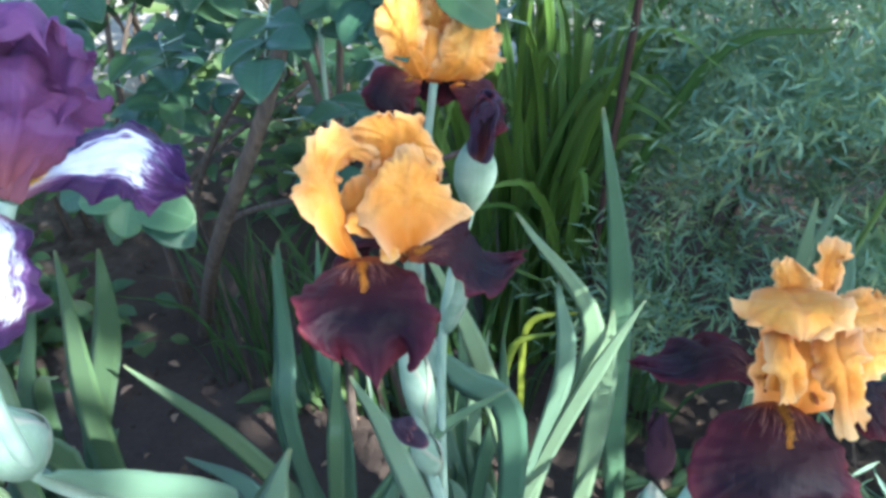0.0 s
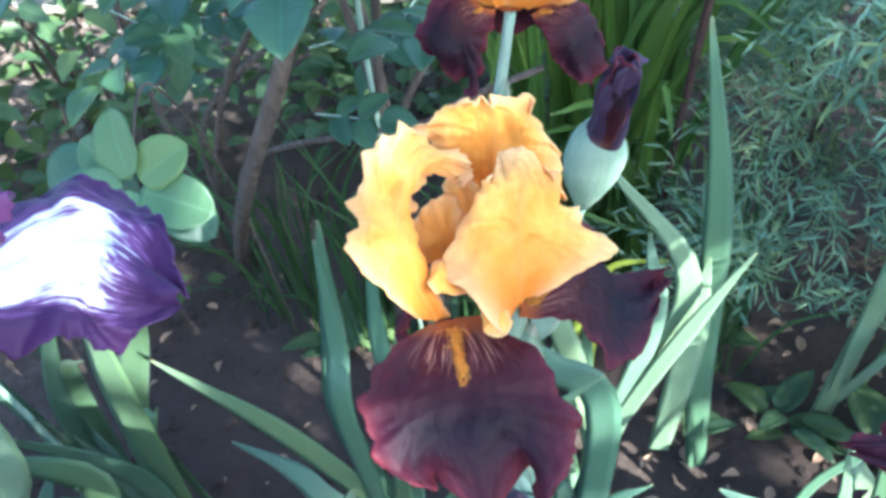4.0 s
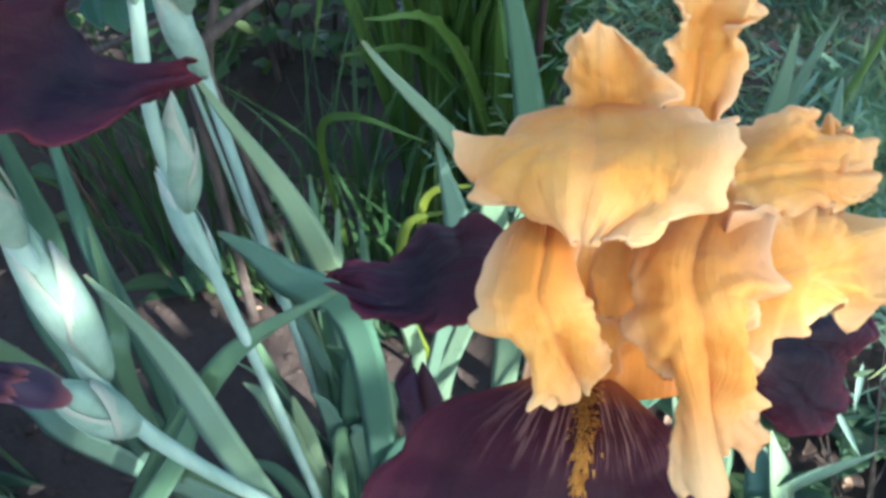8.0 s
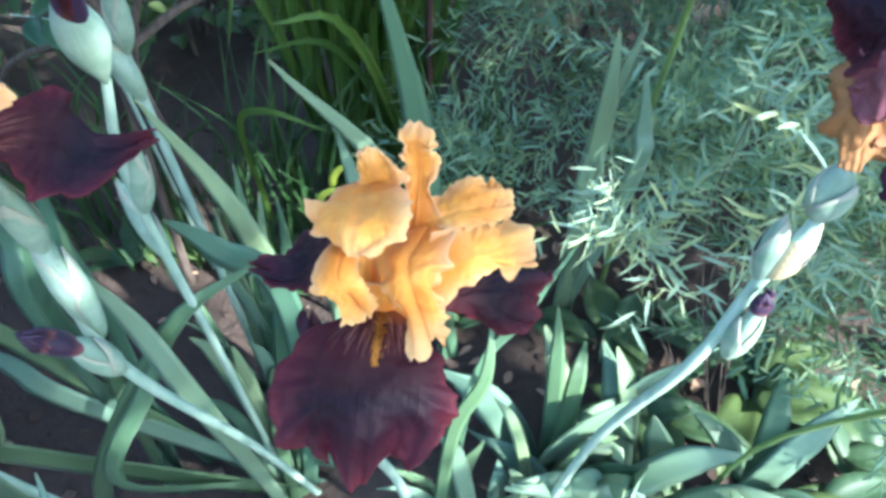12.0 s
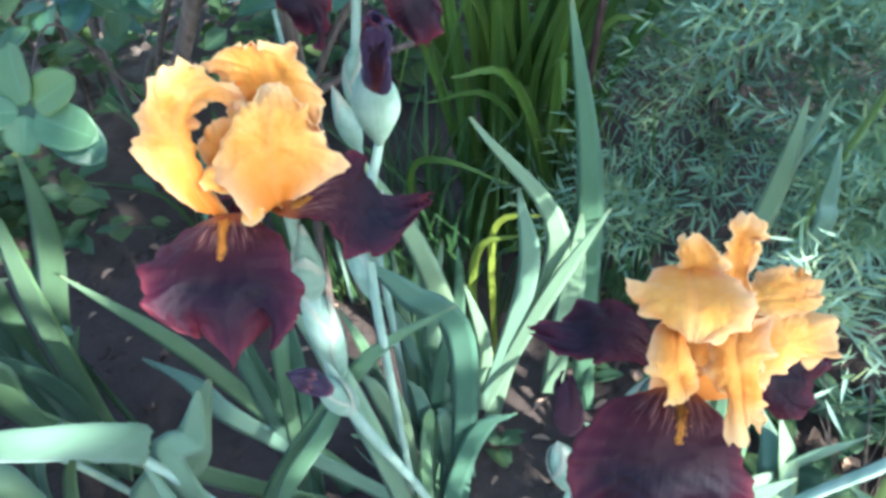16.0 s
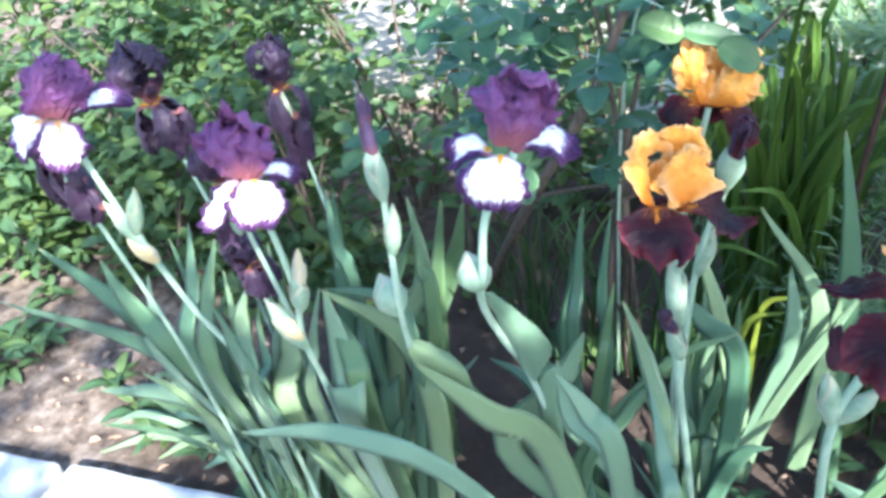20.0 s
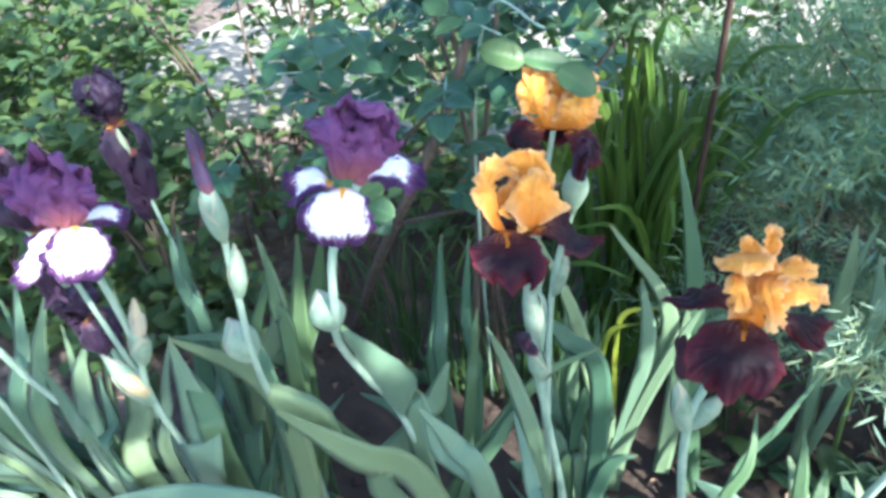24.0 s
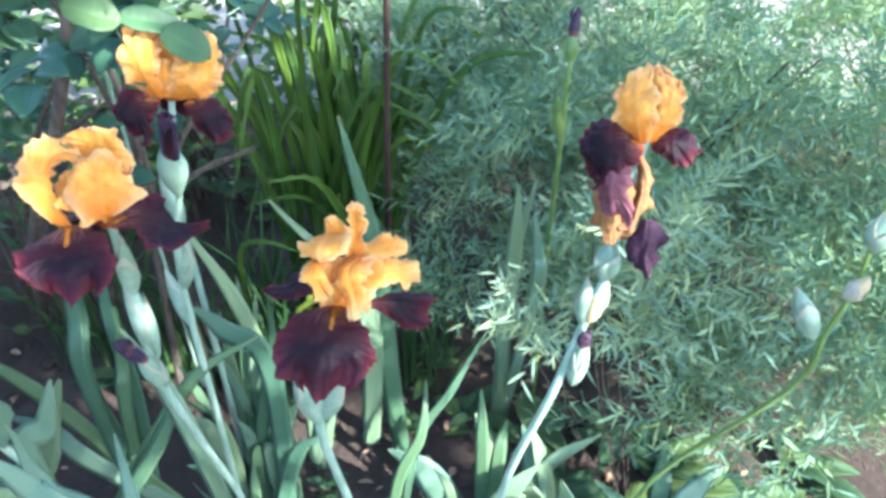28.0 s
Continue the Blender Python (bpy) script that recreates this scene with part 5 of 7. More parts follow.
# violet and white blooms
PLIC_LABEL = "bearded iris, plum-violet standards, violet-rimmed white falls"
iris_p3 = empty("iris_plant", (0.15, 0.90, 0.0), PLIC_LABEL + ", kinked stem", "iris", "violet and white irises")
P30 = (0.052, 0.866, 0.990)
stalk(iris_p3, [(0.110, 1.040, -0.01), (0.050, 1.000, 0.36), (0.006, 0.974, 0.587), (-0.002, 0.918, 0.700), (-0.002, 0.870, 0.795), (0.014, 0.847, 0.857), (0.026, 0.846, 0.930), P30], 0.0065, 0.0042)
flower(
    iris_p3, P30, (0.10, -0.05, 1), 0.88, [], [(80, None, 0.95, 0.35)], PLICATA, VIOLET, BEARD_YELLOW, 111,
    hand=(
        ("standard",
         [(-0.022, -0.002, 0.008), (-0.030, 0.001, 0.034), (-0.040, -0.001, 0.049), (-0.051, 0.002, 0.055)],
         [(-0.015, -0.004, 0.007), (-0.013, -0.008, 0.039), (-0.016, -0.002, 0.056), (-0.023, 0.011, 0.063)],
         [(-0.009, 0.001, 0.005), (-0.001, 0.002, 0.033), (0.000, 0.011, 0.046), (-0.007, 0.026, 0.055)], 0.0058, 11.0),
        ("standard",
         [(-0.012, -0.001, 0.006), (-0.003, 0.001, 0.034), (-0.003, 0.010, 0.048), (-0.005, 0.025, 0.052)],
         [(-0.002, 0.004, 0.004), (0.014, 0.007, 0.033), (0.015, 0.019, 0.050), (0.010, 0.038, 0.050)],
         [(0.003, 0.012, 0.003), (0.025, 0.021, 0.017), (0.031, 0.036, 0.023), (0.023, 0.051, 0.033)], 0.0058, 11.0),
        ("fall",
         [(-0.020, -0.009, -0.002), (-0.032, -0.034, -0.002), (-0.033, -0.051, -0.016), (-0.026, -0.051, -0.036)],
         [(-0.013, -0.005, -0.001), (-0.002, -0.030, 0.003), (0.001, -0.049, -0.012), (0.000, -0.054, -0.033)],
         [(-0.004, -0.002, -0.004), (0.017, -0.011, -0.006), (0.024, -0.025, -0.020), (0.017, -0.035, -0.038)], 0.0028, 5.5),
        ("fall",
         [(-0.024, -0.003, 0.001), (-0.045, 0.016, 0.014), (-0.063, 0.004, 0.012), (-0.067, -0.013, 0.001)],
         [(-0.020, -0.007, 0.001), (-0.040, -0.002, 0.008), (-0.054, -0.012, 0.003), (-0.062, -0.019, -0.004)],
         [(-0.019, -0.010, -0.001), (-0.033, -0.017, -0.002), (-0.046, -0.029, -0.010), (-0.053, -0.028, -0.014)], 0.0032, 5.5),
        ("fall",
         [(-0.004, 0.014, -0.003), (-0.004, 0.055, -0.002), (0.005, 0.084, -0.007), (0.028, 0.079, -0.017), (0.045, 0.062, -0.020)],
         [(-0.004, 0.007, -0.002), (0.005, 0.036, -0.002), (0.018, 0.057, -0.010), (0.030, 0.056, -0.016), (0.046, 0.053, -0.021)],
         [(-0.003, 0.002, -0.004), (0.006, 0.020, -0.007), (0.021, 0.029, -0.014), (0.030, 0.035, -0.024), (0.042, 0.044, -0.026)], 0.0034, 6.5),
    ),
)
pod(iris_p3, (0.005, 0.854, 0.825), (-0.012, 0.865, 0.868), 0.0210, SPATHE, bulge=0.45, seed=25)
def sheath(plant, left, mid, right, seed):
    """A boat-shaped leaf that clasps the stem."""
    P, U, V = lofted(left, mid, right, (0, 0, 0), 0.0009, 4.0, seed, 24, 15)
    thick(part("stem_leaf", sheet_mesh("stem_leaf", P, U, V), IRIS_PALE, plant, "pale boat-shaped leaf wrapping the stem"), 0.0012)


sheath(iris_p3, [(0.006, 0.858, 0.825), (0.001, 0.898, 0.745), (0.001, 0.938, 0.660), (0.008, 0.970, 0.580)],
       [(0.012, 0.855, 0.826), (0.019, 0.891, 0.754), (0.023, 0.935, 0.676), (0.013, 0.973, 0.593)],
       [(0.015, 0.860, 0.824), (0.024, 0.913, 0.754), (0.038, 0.968, 0.664), (0.017, 0.977, 0.606)], 1)
leaves_of(iris_p3, (0.13, 0.98), [
    (0.056, (0.036, 0.962, 0.450), (-0.035, 0.911, 0.572), (-0.108, 0.870, 0.668)),
    (0.036, (-0.016, 0.840, 0.480), (-0.173, 0.790, 0.598), (-0.394, 0.793, 0.515)),
    (0.020, (0.215, 0.830, 0.560), (0.205, 0.860, 0.640), (0.175, 0.911, 0.688)),
    (0.032, (0.024, 0.980, 0.525), (0.050, 0.990, 0.604), (0.072, 1.000, 0.671)),
    (0.026, (0.149, 0.900, 0.519), (0.077, 0.920, 0.594), (0.058, 0.930, 0.676)),
    (0.030, (0.160, 0.850, 0.600), (0.124, 0.850, 0.690), (0.087, 0.850, 0.733)),
], IRIS_PALE, seed=71, loose=0.12)
fan(iris_p3, (0.10, 0.92), 7, 0.52, 0.16, 73)

iris_bud = empty("iris_plant", (-0.26, 1.15, 0.0), "budded iris stem with a slim violet bud and round pale spathes", "iris", "budded iris stems")
stalk(iris_bud, [(-0.262, 1.150, -0.01), (-0.200, 1.030, 0.45), (-0.147, 0.925, 0.620), (-0.113, 0.866, 0.755), (-0.101, 0.856, 0.880), (-0.093, 0.850, 0.950)], 0.006, 0.004)
pod(iris_bud, (-0.095, 0.850, 0.925), (-0.104, 0.856, 0.995), 0.0125, SPATHE, seed=27)
bud(iris_bud, (-0.100, 0.854, 0.965), (-0.110, 0.861, 1.040), 0.0085, BUD_VIOLET, "slim furled grey-violet bud", 28)
pod(iris_bud, (-0.117, 0.868, 0.751), (-0.143, 0.878, 0.803), 0.0235, SPATHE, bulge=0.46, seed=29)
pod(iris_bud, (-0.102, 0.858, 0.850), (-0.084, 0.850, 0.925), 0.0095, SPATHE, seed=30)

sheath(iris_bud, [(-0.067, 0.935, 0.579), (-0.086, 0.942, 0.618), (-0.108, 0.927, 0.651), (-0.138, 0.907, 0.683)],
       [(-0.063, 0.926, 0.577), (-0.074, 0.920, 0.623), (-0.098, 0.908, 0.652), (-0.127, 0.893, 0.682)],
       [(-0.072, 0.922, 0.569), (-0.098, 0.913, 0.595), (-0.115, 0.900, 0.630), (-0.137, 0.886, 0.664)], 2)
iris_p2 = empty("iris_plant", (-0.24, 0.98, 0.0), PLIC_LABEL + ", beside withered blooms", "iris", "violet and white irises")
P20 = (-0.226, 0.795, 0.962)
stalk(iris_p2, [(-0.240, 0.960, -0.01), (-0.265, 0.885, 0.490), (-0.268, 0.850, 0.677), (-0.248, 0.840, 0.774), (-0.238, 0.820, 0.887), P20], 0.006, 0.004)
flower(
    iris_p2, P20, (-0.10, -0.05, 1), 0.8, [], [(85, None, 1.0, 0.35)], PLICATA, VIOLET, BEARD_YELLOW, 131, False,
    hand=(
        ("standard",
         [(-0.011, -0.002, 0.000), (-0.019, -0.017, 0.018), (-0.032, -0.020, 0.041), (-0.043, -0.006, 0.058)],
         [(-0.004, -0.001, 0.003), (-0.002, -0.014, 0.031), (-0.012, -0.012, 0.053), (-0.022, 0.006, 0.062)],
         [(-0.001, 0.004, 0.000), (0.000, 0.003, 0.031), (-0.004, 0.009, 0.049), (-0.010, 0.020, 0.053)], 0.0052, 11.0),
        ("standard",
         [(-0.004, 0.002, 0.001), (0.001, 0.003, 0.029), (-0.001, 0.010, 0.045), (-0.007, 0.022, 0.049)],
         [(0.002, 0.005, 0.000), (0.017, 0.004, 0.029), (0.016, 0.017, 0.046), (0.005, 0.031, 0.050)],
         [(0.005, 0.012, -0.003), (0.021, 0.017, 0.012), (0.021, 0.031, 0.027), (0.008, 0.043, 0.038)], 0.0052, 11.0),
        ("fall",
         [(-0.004, -0.002, 0.000), (0.002, -0.026, 0.000), (0.003, -0.040, -0.011), (0.010, -0.041, -0.032)],
         [(0.002, 0.005, -0.001), (0.028, -0.012, 0.001), (0.035, -0.027, -0.012), (0.030, -0.037, -0.036)],
         [(0.006, 0.010, -0.004), (0.035, 0.009, -0.005), (0.047, 0.004, -0.021), (0.041, -0.012, -0.038)], 0.0028, 5.5),
        ("fall",
         [(0.002, 0.017, -0.002), (-0.003, 0.049, 0.001), (0.003, 0.065, -0.010), (0.015, 0.072, -0.019)],
         [(0.003, 0.013, -0.002), (0.004, 0.037, -0.005), (0.012, 0.053, -0.014), (0.021, 0.060, -0.021)],
         [(0.005, 0.010, -0.003), (0.009, 0.025, -0.007), (0.019, 0.037, -0.018), (0.025, 0.048, -0.023)], 0.0028, 6.0),
        ("fall",
         [(-0.010, 0.000, 0.002), (-0.033, -0.007, -0.005), (-0.045, -0.018, -0.023), (-0.054, -0.031, -0.035)],
         [(-0.005, -0.004, -0.001), (-0.016, -0.017, -0.011), (-0.025, -0.030, -0.026), (-0.034, -0.046, -0.040)],
         [(-0.001, -0.004, -0.002), (0.000, -0.021, -0.013), (-0.008, -0.032, -0.029), (-0.020, -0.047, -0.042)], 0.0032, 6.0),
    ),
)
pod(iris_p2, (-0.250, 0.842, 0.745), (-0.232, 0.836, 0.822), 0.0130, SPATHE, seed=31)
pod(iris_p2, (-0.236, 0.838, 0.790), (-0.222, 0.838, 0.850), 0.0090, PAPER, label="papery dry bract", seed=32)
pod(iris_p2, (-0.268, 0.850, 0.670), (-0.302, 0.835, 0.760), 0.0150, SPATHE, seed=33)
pod(iris_p2, (-0.266, 0.848, 0.690), (-0.285, 0.832, 0.735), 0.0130, PAPER, label="papery dry bract", seed=34)
leaves_of(iris_p2, (-0.24, 0.98), [
    (0.034, (-0.243, 1.000, 0.524), (-0.163, 1.000, 0.699), (-0.182, 1.020, 0.823)),
    (0.038, (-0.186, 0.850, 0.577), (-0.195, 0.855, 0.675), (-0.273, 0.914, 0.700)),
    (0.024, (-0.144, 0.920, 0.611), (-0.192, 0.950, 0.695), (-0.324, 0.970, 0.673)),
    (0.030, (-0.364, 1.050, 0.417), (-0.378, 1.080, 0.619), (-0.373, 1.100, 0.772)),
    (0.030, (-0.269, 0.980, 0.649), (-0.303, 1.000, 0.729), (-0.320, 1.020, 0.816)),
    (0.030, (-0.123, 0.950, 0.679), (-0.143, 0.970, 0.744), (-0.158, 1.000, 0.826)),
    (0.072, (-0.202, 0.833, 0.561), (-0.208, 0.856, 0.642), (-0.246, 0.886, 0.745)),
    (0.046, (-0.121, 0.912, 0.518), (-0.195, 0.969, 0.615), (-0.333, 0.970, 0.667)),
    (0.042, (-0.367, 0.879, 0.456), (-0.395, 0.934, 0.555), (-0.428, 0.976, 0.629)),
    (0.038, (-0.326, 0.894, 0.464), (-0.365, 0.955, 0.546), (-0.394, 1.031, 0.616)),
    (0.036, (-0.381, 0.851, 0.507), (-0.402, 0.890, 0.572), (-0.438, 0.929, 0.628)),
    (0.048, (-0.303, 0.946, 0.459), (-0.325, 1.043, 0.532), (-0.392, 1.111, 0.634)),
    (0.042, (-0.242, 0.959, 0.428), (-0.261, 1.025, 0.497), (-0.255, 1.070, 0.538)),
], seed=81)
fan(iris_p2, (-0.26, 0.98), 10, 0.60, 0.16, 83)

iris_p1 = empty("iris_plant", (-0.55, 0.98, 0.0), PLIC_LABEL + ", leaning", "iris", "violet and white irises")
P10 = (-0.455, 0.772, 1.015)
stalk(iris_p1, [(-0.440, 0.950, -0.01), (-0.436, 0.890, 0.500), (-0.454, 0.840, 0.697), (-0.453, 0.802, 0.843), (-0.460, 0.782, 0.957), P10], 0.0062, 0.004)
flower(
    iris_p1, P10, (-0.10, -0.05, 1), 0.8, [], [(85, None, 1.0, 0.35)], PLICATA, VIOLET, BEARD_YELLOW, 151, False,
    hand=(
        ("standard",
         [(-0.019, -0.011, 0.010), (-0.019, -0.022, 0.030), (-0.023, -0.019, 0.048), (-0.026, 0.004, 0.066)],
         [(-0.012, -0.008, 0.011), (0.000, -0.018, 0.039), (0.000, -0.008, 0.061), (-0.008, 0.019, 0.078)],
         [(-0.007, -0.003, 0.009), (0.003, -0.001, 0.036), (0.004, 0.011, 0.058), (-0.001, 0.028, 0.069)], 0.0056, 11.0),
        ("standard",
         [(-0.010, -0.006, 0.010), (0.004, 0.000, 0.036), (0.002, 0.012, 0.057), (-0.005, 0.023, 0.073)],
         [(-0.005, 0.000, 0.008), (0.019, 0.008, 0.030), (0.018, 0.021, 0.048), (0.004, 0.033, 0.065)],
         [(-0.006, 0.008, 0.006), (0.018, 0.021, 0.015), (0.019, 0.038, 0.025), (0.005, 0.047, 0.049)], 0.0056, 11.0),
        ("fall",
         [(-0.013, -0.012, 0.009), (0.001, -0.034, 0.003), (0.003, -0.048, -0.010), (0.005, -0.050, -0.032)],
         [(-0.007, -0.004, 0.008), (0.022, -0.021, 0.003), (0.030, -0.033, -0.011), (0.023, -0.041, -0.036)],
         [(-0.003, 0.003, 0.005), (0.025, 0.001, -0.007), (0.035, -0.005, -0.024), (0.026, -0.021, -0.043)], 0.0030, 5.5),
        ("fall",
         [(-0.011, 0.010, 0.007), (-0.019, 0.052, 0.018), (-0.012, 0.080, 0.018), (0.006, 0.098, 0.002)],
         [(-0.008, 0.005, 0.006), (-0.005, 0.041, 0.012), (0.001, 0.067, 0.007), (0.014, 0.088, -0.006)],
         [(-0.004, 0.000, 0.005), (0.001, 0.029, 0.005), (0.007, 0.054, 0.000), (0.015, 0.077, -0.011)], 0.0032, 6.0),
        ("fall",
         [(-0.021, -0.004, 0.012), (-0.039, -0.009, 0.021), (-0.051, -0.022, 0.017), (-0.054, -0.032, 0.008)],
         [(-0.018, -0.010, 0.010), (-0.025, -0.022, 0.009), (-0.030, -0.036, 0.002), (-0.037, -0.045, -0.010)],
         [(-0.013, -0.013, 0.008), (-0.008, -0.032, -0.003), (-0.012, -0.048, -0.017), (-0.016, -0.056, -0.031)], 0.0034, 6.0),
    ),
)
pod(iris_p1, (-0.452, 0.805, 0.830), (-0.480, 0.790, 0.905), 0.0105, SPATHE, seed=35)
pod(iris_p1, (-0.452, 0.815, 0.800), (-0.462, 0.790, 0.850), 0.0120, PAPER, label="papery dry bract", seed=36)
bud(iris_p1, (-0.480, 0.790, 0.890), (-0.490, 0.786, 0.925), 0.0060, BLACKISH, "small blackish-violet bud", 37)
pod(iris_p1, (-0.455, 0.800, 0.850), (-0.420, 0.800, 0.925), 0.0105, SPATHE, seed=38)
leaves_of(iris_p1, (-0.56, 1.0), [
    (0.050, (-0.584, 1.000, 0.220), (-0.816, 0.950, 0.439), (-1.227, 0.930, 0.461)),
    (0.064, (-0.597, 1.000, 0.223), (-0.878, 1.000, 0.456), (-1.114, 1.000, 0.578)),
    (0.056, (-0.558, 0.980, 0.251), (-0.762, 0.950, 0.318), (-1.004, 0.930, 0.271)),
    (0.040, (-0.678, 1.050, 0.148), (-0.897, 1.050, 0.316), (-1.033, 1.080, 0.482)),
    (0.040, (-0.630, 1.050, 0.149), (-0.772, 1.080, 0.359), (-0.817, 1.100, 0.597)),
    (0.028, (-0.547, 1.100, 0.250), (-0.573, 1.100, 0.456), (-0.760, 1.150, 0.548)),
    (0.026, (-0.634, 1.050, 0.254), (-0.652, 1.050, 0.414), (-0.671, 1.080, 0.558)),
    (0.044, (-0.589, 0.898, 0.493), (-0.598, 0.954, 0.625), (-0.623, 1.004, 0.719)),
    (0.040, (-0.488, 0.859, 0.520), (-0.522, 0.917, 0.642), (-0.534, 0.975, 0.722)),
    (0.044, (-0.612, 0.899, 0.485), (-0.698, 0.900, 0.595), (-0.764, 0.916, 0.673)),
    (0.036, (-0.311, 0.791, 0.614), (-0.346, 0.800, 0.688), (-0.387, 0.820, 0.735)),
    (0.038, (-0.424, 0.867, 0.495), (-0.476, 0.925, 0.595), (-0.497, 0.975, 0.632)),
    (0.038, (-0.650, 0.886, 0.485), (-0.689, 0.921, 0.563), (-0.724, 0.967, 0.616)),
], seed=91)
# old leaves lying on the soil, their sunlit paleness put into the colour
leaves_of(iris_p1, (-0.62, 1.05), [
    (0.026, (-0.78, 1.06, 0.03), (-0.90, 1.02, 0.06), (-0.98, 0.96, 0.02)),
    (0.028, (-0.74, 1.06, 0.03), (-0.91, 1.07, 0.08), (-1.06, 1.07, 0.03)),
    (0.024, (-0.90, 1.06, 0.02), (-1.08, 1.04, 0.06), (-1.20, 0.99, 0.02)),
    (0.022, (-0.84, 1.04, 0.02), (-1.01, 1.00, 0.05), (-1.14, 0.92, 0.02)),
    (0.030, (-0.68, 1.10, 0.03), (-0.77, 1.02, 0.07), (-0.85, 0.98, 0.02)),
    (0.026, (-0.95, 1.06, 0.02), (-1.10, 1.09, 0.07), (-1.22, 1.10, 0.03)),
], IRIS_PALE, seed=191, face=(0.0, -0.5, 1.0), loose=0.3)
fan(iris_p1, (-0.58, 1.0), 34, 0.50, 0.30, 93, None, (0.020, 0.036), (-0.06, 0.0))

# blackish blooms past their best
DARK_LABEL = "iris with blackish-violet bloom past its best"


def dark_iris(root, at, size, seed, lean, spent=()):
    plant = empty("iris_plant", (root[0], root[1], 0.0), DARK_LABEL, "iris", "dark irises")
    mid = ((root[0] + at[0]) / 2 + 0.02, (root[1] + at[1]) / 2, at[2] * 0.55)
    stalk(plant, [(root[0], root[1], -0.01), mid, at], 0.0055, 0.0035)
    rnd = random.Random(seed)
    a = rnd.uniform(0, 120)
    flower(plant, at, lean, size, [(a + 120 * k, [(0.0, 0.0), (0.020, 0.004), (0.034, -0.008), (0.042, -0.028), (0.042, -0.052), (0.034, -0.074)], 0.75, -0.6, 0.0) for k in range(3)],
           [(a + 60 + 120 * k, None, 0.85, 0.55) for k in range(3)], BLACKISH, BLACKISH, BEARD_YELLOW, seed, False)
    pod(plant, np.add(at, (0, 0, -0.07)), np.add(at, (0.004, 0, 0.0)), 0.010, SPATHE, seed=seed)
    for k, (dx, dz, s) in enumerate(spent):
        P, U, V = petal_points([(0.0, 0.0), (0.012, 0.004), (0.018, -0.014), (0.014, -0.036), (0.008, -0.056)], [0.006, 0.010, 0.016, 0.016, 0.009], -1.0, 0.4, 6.0, seed + k, 18, 13)
        for j in range(3):
            thick(part("withered_petal", sheet_mesh("withered_petal", placed(P * s, np.add(at, (dx, 0.0, dz)), 120 * j + 40 * k), U, V), BLACKISH, plant), 0.0008)
    fan(plant, root, 5, at[2] * 0.6, 0.14, seed + 5)


dark_iris((-0.70, 1.20), (-0.785, 1.150, 0.860), 1.25, 171, (-0.1, -0.1, 1), ((0.06, -0.01, 1.2), (0.03, -0.05, 1.0)))
dark_iris((-0.48, 1.24), (-0.522, 1.200, 0.885), 0.95, 173, (0.0, -0.1, 1), ((0.015, -0.05, 1.4), (0.0, -0.10, 1.3)))
dark_iris((-0.40, 1.00), (-0.437, 0.950, 0.710), 0.80, 175, (0.1, -0.3, 1), ((0.02, 0.0, 1.0), (-0.02, 0.03, 1.0)))
dark_iris((-0.62, 0.95), (-0.530, 0.790, 0.945), 0.60, 177, (-0.3, -0.2, 1), ((-0.02, 0.0, 1.1), (0.02, -0.02, 1.1)))
dark_iris((-0.33, 0.96), (-0.300, 0.830, 0.930), 0.60, 179, (-0.2, -0.1, 1), ((-0.02, -0.03, 1.1),))

# ---------------- other plants ----------------
lily = empty("daylily", (0.26, 1.85, 0.0), "clump of arching fresh green daylily leaves", "daylily")
rnd = random.Random(7)
for i in range(70):
    a = rnd.random() * 6.28
    h = rnd.uniform(0.45, 0.95)
    s = rnd.uniform(0.08, 0.42)
    x, y = 0.26 + rnd.uniform(-0.09, 0.09), 1.86 + rnd.uniform(-0.08, 0.10)
    dx, dy = math.cos(a) * s, math.sin(a) * s * 0.7
    drop = rnd.choice((1.0, 0.97, 0.85, 0.6))
    pts = [(x, y, -0.01), (x + dx * 0.2, y + dy * 0.2, h * 0.5), (x + dx * 0.55, y + dy * 0.55, h * 0.9), (x + dx, y + dy, h * drop)]
    part("leaf", blade_mesh("leaf", pts, rnd.uniform(0.012, 0.022), (rnd.uniform(-0.8, 0.8), -1, 0.6), 14, 0.45, rnd.uniform(-0.5, 0.5), 0.003, i), LILY_LEAF, lily)
leaves_of(lily, (0.25, 1.5), [
    (0.012, (0.250, 1.480, 0.300), (0.262, 1.460, 0.420), (0.330, 1.430, 0.470)),
    (0.014, (0.225, 1.470, 0.180), (0.235, 1.440, 0.380), (0.300, 1.420, 0.440)),
], YELLOWING, seed=5)

for gi, (gx, gy, gs) in enumerate(((0.02, 1.62, 1), (0.13, 1.72, 2), (-0.14, 1.66, 3), (0.18, 1.58, 4), (0.45, 1.66, 5), (-0.34, 1.72, 6))):
    tuft = empty("grass_tuft", (gx, gy, 0.0), "tuft of thin dark green grass blades", "grass", "grass tufts")
    rnd = random.Random(200 + gs)
    for i in range(26):
        a = rnd.random() * 6.28
        h = rnd.uniform(0.25, 0.55)
        s = rnd.uniform(0.04, 0.22)
        x, y = gx + rnd.uniform(-0.08, 0.08), gy + rnd.uniform(-0.06, 0.06)
        pts = [(x, y, -0.01), (x + math.cos(a) * s * 0.3, y + math.sin(a) * s * 0.3, h * 0.6), (x + math.cos(a) * s, y + math.sin(a) * s, h * rnd.uniform(0.8, 1.0))]
        part("blade", blade_mesh("blade", pts, rnd.uniform(0.005, 0.009), (rnd.uniform(-1, 1), -1, 0.3), 9, 0.3, rnd.uniform(-0.6, 0.6), 0.002, i, 0.5), GRASS_LEAF, tuft)
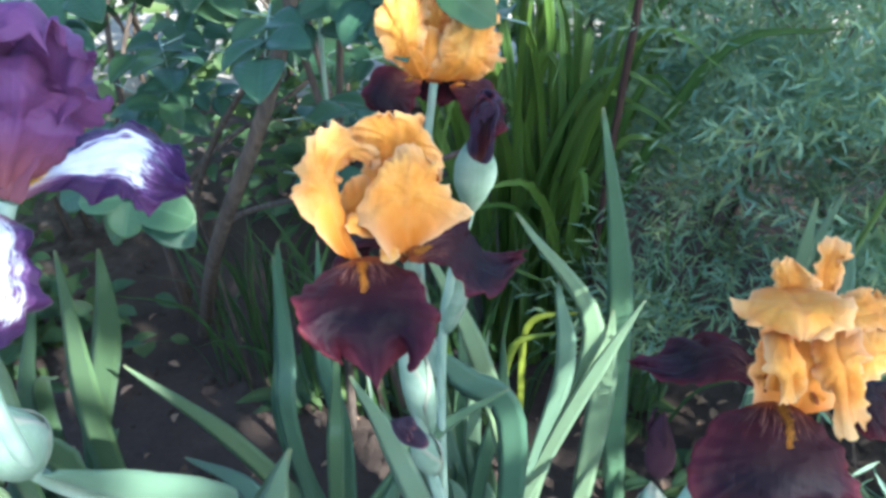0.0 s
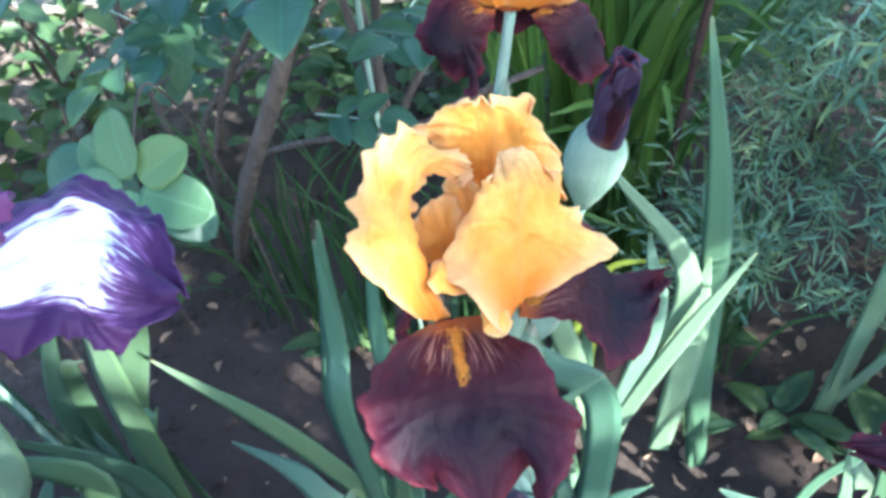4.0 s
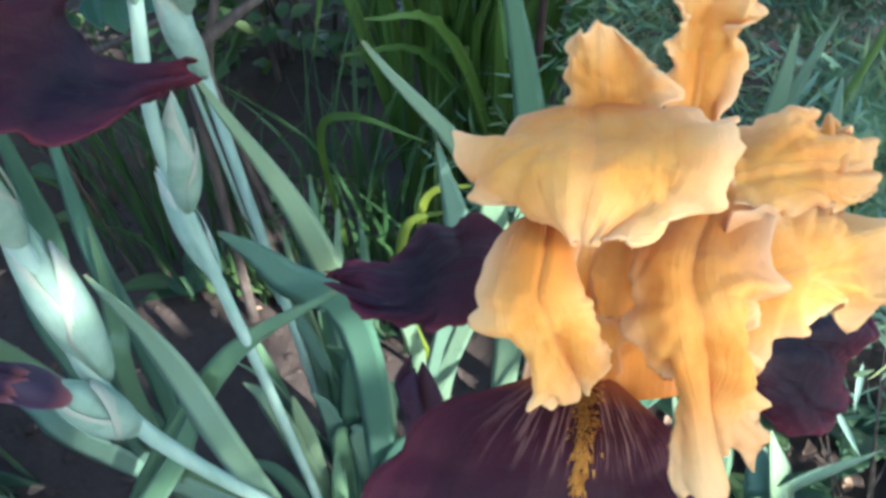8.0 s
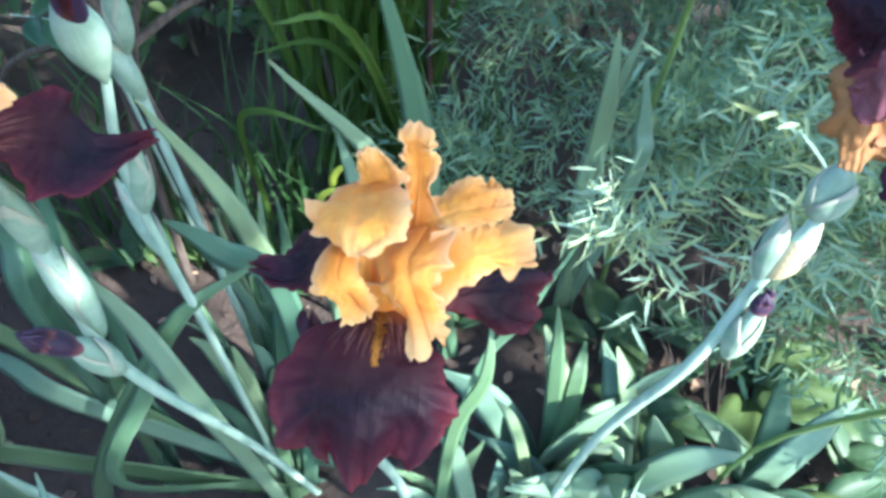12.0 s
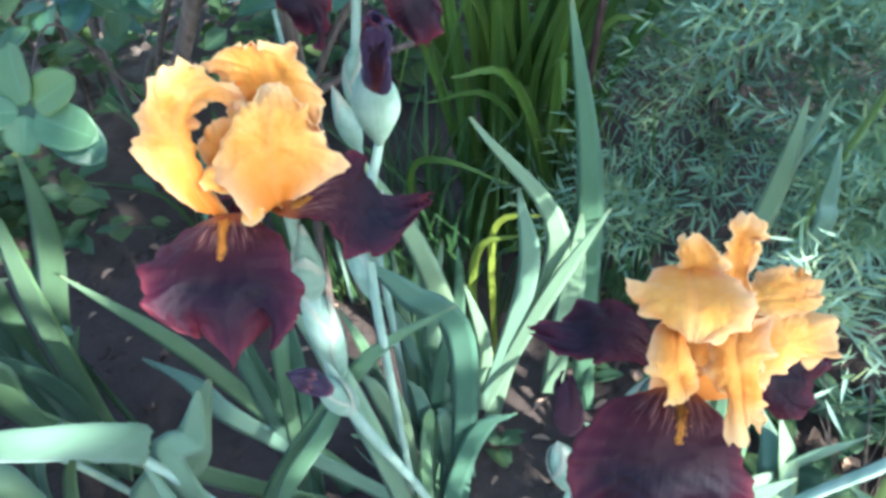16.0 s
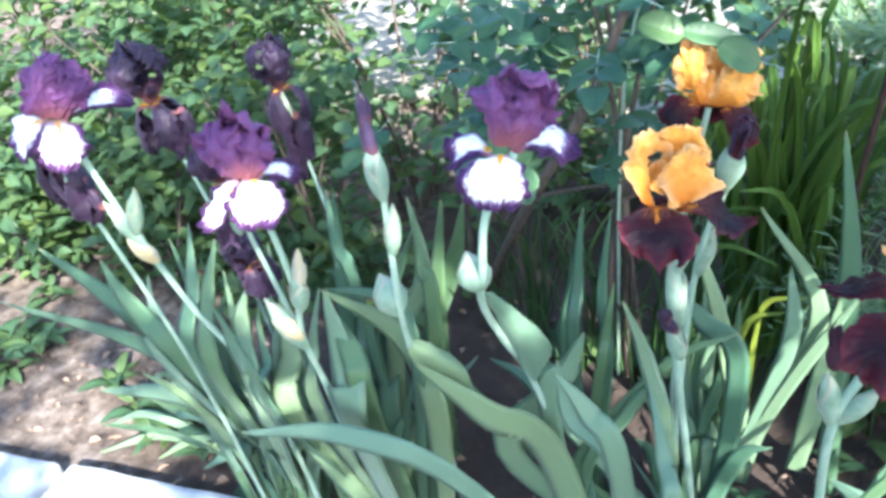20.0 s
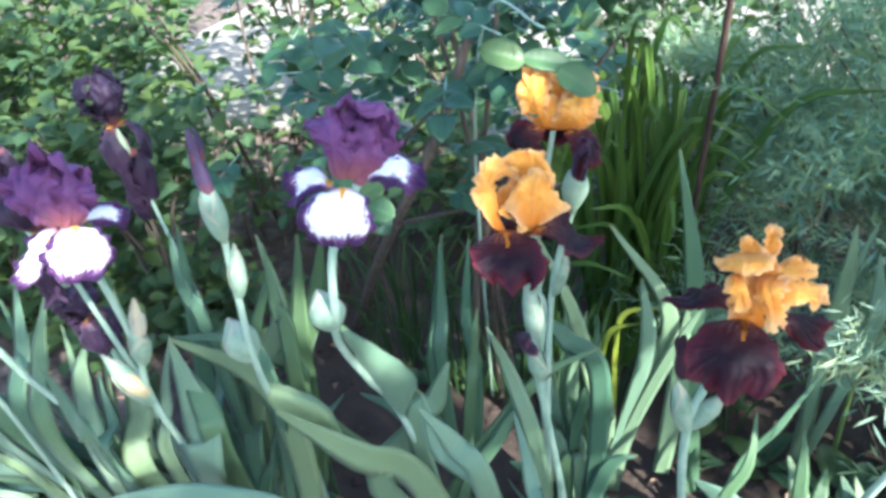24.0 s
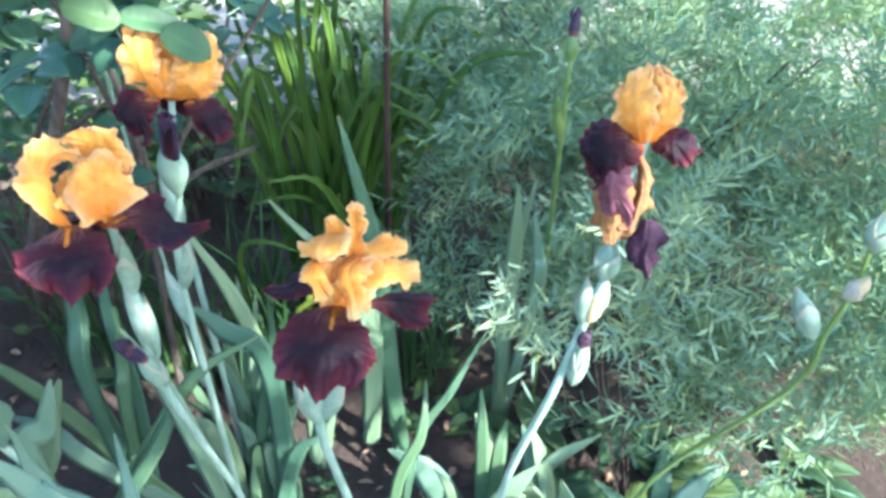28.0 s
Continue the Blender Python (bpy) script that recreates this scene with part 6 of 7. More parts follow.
# one thin arching blade beside the bud stem
part("blade", blade_mesh("blade", [(0.12, 1.56, 0.20), (0.13, 1.50, 0.46), (0.19, 1.44, 0.545), (0.28, 1.40, 0.545)], 0.010, (0.2, -1, 0.7), 14, 0.3), LILY_LEAF, lily)


def silver_sprigs():
    """Five sprig meshes: a thin wand set with narrow leaves."""
    out = []
    for k in range(5):
        rnd = random.Random(300 + k)
        items = []
        L = 0.22
        for i in range(26):
            s = i / 25
            z = 0.02 + s * L
            x, y = 0.06 * s * s, 0.012 * math.sin(5 * s + k)
            a = i * 2.4 + rnd.uniform(-0.4, 0.4)
            up = rnd.uniform(0.15, 1.1) + s
            d = (math.cos(a), math.sin(a), up)
            ln = rnd.uniform(0.044, 0.070) * (1 - 0.35 * s)
            items.append(((x, y, z), d, (-math.sin(a), math.cos(a), 0.8), ln, ln * rnd.uniform(0.085, 0.115)))
        for b in range(3):
            s0 = rnd.uniform(0.25, 0.8)
            a0 = rnd.random() * 6.28
            for i in range(6):
                q = i / 5
                px = 0.06 * s0 * s0 + math.cos(a0) * 0.06 * q
                py = math.sin(a0) * 0.06 * q
                pz = s0 * L + 0.05 * q
                a = i * 2.4
                items.append(((px, py, pz), (math.cos(a) + 0.6 * math.cos(a0), math.sin(a) + 0.6 * math.sin(a0), 0.6), (0, 0.3, 1), rnd.uniform(0.034, 0.050), 0.0050))
        out.append(leaf_cloud("sprig", items, 4, 3, 0.4, 0.15))
        out[-1].materials.append(SILVER)
    return out


sprigs = silver_sprigs()


def silver_shrub(at, count, seed, radius, height, label):
    shrub = empty("silver_shrub", (at[0], at[1], 0.0), label, "shrub", "silver shrubs")
    rnd = random.Random(seed)
    for k in range(6 if height > 0.8 else 0):
        a = rnd.random() * 6.28
        tip = (at[0] + math.cos(a) * radius[0] * 0.7, at[1] + math.sin(a) * radius[1] * 0.7, height * 0.75)
        stalk(shrub, [(at[0], at[1], -0.01), (at[0] + math.cos(a) * 0.05, at[1] + math.sin(a) * 0.05, height * 0.35), tip], 0.006, 0.002, "branch", BARK)
    # arching boughs, each set with sprigs that lie along it, and gaps between the boughs
    per = 11
    for k in range(max(2, count // 7)):
        a = rnd.random() * 6.28
        reach = 0.35 + 0.65 * math.sqrt(rnd.random())
        top = height * (0.30 + 0.70 * rnd.random() ** 0.7) * math.sqrt(max(0.15, 1 - 0.7 * reach * reach))
        end = Vector((math.cos(a) * radius[0] * reach, math.sin(a) * radius[1] * reach, top))
        start = Vector((end.x * 0.25, end.y * 0.25, top * 0.45))
        bend = Vector((end.x * 0.60, end.y * 0.60, top * 0.92))
        line = curve_points([start, bend, end], 12)
        for i in range(per):
            s = rnd.uniform(0.25, 1.0)
            q = int(s * 11)
            along = Vector(line[min(q + 1, 11)] - line[max(q - 1, 0)]).normalized()
            d = (along + Vector((rnd.gauss(0, 0.45), rnd.gauss(0, 0.45), rnd.gauss(0, 0.25) + 0.1))).normalized()
            size = rnd.uniform(0.6, 1.05)
            m = Vector((0, 0, 1)).rotation_difference(d).to_matrix().to_4x4() @ Matrix.Rotation(rnd.random() * 6.28, 4, "Z")
            ob = new("sprig", sprigs[rnd.randrange(5)])
            ob.parent = shrub
            ob.matrix_basis = Matrix.Translation(Vector(line[q]) + Vector((rnd.gauss(0, 0.03), rnd.gauss(0, 0.03), rnd.gauss(0, 0.02)))) @ m @ Matrix.Diagonal((size, size, size, 1))
    return shrub


SILV = "silvery grey-green shrub with narrow willow-like leaves"
silver_shrub((1.00, 1.95), 230, 401, (0.55, 0.42), 1.05, SILV)
silver_shrub((0.66, 2.02), 130, 402, (0.28, 0.30), 1.00, SILV)
silver_shrub((1.55, 1.85), 260, 403, (0.50, 0.45), 1.10, SILV)
silver_shrub((0.90, 1.54), 56, 404, (0.26, 0.14), 0.55, SILV + ", low front shoots")
silver_shrub((1.16, 1.34), 50, 405, (0.24, 0.18), 0.42, SILV + ", low front shoots")
silver_shrub((0.60, 1.64), 22, 406, (0.22, 0.12), 0.48, SILV + ", low front shoots")
silver_shrub((0.80, 2.60), 220, 407, (0.75, 0.35), 1.30, SILV)
silver_shrub((1.85, 2.55), 240, 408, (0.70, 0.45), 1.45, SILV)
silver_shrub((1.42, 1.50), 110, 410, (0.30, 0.22), 0.62, SILV + ", sunlit")
silver_shrub((2.40, 2.10), 160, 411, (0.60, 0.50), 1.25, SILV)
# front sprigs take the lighter leaf colour in place of sunlight
sunlit_sprigs = [me.copy() for me in sprigs]
for me in sunlit_sprigs:
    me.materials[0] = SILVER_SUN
front = empty("silver_shrub", (0.86, 1.30, 0.0), "silvery grey-green shoots with star-like leaf tufts in front", "shrub", "silver shrubs")
rnd = random.Random(409)
for end in ((0.80, 1.25, 0.745), (0.83, 1.25, 0.69), (0.79, 1.25, 0.64), (0.75, 1.26, 0.57), (0.70, 1.26, 0.72), (0.63, 1.26, 0.55), (0.85, 1.26, 0.60), (0.60, 1.28, 0.50), (0.78, 1.27, 0.50)):
    low = (end[0] * 0.6 + 0.34, end[1] + 0.10, end[2] * 0.55)
    stalk(front, [(0.86 + rnd.uniform(-0.03, 0.03), 1.30 + rnd.uniform(-0.03, 0.03), -0.01), low, end], 0.0013, 0.0007, "shoot", BARK)
    for k in range(3):
        d = (Vector(end) - Vector(low)).normalized() + Vector((rnd.gauss(0, 0.5), rnd.gauss(0, 0.5), rnd.gauss(0, 0.4)))
        size = rnd.uniform(0.48, 0.68)
        ob = new("sprig", sunlit_sprigs[rnd.randrange(5)])
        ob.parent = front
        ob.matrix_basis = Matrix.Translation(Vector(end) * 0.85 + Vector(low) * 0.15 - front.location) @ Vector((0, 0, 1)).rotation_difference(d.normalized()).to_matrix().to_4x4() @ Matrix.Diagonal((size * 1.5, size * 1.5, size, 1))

rod = part("garden_stake", tube_mesh("garden_stake", [(0.372, 1.86, -0.05), (0.383, 1.772, 0.49), (0.398, 1.690, 0.94), (0.405, 1.640, 1.25)], [0.0062, 0.0062, 0.0055], 10, 24), RUST)
tagged(rod, "thin rusty brown plant stake leaning by the daylilies", "stake")


def rose_leaf(parent, at, direction, up, size, seed, mat, leaflets=5):
    """A compound rose leaf: a stalk and five to seven separate leaflets."""
    rnd = random.Random(seed)
    d = unit(direction)
    y = unit(np.cross(up, d))
    z = np.cross(d, y)
    leaf = part("leaf_stalk", tube_mesh("leaf_stalk", [at, np.add(at, d * size * 0.9), np.add(at, d * size * 1.8 - z * 0.1 * size)], [0.0012, 0.0008], 5, 6), STEM, parent)
    spots = [(1.8, 0, 1.0)] + [(1.25 - 0.62 * k, s, 0.9 - 0.1 * k) for k in range((leaflets - 1) // 2) for s in (-1, 1)]
    for along, s, k in spots:
        p = np.add(at, d * size * along)
        dd = unit(d + y * s * 1.3 + z * rnd.uniform(-0.3, 0.3)) if s else d
        P, U, V = ovate_points(size * k * rnd.uniform(0.9, 1.1), size * k * 0.72, 9, 7, 0.18, 0.14)
        yy = unit(np.cross(z + 0.3 * rnd.uniform(-1, 1) * y, dd))
        zz = np.cross(dd, yy)
        Q = p + P[..., :1] * dd + P[..., 1:2] * yy + P[..., 2:] * zz
        thick(part("leaflet", sheet_mesh("leaflet", Q, U, V), mat, leaf), 0.0005)
    return leaf


def rose_bush(root, seed, box, count, label, mat, size=(0.045, 0.062), trunks=4):
    bush = empty("rose_bush", (root[0], root[1], 0.0), label, "rose bush", "rose bushes")
    rnd = random.Random(seed)
    tips = []
    for k in range(trunks):
        tx, ty, tz = (rnd.uniform(box[2 * i], box[2 * i + 1]) for i in range(3))
        mid = ((root[0] * 2 + tx) / 3 + rnd.uniform(-0.06, 0.06), (root[1] * 2 + ty) / 3, tz * 0.55)
        stalk(bush, [(root[0] + rnd.uniform(-0.08, 0.08), root[1] + rnd.uniform(-0.06, 0.06), -0.02), mid, (tx, ty, tz)], 0.010, 0.003, "cane", BARK)
        tips.append((tx, ty, tz))
    for i in range(count):
        at = tuple(rnd.uniform(box[2 * j], box[2 * j + 1]) for j in range(3))
        a = rnd.random() * 6.28
        rose_leaf(bush, at, (math.cos(a), math.sin(a) - 0.4, rnd.uniform(-0.5, 0.3)), (rnd.uniform(-0.4, 0.4), -0.5, 1), rnd.uniform(*size), seed * 1000 + i, mat)
    return bush


bush1 = rose_bush((-0.56, 1.88), 1, (-0.48, 0.12, 1.42, 1.80, 0.66, 1.18), 62, "rose bush with dark glossy leaves on grey canes", ROSE_LEAF)
stalk(bush1, [(-0.52, 1.84, -0.02), (-0.235, 1.50, 0.488), (-0.062, 1.40, 0.786), (0.02, 1.38, 0.98)], 0.014, 0.008, "cane", BARK)
stalk(bush1, [(0.02, 1.62, -0.02), (-0.02, 1.57, 0.45), (-0.028, 1.555, 0.70), (-0.06, 1.54, 0.95)], 0.007, 0.005, "cane", BARK)
stalk(bush1, [(-0.05, 1.56, 0.53), (0.016, 1.55, 0.578), (0.083, 1.55, 0.623), (0.175, 1.55, 0.664)], 0.008, 0.004, "cane", BARK)
rose_bush((-0.10, 1.62), 2, (-0.30, 0.25, 1.28, 1.62, 0.90, 1.16), 34, "rose shoots arching over the back iris", ROSE_LEAF, trunks=3)
spray = empty("rose_shoot", (-0.10, 1.22, 0.0), "young rose shoot with pale smooth leaflets", "rose shoot")
stalk(spray, [(-0.30, 1.62, -0.02), (-0.24, 1.50, 0.50), (-0.15, 1.30, 0.80), (-0.108, 1.168, 0.808)], 0.0022, 0.0012, "cane", BARK)
TOWARDS = np.array((0.02, -0.68, 0.73))


def lone_leaflet(parent, base, tip, width, mat, tilt=0.0):
    """One smooth leaflet from base to tip, its face turned to the open side of the bed."""
    b, t = np.asarray(base, float), np.asarray(tip, float)
    d = unit(t - b)
    y = unit(np.cross(TOWARDS + np.array((tilt, 0, 0)), d))
    z = np.cross(d, y)
    L = np.linalg.norm(t - b)
    P, U, V = ovate_points(L * 1.02, width * 1.15, 13, 9, 0.16, 0.08)
    P[..., 1] *= (1 + 0.55 * np.clip((U - 0.55) / 0.45, 0, 1)) * 0.92
    thick(part("leaflet", sheet_mesh("leaflet", b + P[..., :1] * d + P[..., 1:2] * y + P[..., 2:] * z, U, V), mat, parent), 0.0005)


for base, tip, w, tilt in (((-0.106, 1.165, 0.806), (-0.124, 1.196, 0.846), 0.034, -0.2), ((-0.100, 1.166, 0.806), (-0.062, 1.178, 0.828), 0.034, 0.1), ((-0.112, 1.162, 0.803), (-0.148, 1.148, 0.806), 0.030, -0.3),
                           ((-0.106, 1.160, 0.801), (-0.108, 1.138, 0.776), 0.030, 0.2), ((-0.098, 1.160, 0.801), (-0.043, 1.150, 0.790), 0.038, 0.4), ((-0.110, 1.168, 0.806), (-0.150, 1.186, 0.826), 0.028, -0.1)):
    lone_leaflet(spray, base, tip, w, ROSE_PALE, tilt)
for base, tip, w, tilt in (((-0.110, 1.185, 0.790), (-0.060, 1.165, 0.752), 0.040, 0.3), ((-0.120, 1.190, 0.790), (-0.150, 1.170, 0.745), 0.040, -0.3), ((-0.150, 1.200, 0.800), (-0.200, 1.185, 0.780), 0.040, 0.0)):
    lone_leaflet(spray, base, tip, w, ROSE_LEAF, tilt)
spray2 = empty("rose_shoot", (0.16, 1.30, 0.0), "arching rose shoot hanging over an orange iris bloom", "rose shoot")
stalk(spray2, [(-0.05, 1.62, -0.02), (-0.02, 1.50, 0.70), (0.06, 1.33, 1.02), (0.16, 1.22, 1.030)], 0.004, 0.0015, "cane", STEM)
rose_leaf(spray2, (0.105, 1.225, 1.020), (-0.75, 0.2, 0.25), (0.0, -0.5, 0.9), 0.045, 8, ROSE_LEAF)
# sky sheen on this leaf is put into its pale colour
lone_leaflet(spray2, (0.126, 1.261, 0.973), (0.069, 1.248, 0.998), 0.040, ROSE_PALE, -0.1)
lone_leaflet(spray2, (0.119, 1.266, 0.979), (0.188, 1.283, 0.964), 0.030, ROSE_PALE, 0.5)
lone_leaflet(spray2, (0.167, 1.267, 0.964), (0.220, 1.261, 0.935), 0.040, ROSE_LEAF, 0.1)


# narrow openings between the shrubs: a place, a way, half the width
SLITS = ((-0.57, 1.6, -0.56, 0.83, 0.08), (0.17, 1.6, -0.27, 0.96, 0.06))


def leafy_shrub(root, seed, radius, height, count, label, mat, size=(0.03, 0.055), base=0.05):
    """A broad-leaved shrub: stems and a loose crown of single leaves, thinner outside."""
    shrub = empty("leafy_shrub", (root[0], root[1], 0.0), label, "shrub", "background shrubs")
    rnd = random.Random(seed)
    for k in range(7):
        a = rnd.random() * 6.28
        stalk(shrub, [(root[0] + rnd.uniform(-0.1, 0.1), root[1] + rnd.uniform(-0.1, 0.1), -0.02), (root[0] + math.cos(a) * radius[0] * 0.3, root[1] + math.sin(a) * radius[1] * 0.3, height * 0.5),
                      (root[0] + math.cos(a) * radius[0] * 0.7, root[1] + math.sin(a) * radius[1] * 0.7, height * rnd.uniform(0.75, 1.0))], 0.009, 0.003, "branch", BARK)
    clumps = [(rnd.gauss(0, 0.45), rnd.gauss(0, 0.45), rnd.uniform(base, 1.0)) for _ in range(60)]
    items = []
    for i in range(count):
        c = rnd.choice(clumps)
        x, y, z = c[0] + rnd.gauss(0, 0.14), c[1] + rnd.gauss(0, 0.14), c[2] + rnd.gauss(0, 0.07)
        a = rnd.random() * 6.28
        L = rnd.uniform(*size)
        px, py = root[0] + x * radius[0], root[1] + y * radius[1]
        if z * height > 0.30 and rnd.random() < 0.75 and any(abs((px - ax) * by - (py - ay) * bx) < w for ax, ay, bx, by, w in SLITS):
            continue
        items.append(((px, py, max(0.02, z * height)), (math.cos(a), math.sin(a), rnd.uniform(-0.6, 0.3)), (rnd.uniform(-0.5, 0.5), rnd.uniform(-0.9, 0.3), 1), L, L * rnd.uniform(0.5, 0.7)))
    crown = part("foliage", leaf_cloud("foliage", items, 5, 3, 0.25, 0.2), mat, shrub)
    crown["kind"] = "stuff"
    return shrub


GREEN = "leafy green shrub with sunlit yellow-green leaves"
leafy_shrub((-1.75, 2.05), 501, (0.75, 0.45), 0.85, 1900, GREEN, BUSH_LEAF, (0.045, 0.075))
leafy_shrub((-0.95, 2.25), 502, (0.60, 0.45), 1.10, 620, GREEN, BUSH_LEAF, (0.045, 0.075))
leafy_shrub((-2.35, 1.85), 503, (0.50, 0.40), 0.62, 1200, GREEN + ", low", BUSH_LEAF, (0.045, 0.07))
leafy_shrub((-0.20, 2.40), 504, (0.55, 0.40), 1.00, 1100, GREEN, BUSH_LEAF, (0.045, 0.07))
leafy_shrub((-2.7, 3.1), 505, (0.9, 0.7), 1.5, 1800, GREEN, BUSH_LEAF, (0.05, 0.09))
leafy_shrub((-1.3, 3.2), 506, (0.8, 0.6), 1.4, 1000, GREEN, BUSH_LEAF, (0.05, 0.09))
leafy_shrub((0.30, 2.75), 507, (0.5, 0.4), 1.1, 1000, GREEN, BUSH_LEAF, (0.045, 0.07))


leafy_shrub((-2.20, 2.70), 511, (0.7, 0.4), 1.7, 1500, GREEN, BUSH_LEAF, (0.05, 0.09))
leafy_shrub((-3.40, 2.60), 512, (0.8, 0.5), 1.6, 1500, GREEN, BUSH_LEAF, (0.05, 0.09))
leafy_shrub((-0.60, 2.85), 513, (0.55, 0.35), 1.2, 500, GREEN, BUSH_LEAF, (0.05, 0.08))
leafy_shrub((0.75, 3.05), 514, (0.75, 0.30), 1.35, 1300, GREEN, BUSH_LEAF, (0.05, 0.08))
leafy_shrub((-1.55, 1.62), 508, (0.50, 0.22), 0.62, 1100, GREEN + ", low skirt", BUSH_LEAF, (0.045, 0.075))
leafy_shrub((-2.10, 1.50), 509, (0.45, 0.22), 0.55, 900, GREEN + ", low skirt", BUSH_LEAF, (0.045, 0.075))
leafy_shrub((-1.00, 1.72), 510, (0.40, 0.20), 0.70, 900, GREEN + ", low skirt", BUSH_LEAF, (0.045, 0.075))


def weed(at, seed, count, size, mat, label):
    plant = empty("weed", (at[0], at[1], 0.0), label, "weed", "weeds")
    rnd = random.Random(seed)
    for i in range(count):
        a = rnd.random() * 6.28
        L = rnd.uniform(0.6, 1.1) * size
        P, U, V = ovate_points(L, L * rnd.uniform(0.35, 0.6), 9, 5, 0.25, 0.35)
        d = unit((math.cos(a), math.sin(a), rnd.uniform(0.25, 0.9)))
        y = unit(np.cross((0, 0, 1), d))
        z = np.cross(d, y)
        b = np.array([at[0] + rnd.uniform(-0.03, 0.03), at[1] + rnd.uniform(-0.03, 0.03), soil_height(at[0], at[1]) + rnd.uniform(0.0, 0.05)])
        Q = b + P[..., :1] * d + P[..., 1:2] * y + P[..., 2:] * z
        thick(part("leaf", sheet_mesh("leaf", Q, U, V), mat, plant), 0.0006)


for i, (x, y, s, c) in enumerate(((0.56, 1.50, 0.09, 10), (0.72, 1.45, 0.11, 9), (0.74, 1.28, 0.14, 9), (0.95, 1.34, 0.15, 10), (1.06, 1.24, 0.14, 8), (0.50, 1.66, 0.08, 8), (0.88, 1.46, 0.10, 8),
                                  (-1.66, 1.15, 0.09, 10), (-1.05, 1.02, 0.08, 12), (-0.88, 1.04, 0.09, 9), (-1.90, 1.35, 0.10, 10), (-0.05, 1.66, 0.09, 12), (0.10, 1.60, 0.08, 10), (-0.20, 1.62, 0.09, 10), (0.44, 1.50, 0.06, 7), (0.30, 1.30, 0.05, 6), (1.25, 1.36, 0.12, 8), (-1.78, 1.12, 0.11, 12), (-1.70, 1.04, 0.10, 10), (-1.16, 1.07, 0.09, 12), (-1.00, 1.10, 0.09, 10), (-1.30, 1.12, 0.08, 9), (-0.70, 0.92, 0.07, 9), (0.95, 1.12, 0.13, 10), (0.84, 1.02, 0.11, 9), (1.06, 1.06, 0.13, 9), (0.74, 1.06, 0.10, 8))):
    weed((x, y), 600 + i, c, s, WEED, "low broad-leaved weed on the soil")

# ---------------- unseen tree, added behind the camera to shade the bed ----------
tree = empty("shade_tree", (3.3, -1.9, 0.0), "unseen tree added so that its crown shades the bed", "tree")
CROWN = Vector((0.25, 1.15, 0.6)) + SUN_DIR * 3.4
part("trunk", tube_mesh("trunk", [(3.3, -1.9, -0.05), (3.2, -1.7, 1.2), (2.9, -1.2, 2.2), (CROWN + Vector((-0.14, -0.17, 0)))[:]], [0.10, 0.08, 0.03], 12, 16), BARK, tree)
# turned so that no limb blocks the sun gaps
LIMB_TURNS = (3.5, 3.8, 4.1, 4.4, 4.7, 5.0, 5.4)
rnd = random.Random(77)
for k in range(7):
    a = LIMB_TURNS[k]
    end = CROWN + Vector((math.cos(a) * 1.0, math.sin(a) * 1.0, rnd.uniform(-0.2, 0.5)))
    part("limb", tube_mesh("limb", [(2.9, -1.2, 2.2), (CROWN + Vector((math.cos(a) * 0.3, math.sin(a) * 0.3, 0)))[:], end[:]], [0.03, 0.02, 0.006], 8, 12), BARK, tree)
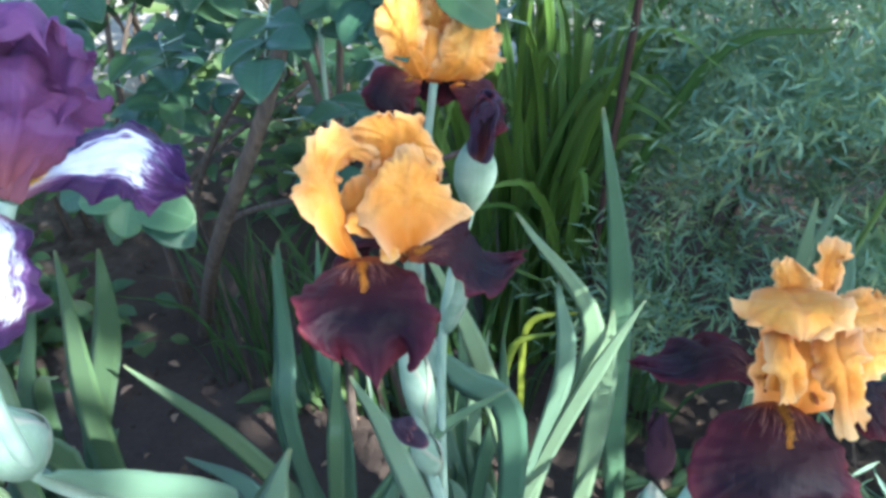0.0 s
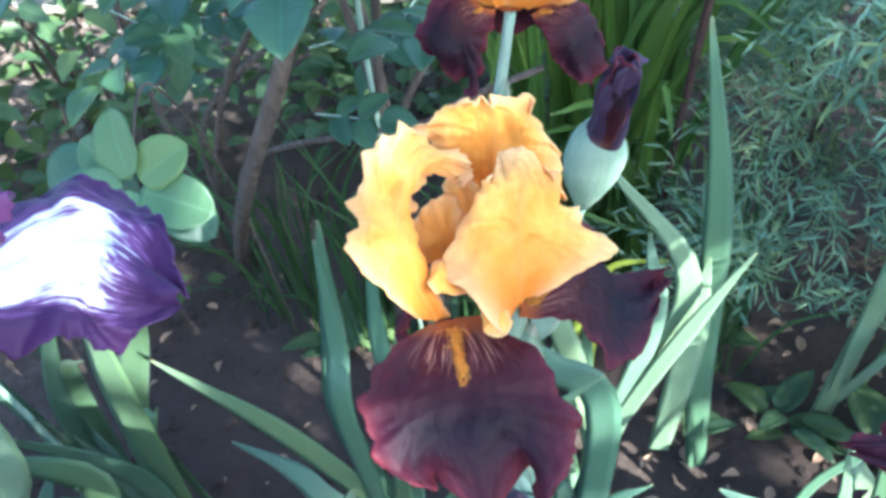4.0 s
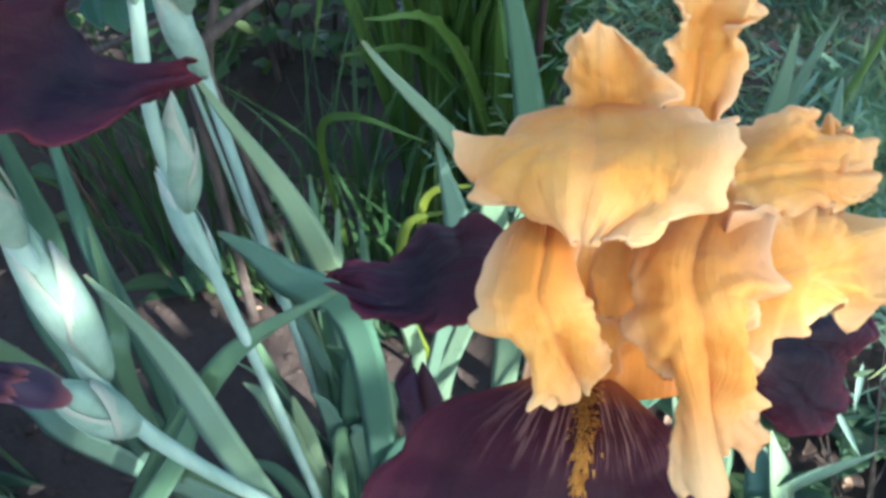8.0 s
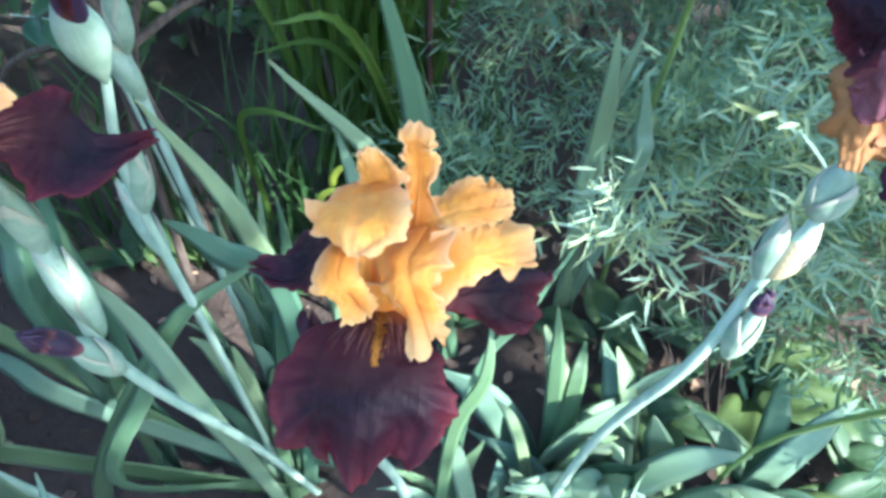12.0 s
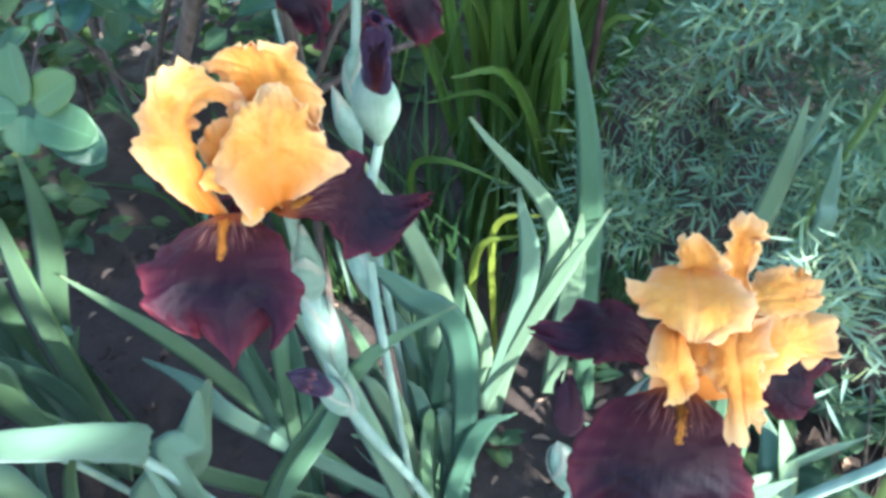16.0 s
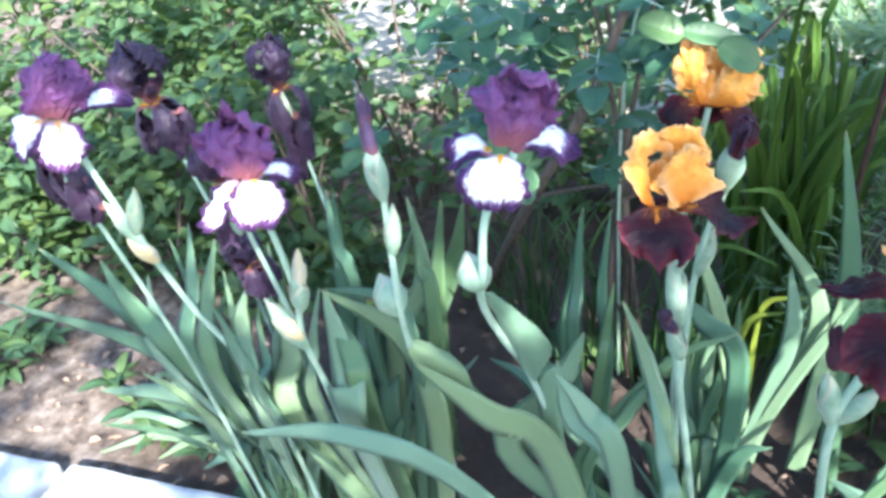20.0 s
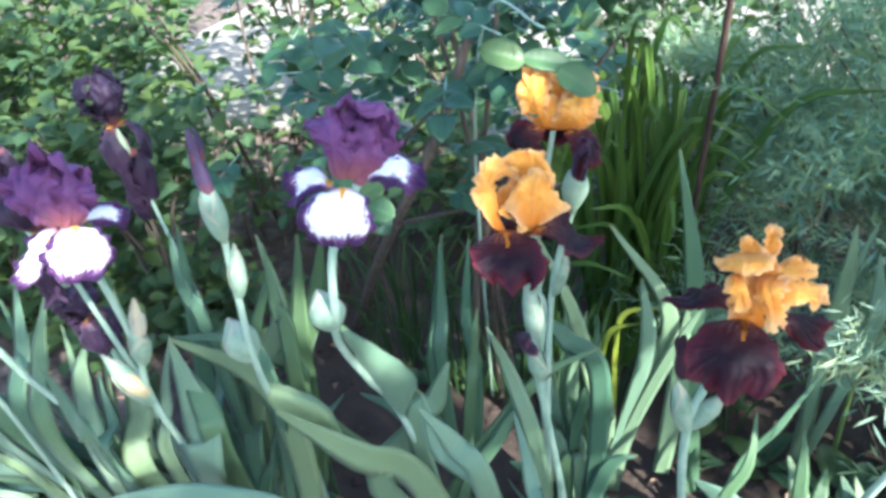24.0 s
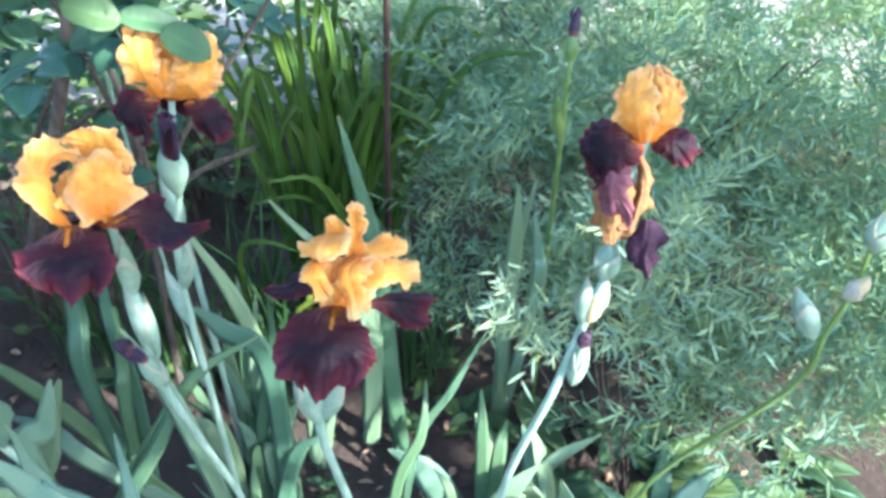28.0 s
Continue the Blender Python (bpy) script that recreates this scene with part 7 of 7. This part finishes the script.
# gaps cut in the added crown so that sun reaches chosen spots
GAPS = (((0.30, 1.80, 0.80), 0.05), ((-0.30, 1.58, 0.0), 0.05), ((-0.25, 1.19, 0.50), 0.05), ((-0.95, 2.20, 0.65), 0.28), ((-0.60, 2.30, 0.60), 0.28), ((0.10, 2.60, 0.60), 0.18), ((1.50, 1.85, 1.00), 0.30), ((1.45, 1.40, 0.50), 0.14), ((0.187, 1.06, 0.654), 0.05), ((0.305, 1.37, 0.40), 0.10), ((0.35, 1.37, 0.43), 0.08), ((0.64, 1.18, 0.28), 0.09), ((0.40, 1.28, 0.30), 0.06),
        ((0.221, 1.10, 0.56), 0.05), ((-1.10, 0.98, 0.0), 0.13), ((-1.40, 1.06, 0.0), 0.09), ((0.055, 0.80, 0.99), 0.03), ((-0.20, 0.76, 0.95), 0.02),
        ((0.80, 1.25, 0.72), 0.0), ((0.19, 1.05, 0.50), 0.06), ((-0.38, 0.86, 0.52), 0.04), ((0.30, 1.40, 0.33), 0.09), ((0.27, 1.385, 0.24), 0.08), ((0.33, 1.15, 0.24), 0.06))


def in_gap(p):
    for g, r in GAPS:
        w = p - Vector(g)
        if (w - SUN_DIR * w.dot(SUN_DIR)).length < r + 0.03:
            return True
    return False


items = []
clumps = [CROWN + Vector((rnd.gauss(0, 0.55), rnd.gauss(0, 0.55), rnd.gauss(0, 0.3))) for _ in range(60)]
clumps += [Vector((0.85, 1.85, 0.6)) + SUN_DIR * 3.6 + Vector((rnd.gauss(0, 0.40), rnd.gauss(0, 0.38), rnd.gauss(0, 0.25))) for _ in range(60)]
clumps += [Vector((-1.25, 1.45, 0.2)) + SUN_DIR * 4.6 + Vector((rnd.gauss(0, 0.55), rnd.gauss(0, 0.5), rnd.gauss(0, 0.25))) for _ in range(36)]
clumps += [Vector((0.41, 0.94, 0.84)) + SUN_DIR * 3.2 + Vector((rnd.gauss(0, 0.10), rnd.gauss(0, 0.10), rnd.gauss(0, 0.05))) for _ in range(6)]
for i in range(6100):
    p = rnd.choice(clumps) + Vector((rnd.gauss(0, 0.13), rnd.gauss(0, 0.13), rnd.gauss(0, 0.1)))
    a = rnd.random() * 6.28
    L = rnd.uniform(0.06, 0.11)
    if not in_gap(p):
        items.append((p[:], (math.cos(a), math.sin(a), rnd.uniform(-0.4, 0.4)), (rnd.uniform(-0.5, 0.5), rnd.uniform(-0.5, 0.5), 1), L, L * 0.6))
# extra leaves placed only to shade the ragged bloom
for i in range(105):
    p = Vector((0.40, 0.89, 0.80)) + SUN_DIR * 3.1 + Vector((rnd.gauss(0, 0.09), rnd.gauss(0, 0.09), rnd.gauss(0, 0.06)))
    a = rnd.random() * 6.28
    items.append((p[:], (math.cos(a), math.sin(a), rnd.uniform(-0.4, 0.4)), (rnd.uniform(-0.5, 0.5), rnd.uniform(-0.5, 0.5), 1), 0.085, 0.05))
crown = part("crown", leaf_cloud("crown", items, 4, 3, 0.2, 0.2), SHADE_LEAF, tree)
crown["kind"] = "stuff"
